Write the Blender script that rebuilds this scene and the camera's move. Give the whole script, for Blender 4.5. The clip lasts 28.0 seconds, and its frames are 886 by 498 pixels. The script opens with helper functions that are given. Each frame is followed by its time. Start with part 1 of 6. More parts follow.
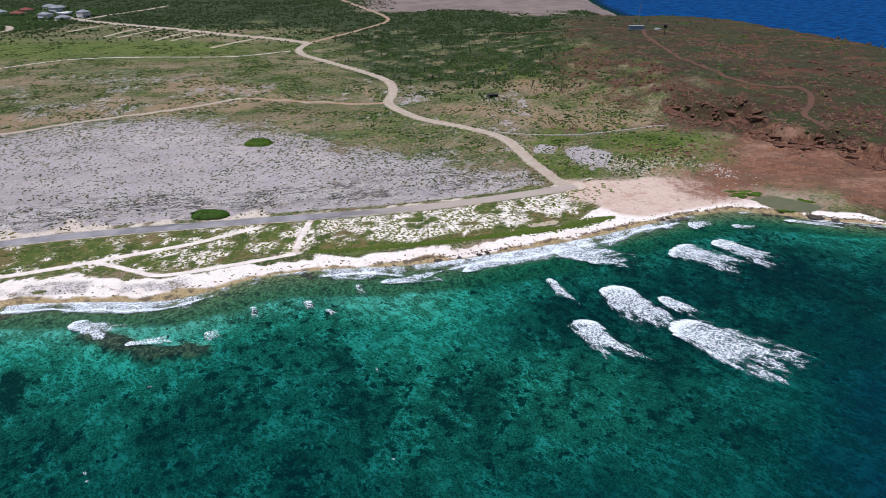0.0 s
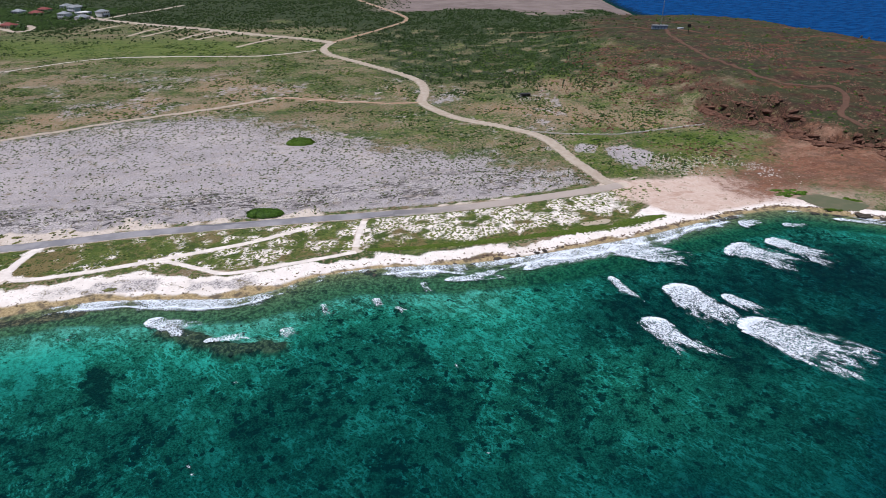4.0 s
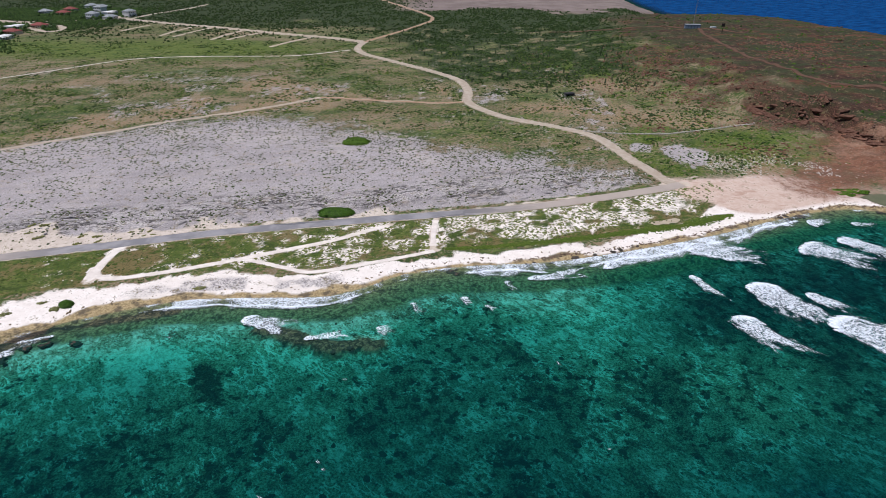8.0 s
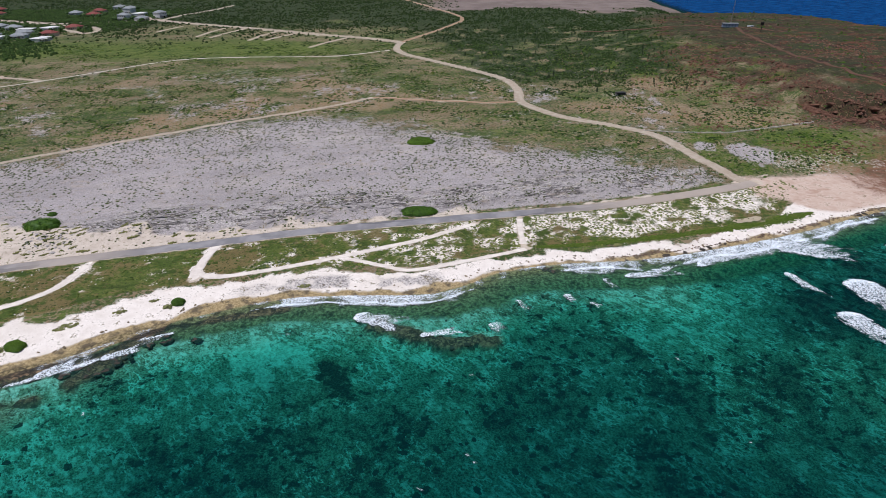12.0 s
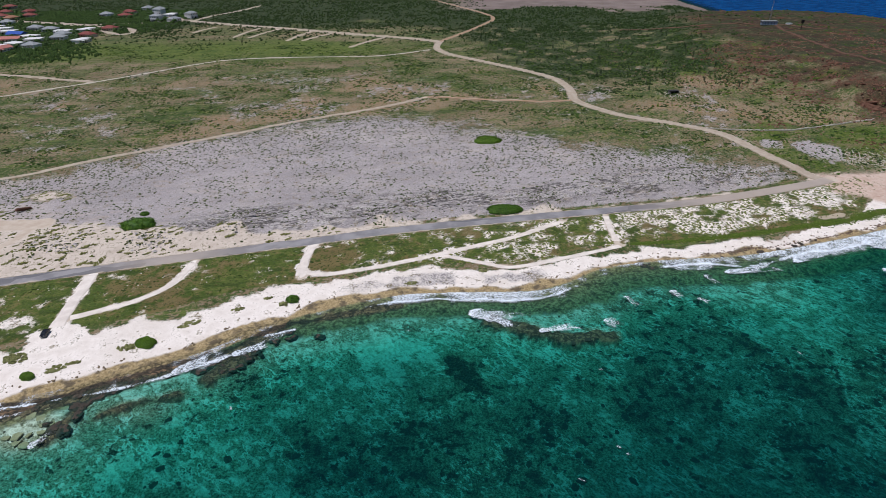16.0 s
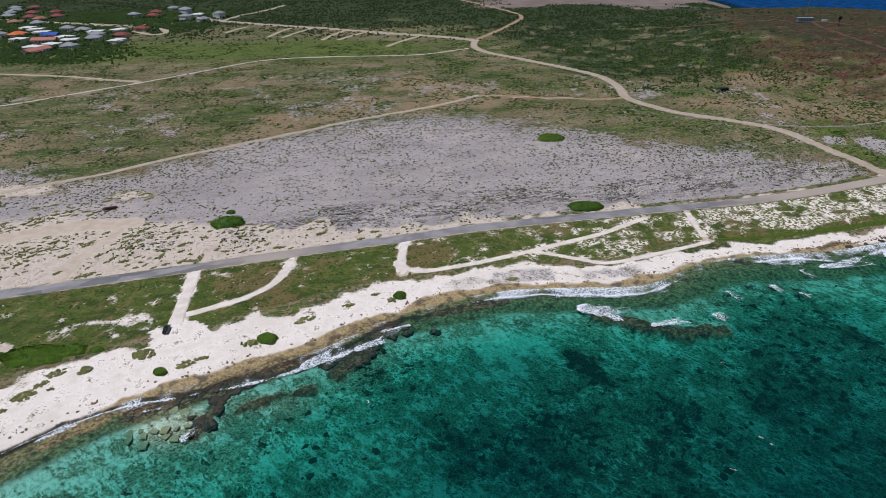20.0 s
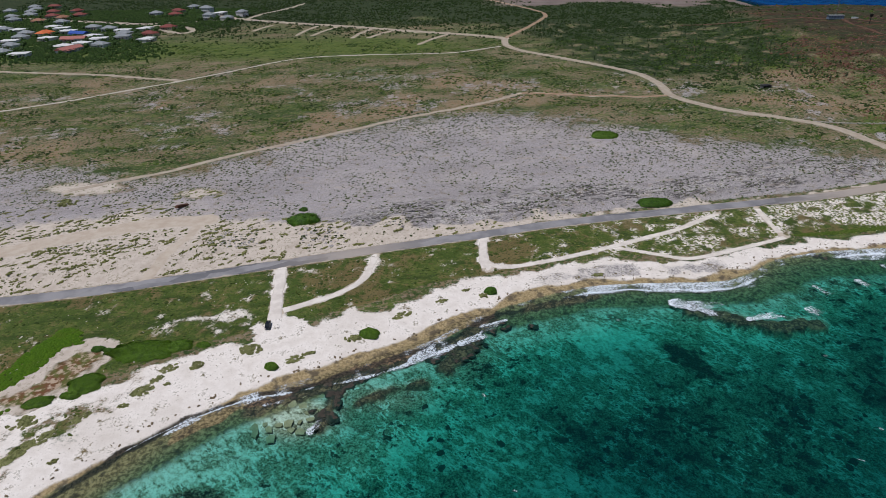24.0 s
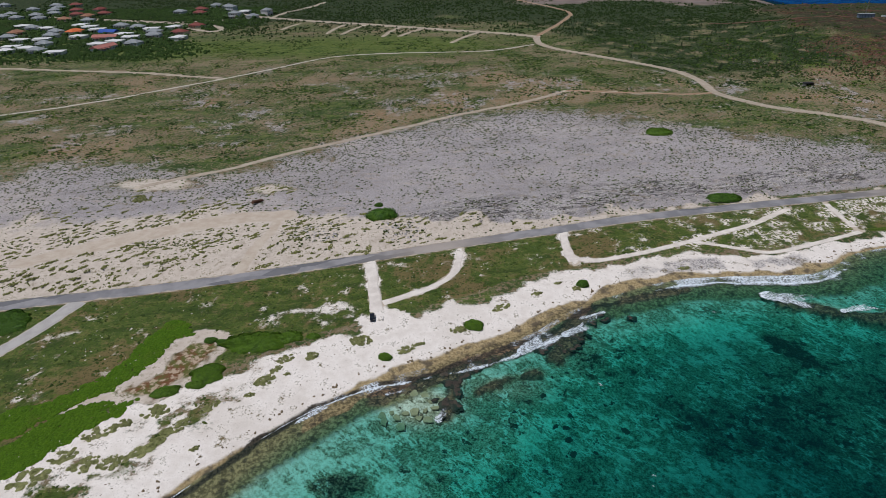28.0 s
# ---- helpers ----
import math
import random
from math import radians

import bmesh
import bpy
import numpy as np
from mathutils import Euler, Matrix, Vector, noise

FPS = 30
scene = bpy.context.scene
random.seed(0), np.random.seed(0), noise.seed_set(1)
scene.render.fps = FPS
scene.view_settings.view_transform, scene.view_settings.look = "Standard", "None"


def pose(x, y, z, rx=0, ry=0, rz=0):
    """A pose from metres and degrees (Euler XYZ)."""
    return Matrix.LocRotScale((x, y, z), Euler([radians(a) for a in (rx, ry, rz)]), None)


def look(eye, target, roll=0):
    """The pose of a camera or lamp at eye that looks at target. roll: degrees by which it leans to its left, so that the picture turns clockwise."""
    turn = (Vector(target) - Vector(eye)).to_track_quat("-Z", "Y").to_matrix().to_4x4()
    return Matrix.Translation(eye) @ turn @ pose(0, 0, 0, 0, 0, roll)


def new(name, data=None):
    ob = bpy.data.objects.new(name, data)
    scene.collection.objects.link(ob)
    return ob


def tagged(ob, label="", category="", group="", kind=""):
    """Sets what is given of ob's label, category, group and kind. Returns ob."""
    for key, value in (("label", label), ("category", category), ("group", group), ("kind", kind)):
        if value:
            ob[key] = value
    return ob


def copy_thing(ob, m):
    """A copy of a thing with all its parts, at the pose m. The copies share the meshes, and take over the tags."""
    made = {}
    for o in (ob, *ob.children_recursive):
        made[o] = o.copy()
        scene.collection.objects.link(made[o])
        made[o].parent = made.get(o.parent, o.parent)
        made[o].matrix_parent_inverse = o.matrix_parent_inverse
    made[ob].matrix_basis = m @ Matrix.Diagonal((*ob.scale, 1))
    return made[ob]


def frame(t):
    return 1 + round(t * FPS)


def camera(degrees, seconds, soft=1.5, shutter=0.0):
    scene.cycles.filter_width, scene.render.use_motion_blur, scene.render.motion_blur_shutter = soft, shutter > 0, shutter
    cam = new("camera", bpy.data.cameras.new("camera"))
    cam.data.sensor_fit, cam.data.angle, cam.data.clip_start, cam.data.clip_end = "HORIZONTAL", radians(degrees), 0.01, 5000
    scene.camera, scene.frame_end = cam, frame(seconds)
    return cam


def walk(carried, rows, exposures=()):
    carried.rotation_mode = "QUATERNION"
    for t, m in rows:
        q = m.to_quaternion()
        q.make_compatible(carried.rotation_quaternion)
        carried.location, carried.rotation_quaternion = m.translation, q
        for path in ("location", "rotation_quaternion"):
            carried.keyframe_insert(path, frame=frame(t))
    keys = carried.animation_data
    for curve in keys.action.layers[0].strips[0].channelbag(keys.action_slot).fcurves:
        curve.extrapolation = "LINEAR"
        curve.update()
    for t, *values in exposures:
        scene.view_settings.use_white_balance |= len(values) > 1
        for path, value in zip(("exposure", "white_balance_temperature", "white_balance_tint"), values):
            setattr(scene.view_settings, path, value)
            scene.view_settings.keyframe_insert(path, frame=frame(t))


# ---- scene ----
cam = camera(73.7, 28.0, soft=0.65)
METRES, EYE, TILT, LEAN, TURN = 240.0, 116.0, -28.2, -0.07, 0.0
ROWS = [
    (0.0, 0.0, 0.0, 0.0, -0.0, 0.0, 0.0),
    (0.5, -0.0116, -0.0014, -0.0, 0.0, -0.02, -0.0),
    (1.0, -0.0234, -0.0029, -0.0001, 0.01, -0.03, -0.0),
    (1.5, -0.0354, -0.0043, -0.0002, 0.02, -0.04, -0.0),
    (2.0, -0.0474, -0.0057, -0.0003, 0.02, -0.05, -0.0),
    (2.5, -0.0597, -0.0071, -0.0005, 0.03, -0.06, -0.0),
    (3.0, -0.0722, -0.0085, -0.0008, 0.04, -0.07, -0.0),
    (3.5, -0.0852, -0.0102, -0.0011, 0.05, -0.09, 0.01),
    (5.5, -0.1429, -0.0135, -0.0004, 0.14, -0.15, -0.05),
    (6.0, -0.1585, -0.015, -0.0004, 0.18, -0.17, -0.04),
    (6.5, -0.1748, -0.0166, -0.0003, 0.22, -0.19, -0.04),
    (7.0, -0.1917, -0.0182, -0.0004, 0.26, -0.21, -0.05),
    (7.5, -0.2089, -0.0198, -0.0003, 0.31, -0.22, -0.05),
    (8.0, -0.2266, -0.0215, -0.0005, 0.36, -0.24, -0.04),
    (8.5, -0.2448, -0.0232, -0.0008, 0.39, -0.26, -0.03),
    (9.0, -0.2631, -0.0248, -0.0009, 0.45, -0.27, -0.0),
    (9.5, -0.2819, -0.0265, -0.0011, 0.48, -0.28, 0.0),
    (10.0, -0.3011, -0.0283, -0.0012, 0.51, -0.3, 0.01),
    (10.5, -0.3206, -0.0296, -0.0013, 0.55, -0.3, 0.03),
    (11.0, -0.3406, -0.0314, -0.0019, 0.57, -0.28, 0.03),
    (11.5, -0.3604, -0.0335, -0.0023, 0.61, -0.28, 0.06),
    (12.0, -0.3805, -0.0352, -0.0028, 0.64, -0.28, 0.1),
    (12.5, -0.4006, -0.0374, -0.0036, 0.67, -0.27, 0.14),
    (14.5, -0.4819, -0.0452, -0.0041, 0.8, -0.34, 0.24),
    (15.0, -0.5023, -0.0474, -0.0042, 0.84, -0.36, 0.27),
    (15.5, -0.5227, -0.0495, -0.0044, 0.87, -0.38, 0.29),
    (16.0, -0.5432, -0.0516, -0.0045, 0.9, -0.39, 0.32),
    (16.5, -0.5639, -0.0538, -0.0046, 0.91, -0.41, 0.33),
    (17.0, -0.5845, -0.056, -0.0047, 0.94, -0.43, 0.37),
    (17.5, -0.6052, -0.0581, -0.0049, 0.95, -0.44, 0.39),
    (18.0, -0.626, -0.0601, -0.0051, 0.96, -0.45, 0.42),
    (18.5, -0.6463, -0.0619, -0.0053, 0.98, -0.46, 0.48),
    (19.0, -0.6656, -0.0637, -0.0053, 1.0, -0.5, 0.53),
    (19.5, -0.6845, -0.0656, -0.0056, 1.01, -0.52, 0.57),
    (20.0, -0.7035, -0.0674, -0.0064, 1.0, -0.53, 0.59),
    (20.5, -0.7217, -0.0688, -0.007, 0.99, -0.53, 0.63),
    (21.0, -0.7395, -0.0705, -0.0073, 0.99, -0.55, 0.65),
    (21.5, -0.7573, -0.0721, -0.0077, 0.98, -0.58, 0.64),
    (23.5, -0.8282, -0.077, -0.0084, 0.92, -0.66, 0.7),
    (24.0, -0.8456, -0.0786, -0.0083, 0.92, -0.69, 0.73),
    (24.5, -0.8635, -0.08, -0.0088, 0.9, -0.69, 0.72),
    (25.0, -0.8812, -0.0816, -0.0089, 0.88, -0.7, 0.74),
    (25.5, -0.8989, -0.0831, -0.0092, 0.85, -0.71, 0.75),
    (26.0, -0.9167, -0.0845, -0.0094, 0.84, -0.71, 0.76),
    (26.5, -0.9357, -0.0862, -0.0101, 0.8, -0.69, 0.73),
    (27.0, -0.9548, -0.0885, -0.0109, 0.8, -0.73, 0.76),
    (27.5, -0.9746, -0.092, -0.0125, 0.8, -0.77, 0.77),
    (28.0, -0.9947, -0.0963, -0.0147, 0.81, -0.78, 0.76),
]
EXPOSURES = [(0.0, 0.0, 5900, 18.5), (7.0, -0.05, 5980, 17.5), (14.0, -0.22, 6000, 16.5), (21.0, -0.41, 6000, 15.5), (28.0, -0.57, 6030, 13)]
walk(cam, [(t, pose(0, 0, EYE, TILT, LEAN, TURN) @ pose(METRES * x, METRES * y, METRES * z, 90 + pitch, roll, yaw)) for t, x, y, z, yaw, pitch, roll in ROWS], EXPOSURES)

# ---- light ----
SUN_DIR = Vector((-0.27, -0.10, 0.95)).normalized()  # towards the sun
world = bpy.data.worlds.new("world")
scene.world = world
world.use_nodes = True
wn = world.node_tree.nodes
sky = wn.new("ShaderNodeTexSky")
sky.sky_type = "NISHITA"
sky.sun_disc = False
sky.sun_elevation = math.asin(SUN_DIR.z)
sky.sun_rotation = math.atan2(SUN_DIR.x, SUN_DIR.y)
world.node_tree.links.new(sky.outputs[0], wn["Background"].inputs[0])
wn["Background"].inputs[1].default_value = 0.05
sun_data = bpy.data.lights.new("sun", "SUN")
sun_data.energy = 4.35
sun_data.angle = radians(0.53)
sun_data.color = (1.0, 0.965, 0.92)
sun = new("sun", sun_data)
sun.matrix_world = look((0, 0, 400), Vector((0, 0, 400)) - SUN_DIR)


# ---- plan: noise, coast, roads, zones ----
RNG = np.random.default_rng(7)
TABLE = RNG.random((256, 256))


def vnoise(x, y, size, seed=0):
    """Smooth value noise, 0 to 1, with features about size metres across."""
    u, v = x / size + seed * 17.31, y / size + seed * 9.77
    i, j = np.floor(u).astype(int), np.floor(v).astype(int)
    a, b = u - i, v - j
    a, b = a * a * (3 - 2 * a), b * b * (3 - 2 * b)
    i0, j0, i1, j1 = i % 256, j % 256, (i + 1) % 256, (j + 1) % 256
    return (TABLE[i0, j0] * (1 - a) + TABLE[i1, j0] * a) * (1 - b) + (TABLE[i0, j1] * (1 - a) + TABLE[i1, j1] * a) * b


def fbm(x, y, size, seed=0, octaves=4):
    total, amp, norm = 0.0, 1.0, 0.0
    for k in range(octaves):
        total = total + amp * vnoise(x, y, size / 2 ** k, seed + k)
        norm += amp
        amp *= 0.55
    return total / norm


def smooth(v, lo=0.0, hi=1.0):
    v = np.clip((v - lo) / (hi - lo), 0, 1)
    return v * v * (3 - 2 * v)


def line_y(points):
    px, py = [p[0] for p in points], [p[1] for p in points]
    return lambda x: np.interp(x, px, py)


def seg_distance(x, y, pts):
    """Distance to a polyline, and the way along it."""
    best, along, run = np.full(np.shape(x), 1e9), np.zeros(np.shape(x)), 0.0
    for (ax, ay), (bx, by) in zip(pts, pts[1:]):
        dx, dy = bx - ax, by - ay
        ln = math.hypot(dx, dy)
        t = np.clip(((x - ax) * dx + (y - ay) * dy) / ln ** 2, 0, 1)
        d = np.hypot(x - ax - t * dx, y - ay - t * dy)
        near = d < best
        best = np.where(near, d, best)
        along = np.where(near, run + t * ln, along)
        run += ln
    return best, along


def curve_points(pts, step):
    """A Catmull-Rom line through pts, sampled about every step metres."""
    p = [np.array(q, float) for q in pts]
    p = [2 * p[0] - p[1]] + p + [2 * p[-1] - p[-2]]
    out = []
    for a, b, c, d in zip(p, p[1:], p[2:], p[3:]):
        n = max(1, int(np.linalg.norm(c - b) / step))
        for k in range(n):
            t = k / n
            out.append(0.5 * (2 * b + (c - a) * t + (2 * a - 5 * b + 4 * c - d) * t ** 2 + (3 * b - a - 3 * c + d) * t ** 3))
    out.append(p[-2])
    return np.array(out)


COAST = [(-5500, -4200), (-600, -215), (-450, -60), (-380, 10), (-330, 55), (-308, 77), (-289, 97), (-267, 114), (-245, 125),
         (-215, 141), (-201, 153), (-175, 165), (-150, 174), (-120, 176), (-98, 177), (-84, 184), (-73, 192), (-48, 199),
         (-7, 204), (45, 220), (75, 232), (109, 247), (138, 255), (157, 251), (172, 245), (199, 239), (250, 232), (320, 270),
         (400, 400), (440, 520), (425, 600), (395, 680), (378, 745), (335, 790), (275, 840), (264, 900), (274, 1001),
         (272, 1089), (277, 1223), (340, 1500), (600, 2200), (1500, 5500), (-5500, 5500)]
coast_line = curve_points(COAST[2:38], 12)
coast_ring = np.vstack([COAST[:2], coast_line, COAST[38:]])


def coast_distance(x, y):
    """Metres inland from the waterline, minus at sea."""
    ring = [tuple(p) for p in coast_ring]
    d, _ = seg_distance(x, y, ring)
    inside = np.zeros(np.shape(x), bool)
    for (ax, ay), (bx, by) in zip(ring, ring[1:] + ring[:1]):
        if ay == by:
            continue
        cross = ((ay > y) != (by > y)) & (x < (bx - ax) * (y - ay) / (by - ay) + ax)
        inside ^= cross
    return np.where(inside, d, -d)


ROAD = [(-560, 118), (-480, 140), (-405, 157), (-347, 169), (-306, 180), (-262, 193), (-214, 207), (-188, 214), (-161, 222), (-130, 229),
        (-78, 239), (-25, 249), (5, 257), (32, 266), (55, 274), (68, 280)]
road_y = line_y(ROAD + [(130, 312), (220, 300), (330, 250)])
lime_y = line_y([(-700, 265), (-491, 284), (-431, 292), (-362, 290), (-306, 322), (-237, 366), (-159, 388), (-90, 358), (-35, 322), (36, 306), (58, 276), (75, 262)])
sand_width = line_y([(-420, 50), (-350, 40), (-322, 37), (-300, 30), (-262, 27), (-230, 25), (-200, 20), (-180, 17), (-150, 18), (-110, 17), (-60, 11),
                     (0, 11), (60, 13), (80, 26), (105, 40), (140, 16), (200, 8)])
red_x = lambda y: np.interp(y, [230, 290, 320, 382, 448, 533, 611, 700, 780, 820], [142, 140, 140, 112, 88, 84, 82, 96, 110, 400])
SCARP = [(150, 392), (160, 376), (172, 367), (190, 372), (193, 342), (205, 331), (226, 334), (232, 310), (250, 300), (280, 290), (330, 300)]
UPPER_BANDS = [[(297, 440), (306, 434), (316, 431)], [(286, 472), (304, 466), (330, 472)], [(234, 354), (252, 360), (263, 354)], [(340, 526), (367, 538)], [(255, 394), (269, 395)], [(213, 558), (247, 565)],
               [(168, 594), (182, 587)], [(234, 490), (249, 484)], [(218, 380), (228, 373)], [(150, 419), (160, 404), (175, 393), (192, 384)],
               [(107, 484), (130, 445), (160, 436), (168, 396)], [(86, 535), (122, 495), (144, 495), (166, 455)], [(250, 380), (290, 352), (330, 340)], [(235, 470), (270, 440), (310, 420)]]
TRACKS = {  # name: width, points
    "dirt_road": (7.0, [(64, 279), (57, 288), (49, 305), (44, 325), (38, 343), (27, 358), (8, 371), (-13, 385), (-28, 402), (-39, 424), (-38, 454),
                        (-43, 484), (-57, 507), (-82, 536), (-110, 566), (-134, 592), (-145, 620), (-143, 657)]),
    "village_road": (11.0, [(-143, 657), (-182, 684), (-235, 709), (-283, 736), (-342, 767), (-409, 799), (-482, 840), (-530, 880)]),
    "village_side_road": (7.0, [(-482, 840), (-474, 893), (-453, 945), (-440, 1010)]),
    "back_road": (5.5, [(-143, 657), (-128, 690), (-109, 732), (-86, 790), (-74, 830), (-80, 880), (-112, 960), (-180, 1120)]),
    "inland_track": (3.8, [(-402, 262), (-389, 271), (-363, 286), (-335, 308), (-306, 328), (-274, 350), (-237, 376), (-200, 398), (-172, 416), (-152, 433)]),
    "link_track": (3.4, [(-150, 436), (-129, 433), (-109, 428), (-84, 424), (-60, 421), (-40, 424)]),
    "stone_track": (2.6, [(-700, 325), (-561, 394), (-530, 410), (-498, 432), (-466, 460), (-430, 491), (-391, 530), (-368, 555), (-340, 573), (-291, 581),
                          (-235, 582), (-196, 586), (-150, 612)]),
    "west_track": (4.5, [(-780, 560), (-659, 542), (-600, 531), (-542, 521), (-503, 513), (-468, 501), (-432, 491)]),
    "beach_access": (4.2, [(-272, 187), (-269, 171), (-267, 159), (-265, 150)]),
    "beach_loop": (3.0, [(-235, 196), (-236, 184), (-239, 175), (-246, 167), (-254, 162), (-265, 156)]),
    "east_access": (3.8, [(-189, 213), (-190, 199), (-190, 190), (-189, 184)]),
    "concrete_lane": (6.0, [(-377, 161), (-380, 149), (-385, 136), (-392, 122), (-402, 105)]),
    "sand_path": (2.6, [(-190, 192), (-187, 187.5), (-181, 186), (-169, 189), (-149, 196), (-128, 205), (-104, 216), (-92, 224), (-79, 232)]),
    "shore_path": (2.2, [(-135, 201), (-118, 195), (-105, 192), (-80, 201), (-58, 210)]),
    "short_path": (2.6, [(-59, 238), (-60, 226), (-60, 212)]),
    "hill_track": (4.0, [(205, 640), (197, 600), (196, 560), (194, 515), (195, 477), (202, 433), (216, 408), (240, 406), (243, 392), (232, 372), (222, 358), (227, 340)]),
    "mast_track": (4.5, [(60, 700), (120, 668), (180, 652), (215, 640), (240, 610)]),
}
SPURS = [((-442, 734), (-429, 785)), ((-380, 702), (-370, 765)), ((-362, 693), (-344, 755)), ((-312, 676), (-298, 737)), ((-294, 674), (-268, 727)), ((-235, 630), (-205, 690))]
for spur_a, spur_b in SPURS:
    TRACKS["plot_drive_%d" % -spur_a[0]] = (5.0, [spur_a, ((spur_a[0] + spur_b[0]) / 2 - 2, (spur_a[1] + spur_b[1]) / 2), spur_b])
TRACKS["village_lane"] = (7.0, [(-740, 850), (-651, 820), (-607, 803), (-570, 793), (-535, 772), (-518, 745), (-524, 728), (-548, 745), (-570, 765)])
TRACKS["back_lane"] = (11.0, [(-316, 227), (-332, 225), (-348, 220), (-366, 212), (-388, 200), (-412, 184)])
TRACKS["dune_lane"] = (4.5, [(-318, 224), (-318, 208), (-322, 190), (-324, 178)])
TRACKS["upper_lane"] = (6.0, [(-850, 900), (-723, 855), (-656, 832), (-595, 815), (-482, 845)])
MARSH = [(-337, 109), (-332, 120), (-329, 127), (-325, 133), (-318, 133), (-314, 130), (-319, 119), (-322, 113), (-326, 108)]
MARSH_RIM = [(-353, 98), (-348, 106), (-340, 113), (-335, 126), (-332, 135), (-324, 141), (-315, 140), (-312, 137), (-313, 131), (-318, 117), (-321, 111), (-327, 107), (-335, 107), (-348, 105)]
POND = [(150, 266), (157, 269.5), (166, 268), (179, 257), (170, 250.5), (157, 252.5)]


def poly_mask(x, y, pts, soft, grow=0.0):
    """One inside a polygon, falling to nought over soft metres outside it."""
    ring = [tuple(p) for p in pts] + [tuple(pts[0])]
    d, _ = seg_distance(x, y, ring)
    inside = np.zeros(np.shape(x), bool)
    for (ax, ay), (bx, by) in zip(ring, ring[1:]):
        if ay != by:
            inside ^= ((ay > y) != (by > y)) & (x < (bx - ax) * (y - ay) / (by - ay) + ax)
    return smooth((np.where(inside, d, -d) + grow) / soft + 0.5)


def zones(x, y):
    """The plan's zones at points of the ground: weights from 0 to 1."""
    x, y = np.asarray(x, float), np.asarray(y, float)
    z = {}
    sd = coast_distance(x, y)
    n40, n12, n4 = fbm(x, y, 45, 1), fbm(x, y, 13, 5), fbm(x, y, 4, 9, 3)
    rd = y - road_y(x)
    z["sd"], z["rd"] = sd, rd
    red = smooth((x - red_x(y) - 12 + (n40 - 0.5) * 110 + (n12 - .5) * 60) / 70) * smooth(y, 225, 245)
    far_bare = smooth((y - 900 - (n40 - .5) * 160) / 60) * smooth(x, -190, -60)
    sand = smooth((sand_width(x) + (n12 - 0.5) * 13 - sd) / 3.5) * smooth(sd, -3, 3) * (y < 420)
    strip = smooth((-rd - 3.5) / 1.5) * smooth((sd - sand_width(x)) / 3) * (x < 90)
    mixed = np.interp(x, [-420, -330, -290, -275, -262, -236, -190, -175, -120, -60, 0, 40, 60, 80], [.0, .02, .1, .32, .02, .06, .1, .42, .66, .78, 1.0, .98, .76, .5])
    mixed = mixed + .55 * np.exp(-(((x + 286) / 13) ** 2 + ((y - 151) / 7) ** 2))
    mixed = mixed * (1 - 0.75 * np.exp(-((sd - sand_width(x) - 4.5) / 3.5) ** 2) * smooth(x, -62, -45) * smooth(-x, -82, -70))
    patch = smooth((n12 * 0.4 + n4 * 0.6 - 0.565 + 0.30 * mixed) / 0.26) * strip
    sand = np.maximum(sand, patch * np.interp(x, [-300, -200, -120, -60, 80], [.6, .6, .64, .66, .68]))
    for lane in ("beach_access", "beach_loop", "east_access", "sand_path", "shore_path", "short_path"):
        wide, pts = TRACKS[lane]
        sand = np.maximum(sand, smooth((wide * .7 + .3 + 2.6 * (n4 - .5) + 2 * (n12 - .5) - seg_distance(x, y, pts)[0]) / 2.2))
    wx_, wy_ = x + (n4 - .5) * 9 + (n12 - .5) * 6, y + (fbm(x, y, 5, 13, 3) - .5) * 9
    sand = np.maximum(sand, smooth((1.25 - np.hypot((x + 261) / 9, (y - 144) / 8) + (n4 - .5)) / .3))
    rim = poly_mask(x + (n4 - .5) * 4, y + (n12 - .5) * 3, MARSH_RIM, 1.6, .5)
    marsh = poly_mask(wx_, wy_, MARSH, 5, -.4)
    sand = sand * (1 - rim)
    strip = strip * (1 - rim)
    spread = smooth(n12 * .5 + n4 * .5, .5, .58) * np.exp(-((sd - 20) / 7) ** 2) * smooth(-x, 285, 320)
    strip = np.maximum(strip, spread)
    sand = sand * (1 - spread)
    z["marsh"] = marsh
    z["flats"] = np.exp(-(((x + 130) / 40) ** 2) ** 2) * smooth(sd, 3, 6) * smooth(-sd, -15, -10) * smooth(n12 + .4 * n4, .5, .8)
    dune_w = np.interp(x, [-560, -420, -350, -250, -215, -185, -150, 60], [100, 98, 84, 30, 22, 15, 9.5, 8])
    dune = smooth((rd - 3.0) / 1.5) * smooth((dune_w + (n12 - .5) * 22 + (n40 - .5) * 60 * smooth(-x, 280, 340) - rd) / np.interp(x, [-340, -260], [34, 7])) * (x < 80)
    lime = smooth((rd - 5) / 4) * smooth((lime_y(x) + 18 + (n12 - .5) * 40 + (n40 - .5) * 50 - y) / 50) * (x < 75)
    outcrop = np.maximum(np.exp(-(((x - 83) / 15) ** 2 + ((y - 318) / 15) ** 2)) * 1.3, np.exp(-(((x - 59) / 9) ** 2 + ((y - 328) / 8) ** 2)) * 1.1)
    lime = np.maximum(lime, smooth(outcrop + n4 - 0.9, 0, .25))
    patches = smooth((.6 * fbm(x, y, 26, 21) + .4 * n4 - 0.52) / 0.16) * smooth(y, 280, 330) * smooth(-y, -640, -420) * (x < 60) * .62
    lime = np.maximum(lime, patches)
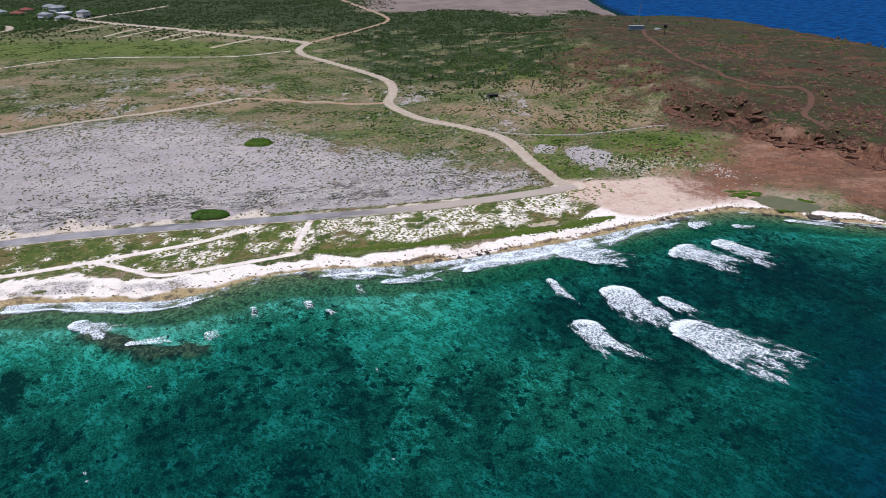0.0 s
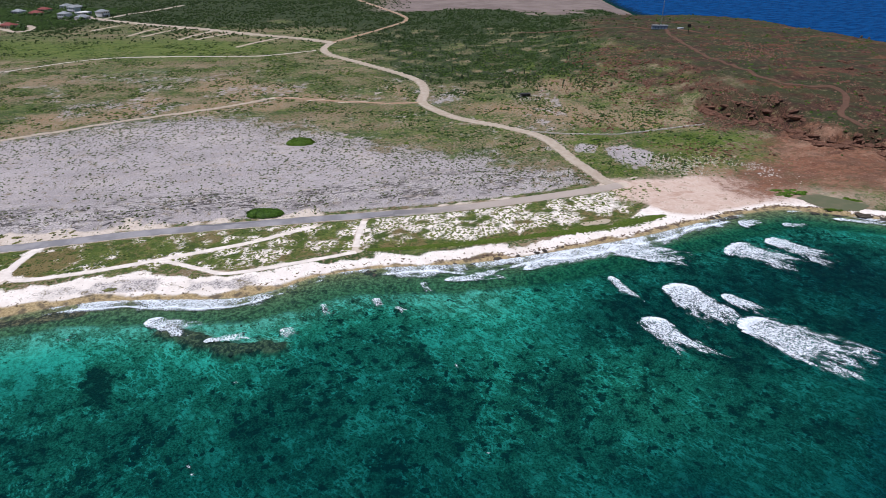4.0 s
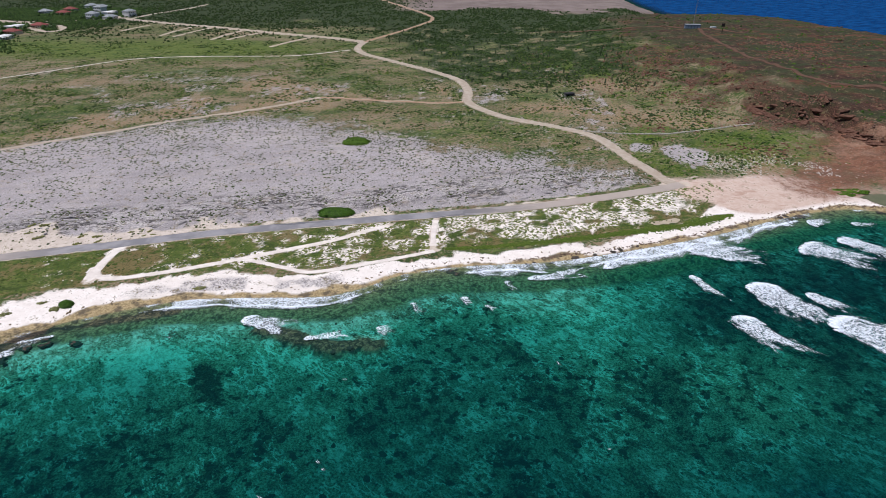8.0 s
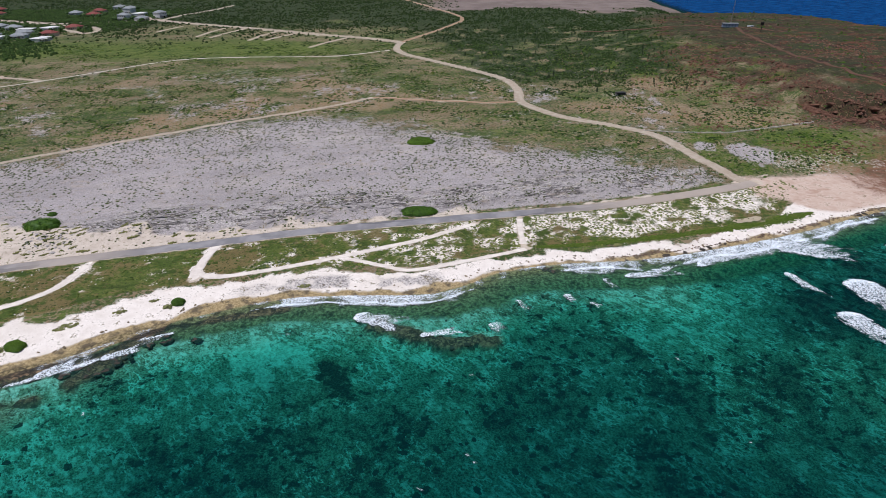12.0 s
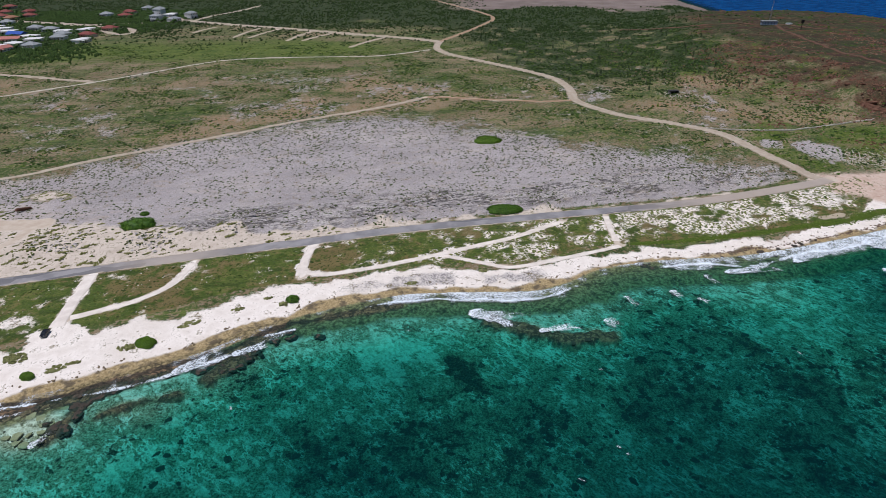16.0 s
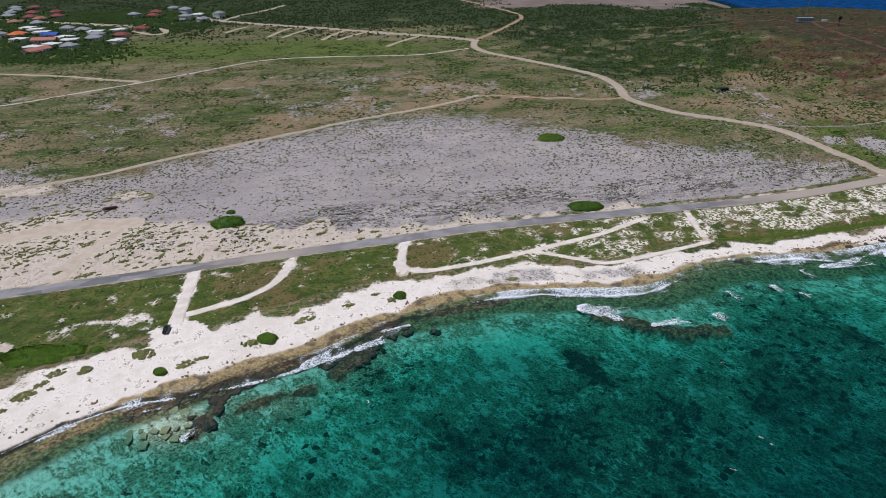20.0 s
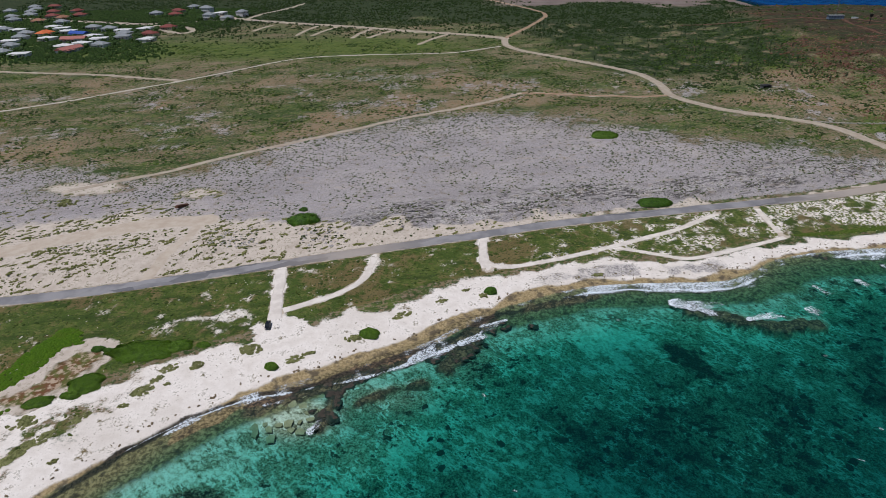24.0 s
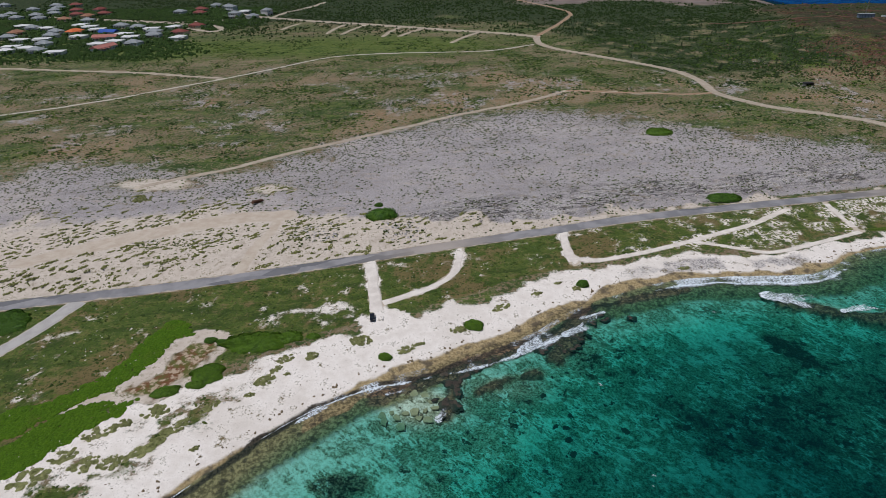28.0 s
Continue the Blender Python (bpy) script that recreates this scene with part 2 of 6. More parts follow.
    quarry = np.exp(-(((x + 331 + 14 * (n4 - .5)) / 12) ** 2 + ((y - 258 + 10 * (n12 - .5)) / 8) ** 2) ** 2) + np.exp(-(((x + 395 + 26 * (n12 - .5)) / 26) ** 2 + ((y - 266 + 12 * (n12 - .5)) / 11) ** 2) ** 2)
    dune = np.maximum(np.maximum(dune, rim * (1 - marsh)), np.clip(quarry, 0, 1) * .8)
    lime = lime * (1 - np.clip(quarry, 0, 1))
    inland = smooth((y - lime_y(x) + 12) / 50) * (1 - red)
    brown = smooth((n40 - 0.53) / 0.2) * inland * smooth(-y, -560, -480)
    foot = poly_mask(x + (n12 - .5) * 20, y + (n12 - .5) * 24, [(-14, 418), (40, 424), (90, 400), (150, 378), (140, 356), (90, 364), (45, 378), (5, 396)], 22, 0)
    brown = np.maximum(brown, foot * .8)
    meadow = np.exp(-(((y - 620 - (n40 - .5) * 60) / 60) ** 2)) * smooth(-x, 120, 260) * inland
    pink = np.exp(-(((x - 108) / 44) ** 2 + ((y - 276) / 19) ** 2) ** 2) + 0.8 * np.exp(-(((x - 135) / 60) ** 2 + ((y - 268) / 16) ** 2) ** 2)
    pinkish = poly_mask(x + (n12 - .5) * 12, y + (n4 - .5) * 6, [(57, 278), (65, 286), (95, 287), (114, 293), (128, 290), (140, 282), (138, 266), (126, 254), (98, 244), (84, 247), (64, 262)], 7, 0)
    z["pink"] = np.clip(np.maximum(pinkish, .55 * pink) * (0.85 + .3 * n12), 0, 1) * smooth(sd, 2, 8)
    z["red"], z["sand"], z["strip"], z["dune"], z["lime"] = red, sand, strip * (1 - sand), dune, lime * (1 - z["pink"])
    z["brown"], z["meadow"], z["inland"], z["bare"] = brown, meadow, inland, far_bare
    lush = smooth(fbm(x, y, 24, 23), .52, .66) * smooth(x, 25, 60) * smooth(-x, -200, -140) * smooth(y, 298, 315) * smooth(-y, -640, -520)
    green = poly_mask(x + (n12 - .5) * 20, y + (n4 - .5) * 12, [(88, 340), (120, 356), (150, 362), (147, 322), (117, 302), (107, 314)], 14, 0) * (.35 + n12)
    lush = np.maximum(lush, np.maximum(green, poly_mask(x + (n4 - .5) * 8, y, [(46, 338), (61, 352), (72, 322), (92, 292), (66, 288), (50, 306)], 8, 0) * (.3 + n12)))
    z["lush"] = .68 * np.maximum(lush * .9, np.exp(-(((x - 112) / 26) ** 2 + ((y - 334) / 15) ** 2) ** 2) * (.2 + n12)) * (1 - smooth(outcrop, .5, .8)) * (1 - .6 * red)
    z["verge"] = smooth((-rd - 3.5) / 1.5) * smooth((sd - sand_width(x)) / 3) * (x < 90)
    clay = poly_mask(x + (n12 - .5) * 22, y + (n40 - .5) * 16, [(122, 292), (142, 305), (170, 328), (185, 352), (212, 342), (232, 322), (250, 296), (262, 262), (230, 250), (206, 257), (190, 272), (164, 280), (140, 266), (125, 272)], 26, 2)
    z["clay"] = clay * smooth(sd, 3, 12) * (.6 + .6 * n12)
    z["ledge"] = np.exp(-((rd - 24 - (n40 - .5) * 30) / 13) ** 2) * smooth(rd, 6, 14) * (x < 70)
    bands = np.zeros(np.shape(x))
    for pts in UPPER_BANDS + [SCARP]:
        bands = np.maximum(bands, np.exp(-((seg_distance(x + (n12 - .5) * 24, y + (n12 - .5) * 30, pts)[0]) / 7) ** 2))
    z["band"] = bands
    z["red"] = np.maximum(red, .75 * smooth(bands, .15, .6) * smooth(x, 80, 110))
    z["wood"] = smooth((y - 690 + (n40 - .5) * 160 - 55 * smooth(-x, 100, 220)) / 90) * (1 - far_bare) * (1 - red) * (1 - meadow)
    valley = smooth(x + .25 * (y - 560), -120, -50) * smooth(y, 440, 520) * smooth(-y, -900, -800) * (1 - red) * smooth(n12, .26, .46)
    z["wood"] = np.maximum(z["wood"], valley)
    z["wet"] = smooth((np.interp(x, [-330, -262, -240, -205, -150, -60, 60, 130, 200], [1.8, 3.0, 5.5, 5, 5, 4.5, 4, 4.5, 3]) + (n12 - .5) * 9 - sd) / 3)
    z["n40"], z["n12"], z["n4"] = n40, n12, n4
    return z


REEF_FLATS = [([(-116, 159), (-102, 152), (-90, 148), (-78, 150)], 3.6), ([(-262, 110), (-240, 120), (-222, 131), (-203, 139), (-190, 152)], 2.8),
              ([(-241, 103), (-240, 109), (-237, 117)], 1.2), ([(-231, 113), (-222, 118), (-213, 122)], 1.6), ([(-205, 129), (-196, 140)], 2.6), ([(-176, 160), (-150, 168)], 2.0)]


def reef_flat(x, y):
    """One on the shallow brown reef flats that reach the surface."""
    n = (fbm(x, y, 4, 57, 3) - .5) * 5
    best = np.zeros(np.shape(x))
    for pts, w in REEF_FLATS:
        best = np.maximum(best, smooth((w + .8 + n - seg_distance(x, y, pts)[0]) / 1.6))
    return best


def height(x, y, zz=None):
    x, y = np.asarray(x, float), np.asarray(y, float)
    sd = coast_distance(x, y) if zz is None else zz["sd"]
    n = fbm(x, y, 9, 31, 3) - 0.5
    rd = y - road_y(x)
    low = np.interp(sd, [0, 2, 9, 22, 40], [0.1, 0.55, 1.3, 2.1, 2.4])
    terrace = 2.4 * smooth((rd - 4) / 22) * smooth(-x, -90, -55) + 1.2 * smooth((rd - 4) / 30) * smooth(x, 55, 90)
    plain = 7.0 * np.clip((y - 270) / 360, 0, 1) * smooth(sd, 5, 60)
    s = np.clip((x - 10) / 170, 0, 1) * np.clip((y - 300) / 200, 0, 1) * smooth(-y, -860, -740)
    hill = 17 * smooth(s) * smooth(sd, 3, 34)
    d, along = seg_distance(x, y, SCARP)
    behind = np.where(y > np.interp(x, [p[0] for p in SCARP], [p[1] for p in SCARP]), d, -d)
    scarp = 8.0 * smooth((behind + n * 9) / 7) * smooth(x, 135, 165) * smooth(-y, -520, -400) * smooth(sd, 3, 20)
    rough = n * (0.25 + 1.0 * smooth((rd - 12) / 10) * smooth(-y, -500, -300) + 3.5 * smooth((x - red_x(y)) / 60) * smooth(y, 260, 320)) * smooth(sd, 0, 20)
    ledge = 0.9 * smooth((fbm(x, y, 30, 41) - 0.5) / 0.04) * smooth(rd, 10, 16) * smooth(-rd, -34, -26) * (x < 60)
    land = low + terrace + plain + hill + scarp + rough * 0.8 + ledge
    basin = poly_mask(x, y, POND, 7, 5)
    land = land * (1 - basin) + 1.3 * basin
    depth = np.interp(-sd, [0, 5, 10, 25, 60, 140, 600], [0.05, 0.25, 0.9, 1.9, 3.2, 5.0, 14.0])
    reef = smooth((fbm(x, y, 22, 51) - 0.52) / 0.12)
    shelf_w = np.interp(x, [-330, -280, -245, -215, -170, -60, 60, 130, 200], [13, 12, 16, 14, 10, 13, 17, 9, 5])
    depth = np.maximum(np.interp(-sd, [0, 2], [0.0, .25]), depth * smooth(-sd / shelf_w, .75, 1.15))
    tide = smooth(-x, 176, 196) * smooth(x, -292, -274) * smooth(sd + 6.5 + 5 * n)
    depth = depth * (1 - tide) - .28 * tide
    slab_bed = smooth(1.2 - np.hypot((x + 247) / 11, (y - 106) / 8) + .8 * n, 0, .3) * smooth(-sd, 3, 6)
    depth = depth * (1 - slab_bed) + np.minimum(depth, 1.25) * slab_bed
    bed = -depth + reef * 0.35 * depth * fbm(x, y, 3, 55, 2) - 0.1
    bed = np.maximum(bed, -9 + reef_flat(x, y) * (8.55 + 0.35 * fbm(x, y, 2, 58, 2)))
    return np.where(sd > 0, land, bed)


# ---- material helpers ----
class Nodes:
    """A node material with short calls."""

    def __init__(self, name, rough=0.9):
        self.mat = bpy.data.materials.new(name)
        self.mat.use_nodes = True
        self.tree = self.mat.node_tree
        self.bsdf = self.tree.nodes["Principled BSDF"]
        self.bsdf.inputs["Roughness"].default_value = rough
        self.bsdf.inputs["Specular IOR Level"].default_value = 0.25
        self.coord = self.tree.nodes.new("ShaderNodeTexCoord").outputs["Object"]

    def put(self, socket, value):
        if isinstance(value, bpy.types.NodeSocket):
            self.tree.links.new(value, socket)
        elif isinstance(value, (tuple, list)) and len(value) == 3 and socket.type == "RGBA":
            socket.default_value = (*value, 1)
        else:
            socket.default_value = value

    def noise(self, size, detail=4, rough=0.55, stretch=None, spin=0.0, color=False):
        vec = self.coord
        if stretch:
            m = self.tree.nodes.new("ShaderNodeMapping")
            m.vector_type = "TEXTURE"
            m.inputs["Scale"].default_value = tuple(1 / q for q in stretch)
            m.inputs["Rotation"].default_value = (0, 0, spin)
            self.tree.links.new(vec, m.inputs[0])
            vec = m.outputs[0]
        n = self.tree.nodes.new("ShaderNodeTexNoise")
        n.inputs["Scale"].default_value = 1 / size
        n.inputs["Detail"].default_value = detail
        n.inputs["Roughness"].default_value = rough
        self.tree.links.new(vec, n.inputs["Vector"])
        return n.outputs[1 if color else 0]

    def voronoi(self, size, feature="F1", out=0, stretch=None, spin=0.0, warp=0.0):
        vec = self.coord
        if warp:
            shift = self.tree.nodes.new("ShaderNodeVectorMath")
            shift.operation = "MULTIPLY_ADD"
            self.tree.links.new(self.noise(size * 1.6, 3, 0.6, color=True), shift.inputs[0])
            shift.inputs[1].default_value = (warp, warp, 0)
            self.tree.links.new(vec, shift.inputs[2])
            vec = shift.outputs[0]
        if stretch:
            m = self.tree.nodes.new("ShaderNodeMapping")
            m.vector_type = "TEXTURE"
            m.inputs["Scale"].default_value = tuple(1 / q for q in stretch)
            m.inputs["Rotation"].default_value = (0, 0, spin)
            self.tree.links.new(vec, m.inputs[0])
            vec = m.outputs[0]
        n = self.tree.nodes.new("ShaderNodeTexVoronoi")
        n.feature = feature
        n.inputs["Scale"].default_value = 1 / size
        self.tree.links.new(vec, n.inputs["Vector"])
        return n.outputs[out]

    def math(self, op, a, b=0.0, c=None):
        n = self.tree.nodes.new("ShaderNodeMath")
        n.operation = op
        self.put(n.inputs[0], a)
        self.put(n.inputs[1], b)
        if c is not None:
            self.put(n.inputs[2], c)
        return n.outputs[0]

    def step(self, v, lo, hi, a=0.0, b=1.0):
        n = self.tree.nodes.new("ShaderNodeMapRange")
        n.interpolation_type = "SMOOTHSTEP"
        self.put(n.inputs[0], v)
        for k, q in enumerate((lo, hi, a, b)):
            n.inputs[k + 1].default_value = q
        return n.outputs[0]

    def attr(self, name):
        n = self.tree.nodes.new("ShaderNodeAttribute")
        n.attribute_name = name
        return n.outputs["Fac"]

    def island(self):
        return self.tree.nodes.new("ShaderNodeNewGeometry").outputs["Random Per Island"]

    def chance(self):
        return self.tree.nodes.new("ShaderNodeObjectInfo").outputs["Random"]

    def mix(self, fac, a, b, blend="MIX"):
        n = self.tree.nodes.new("ShaderNodeMix")
        n.data_type, n.blend_type = "RGBA", blend
        self.put(n.inputs[0], fac)
        self.put(n.inputs[6], a)
        self.put(n.inputs[7], b)
        return n.outputs[2]

    def ramp(self, fac, *stops):
        n = self.tree.nodes.new("ShaderNodeValToRGB")
        e = n.color_ramp.elements
        while len(e) < len(stops):
            e.new(0.5)
        for q, (p, c) in zip(e, stops):
            q.position, q.color = p, (*c, 1)
        self.put(n.inputs[0], fac)
        return n.outputs[0]

    def bump(self, h, dist, strength=1.0):
        n = self.tree.nodes.new("ShaderNodeBump")
        n.inputs["Distance"].default_value = dist
        n.inputs["Strength"].default_value = strength
        self.put(n.inputs["Height"], h)
        self.tree.links.new(n.outputs[0], self.bsdf.inputs["Normal"])
        return n.outputs[0]

    def color(self, c):
        self.put(self.bsdf.inputs["Base Color"], c)
        return self.mat


# ---- materials ----
def ground_material():
    m = Nodes("ground", 0.95)
    fine, mid, big = m.noise(0.7, 5, 0.65), m.noise(4, 5, 0.6), m.noise(28, 4)
    speck = m.noise(0.35, 3, 0.7)

    def zone(name, soft=0.35, k=1.0):
        v = m.math("ADD", m.attr(name), m.math("MULTIPLY", m.math("SUBTRACT", mid, 0.5), k))
        v = m.math("ADD", v, m.math("MULTIPLY", m.math("SUBTRACT", fine, 0.5), k * 0.8))
        return m.step(v, 0.5 - soft, 0.5 + soft)

    dots, dots2 = m.noise(1.5, 4, 0.65), m.noise(0.8, 3, 0.6)
    band = m.noise(34, 6, 0.68, (0.5, 1.5, 1), radians(10))
    tone = m.noise(9, 6, 0.7, (0.6, 1.4, 1), radians(8))
    soil = m.mix(m.step(big, 0.4, 0.6), (0.15, 0.112, 0.06), (0.21, 0.16, 0.095))
    soil = m.mix(m.step(dots2, 0.52, 0.66, 0, 0.75), soil, (0.25, 0.228, 0.185))
    green = m.mix(m.step(mid, 0.35, 0.7), (0.030, 0.056, 0.012), (0.066, 0.100, 0.022))
    green = m.mix(m.step(tone, 0.5, 0.62, 0, 0.9), green, m.mix(m.step(fine, 0.4, 0.62), (0.080, 0.115, 0.022), (0.125, 0.150, 0.036)))
    green = m.mix(m.step(tone, 0.36, 0.46, 0.85, 0), green, (0.020, 0.040, 0.008))
    lean = m.math("ADD", m.math("MULTIPLY", m.math("SUBTRACT", mid, 0.5), 0.5), m.math("MULTIPLY", m.math("SUBTRACT", band, 0.5), 0.9))
    c = m.mix(m.step(m.math("ADD", dots, lean), 0.42, 0.54), soil, green)
    brown = m.mix(m.step(fine, 0.35, 0.65), (0.185, 0.118, 0.058), (0.26, 0.178, 0.10))
    brown = m.mix(m.step(dots, 0.52, 0.60, 0, 0.9), brown, (0.055, 0.085, 0.016))
    brown = m.mix(m.step(tone, 0.54, 0.64, 0, 0.75), brown, (0.23, 0.115, 0.055))
    brown = m.mix(m.step(dots2, 0.5, 0.6, 0, 0.7), brown, (0.30, 0.27, 0.215))
    c = m.mix(zone("brown", 0.4, 2.2), c, brown)
    meadow = m.mix(m.step(mid, 0.3, 0.7), (0.058, 0.092, 0.016), (0.112, 0.140, 0.028))
    meadow = m.mix(m.step(tone, 0.50, 0.62, 0, 0.8), meadow, (0.034, 0.068, 0.010))
    c = m.mix(zone("meadow", 0.35, 0.9), c, meadow)
    wood = m.mix(m.step(dots, 0.42, 0.62), (0.011, 0.021, 0.007), (0.034, 0.058, 0.013))
    c = m.mix(zone("wood", 0.35, 0.9), c, wood)
    bare = m.mix(m.step(big, 0.35, 0.65), (0.15, 0.118, 0.105), (0.21, 0.17, 0.15))
    c = m.mix(zone("bare"), c, bare)
    swath = m.noise(14, 6, 0.65, (0.45, 1.2, 1), radians(-12))
    red = m.mix(m.step(mid, 0.35, 0.65), (0.026, 0.013, 0.009), (0.056, 0.026, 0.016))
    red = m.mix(m.step(dots2, 0.54, 0.68, 0, 0.7), red, (0.11, 0.062, 0.042))
    red = m.mix(m.step(m.noise(38, 6, 0.7, (0.5, 1.4, 1), radians(-20)), 0.50, 0.62, 0, 0.75), red, (0.13, 0.052, 0.028))
    red = m.mix(m.step(tone, 0.53, 0.62, 0, 0.8), red, m.mix(m.step(fine, 0.4, 0.62), (0.030, 0.040, 0.012), (0.056, 0.066, 0.018)))
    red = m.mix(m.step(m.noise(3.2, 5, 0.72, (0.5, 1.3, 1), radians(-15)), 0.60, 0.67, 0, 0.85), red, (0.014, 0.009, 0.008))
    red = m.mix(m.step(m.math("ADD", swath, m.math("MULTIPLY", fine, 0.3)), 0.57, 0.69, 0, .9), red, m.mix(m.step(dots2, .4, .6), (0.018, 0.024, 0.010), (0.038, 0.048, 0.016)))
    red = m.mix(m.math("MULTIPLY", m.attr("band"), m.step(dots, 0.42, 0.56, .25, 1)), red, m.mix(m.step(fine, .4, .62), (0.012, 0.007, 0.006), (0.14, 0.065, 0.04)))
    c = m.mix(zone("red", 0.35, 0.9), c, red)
    grit = m.noise(0.5, 4, 0.75)
    rock = m.mix(m.step(grit, 0.36, 0.64), (0.23, 0.21, 0.208), (0.445, 0.41, 0.40))
    rock = m.mix(m.step(mid, 0.5, 0.72, 0, 0.45), rock, (0.40, 0.365, 0.35))
    rock = m.mix(m.step(m.noise(55, 5, 0.6), 0.50, 0.64, 0, 0.45), rock, (0.47, 0.418, 0.37))
    sweep = m.noise(22, 5, 0.6, (0.35, 1.3, 1), radians(14))
    rock = m.mix(m.step(sweep, 0.46, 0.62, 0, 0.6), rock, m.mix(m.step(grit, 0.38, 0.62), (0.19, 0.175, 0.175), (0.34, 0.312, 0.305)))
    rock = m.mix(m.step(m.math("ADD", fine, m.math("MULTIPLY", m.math("SUBTRACT", mid, 0.5), 0.35)), 0.58, 0.68, 0, 0.5), rock, (0.15, 0.14, 0.13))
    rubble = m.mix(m.step(dots2, 0.42, 0.56), (0.16, 0.15, 0.145), (0.56, 0.53, 0.49))
    rock = m.mix(m.math("MULTIPLY", m.attr("ledge"), m.step(mid, 0.42, 0.58, 0, 0.75)), rock, rubble)
    # shade inside the crevices, painted as dark lines on the rock colour
    crevice_shade = m.math("ABSOLUTE", m.math("SUBTRACT", m.noise(5, 6, 0.7, (0.4, 1.3, 1), radians(14)), 0.5))
    crevice_shade = m.math("MULTIPLY", m.math("SUBTRACT", 1.0, m.step(crevice_shade, 0.010, 0.045)), m.step(m.noise(17, 3), 0.44, 0.54))
    rock = m.mix(m.math("MULTIPLY", crevice_shade, m.step(m.attr("ledge"), 0.1, 0.6, 0.06, 0.95)), rock, (0.035, 0.033, 0.03))
    # longer dark lines along the ledges, painted for the shade under their lips
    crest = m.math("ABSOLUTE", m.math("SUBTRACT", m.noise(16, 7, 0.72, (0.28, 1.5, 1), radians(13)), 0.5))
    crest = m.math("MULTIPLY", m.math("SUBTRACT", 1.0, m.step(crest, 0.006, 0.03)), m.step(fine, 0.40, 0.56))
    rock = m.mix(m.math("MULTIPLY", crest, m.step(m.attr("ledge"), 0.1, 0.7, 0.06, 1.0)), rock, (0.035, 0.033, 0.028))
    rock = m.mix(m.step(tone, 0.56, 0.68, 0, 0.5), rock, (0.40, 0.335, 0.275))
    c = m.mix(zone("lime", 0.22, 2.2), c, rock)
    cover = m.mix(m.step(mid, 0.35, 0.68), (0.050, 0.082, 0.012), (0.104, 0.130, 0.026))
    cover = m.mix(m.step(fine, 0.56, 0.72, 0, .75), cover, (0.19, 0.165, 0.08))
    cover = m.mix(m.step(tone, 0.40, 0.50, .8, 0), cover, (0.030, 0.054, 0.008))
    cover = m.mix(m.step(m.math("ADD", m.math("MULTIPLY", big, .6), m.math("MULTIPLY", mid, .4)), 0.485, 0.58, 0, .75), cover, (0.16, 0.112, 0.05))
    cover = m.mix(m.step(dots2, 0.54, 0.62, 0, .85), cover, (0.024, 0.040, 0.008))
    cover = m.mix(m.step(speck, 0.66, 0.72, 0, .8), cover, (0.42, 0.38, 0.30))
    c = m.mix(zone("strip", 0.25, 0.8), c, cover)
    dune = m.mix(m.step(mid, 0.3, 0.7), (0.46, 0.392, 0.32), (0.60, 0.53, 0.45))
    dune = m.mix(m.step(dots, 0.56, 0.64, 0, 0.5), dune, (0.20, 0.185, 0.11))
    c = m.mix(zone("dune", 0.25, 0.6), c, dune)
    sand = m.mix(m.step(mid, 0.3, 0.7), (0.68, 0.62, 0.55), (0.82, 0.765, 0.70))
    sand = m.mix(m.step(speck, 0.62, 0.72, 0, .6), sand, (0.36, 0.32, 0.26))
    sand = m.mix(m.step(big, 0.5, 0.65, 0, .35), sand, (0.56, 0.50, 0.43))
    c = m.mix(zone("sand", 0.22, 1.5), c, sand)
    c = m.mix(zone("flats", 0.3, 0.9), c, m.mix(m.step(m.math("ADD", m.math("MULTIPLY", dots2, .5), m.math("MULTIPLY", grit, .5)), .42, .56), (0.20, 0.185, 0.18), (0.56, 0.52, 0.48)))
    bog = m.mix(m.step(mid, 0.4, 0.6), (0.145, 0.062, 0.028), (0.085, 0.10, 0.020))
    c = m.mix(zone("marsh", 0.3, 0.9), c, m.mix(m.step(m.noise(2.2, 4, .6), .46, .6, 0, .85), bog, (0.46, 0.36, 0.26)))
    pink = m.mix(m.step(mid, 0.3, 0.7), (0.46, 0.34, 0.265), (0.58, 0.465, 0.385))
    pink = m.mix(m.step(tone, 0.54, 0.66, 0, .6), pink, (0.33, 0.195, 0.13))
    c = m.mix(zone("pink", 0.45, 0.9), c, pink)
    clay = m.mix(m.step(mid, 0.35, 0.65), (0.135, 0.056, 0.029), (0.205, 0.10, 0.058))
    clay = m.mix(m.step(tone, 0.50, 0.62, 0, .75), clay, (0.105, 0.042, 0.024))
    clay = m.mix(m.step(band, 0.53, 0.64, 0, .6), clay, (0.28, 0.17, 0.112))
    c = m.mix(zone("lush", 0.32, 2.4), c, m.mix(m.step(fine, 0.4, 0.65), (0.050, 0.088, 0.010), (0.105, 0.142, 0.020)))
    clay = m.mix(m.step(dots, 0.56, 0.64, 0, .8), clay, (0.07, 0.06, 0.03))
    clay = m.mix(m.step(swath, 0.5, 0.62, 0, .7), clay, (0.11, 0.06, 0.038))
    clay = m.mix(m.step(dots2, 0.57, 0.66, 0, .6), clay, (0.33, 0.235, 0.18))
    c = m.mix(zone("clay", 0.45, 1.8), c, clay)
    c = m.mix(zone("trail", 0.25, 0.35), c, m.mix(m.step(mid, 0.3, 0.7), (0.44, 0.36, 0.28), (0.52, 0.45, 0.36)))
    clump0 = m.noise(1.1, 6, 0.7)
    shelf = m.mix(m.step(fine, 0.3, 0.7), (0.21, 0.155, 0.070), (0.44, 0.345, 0.19))
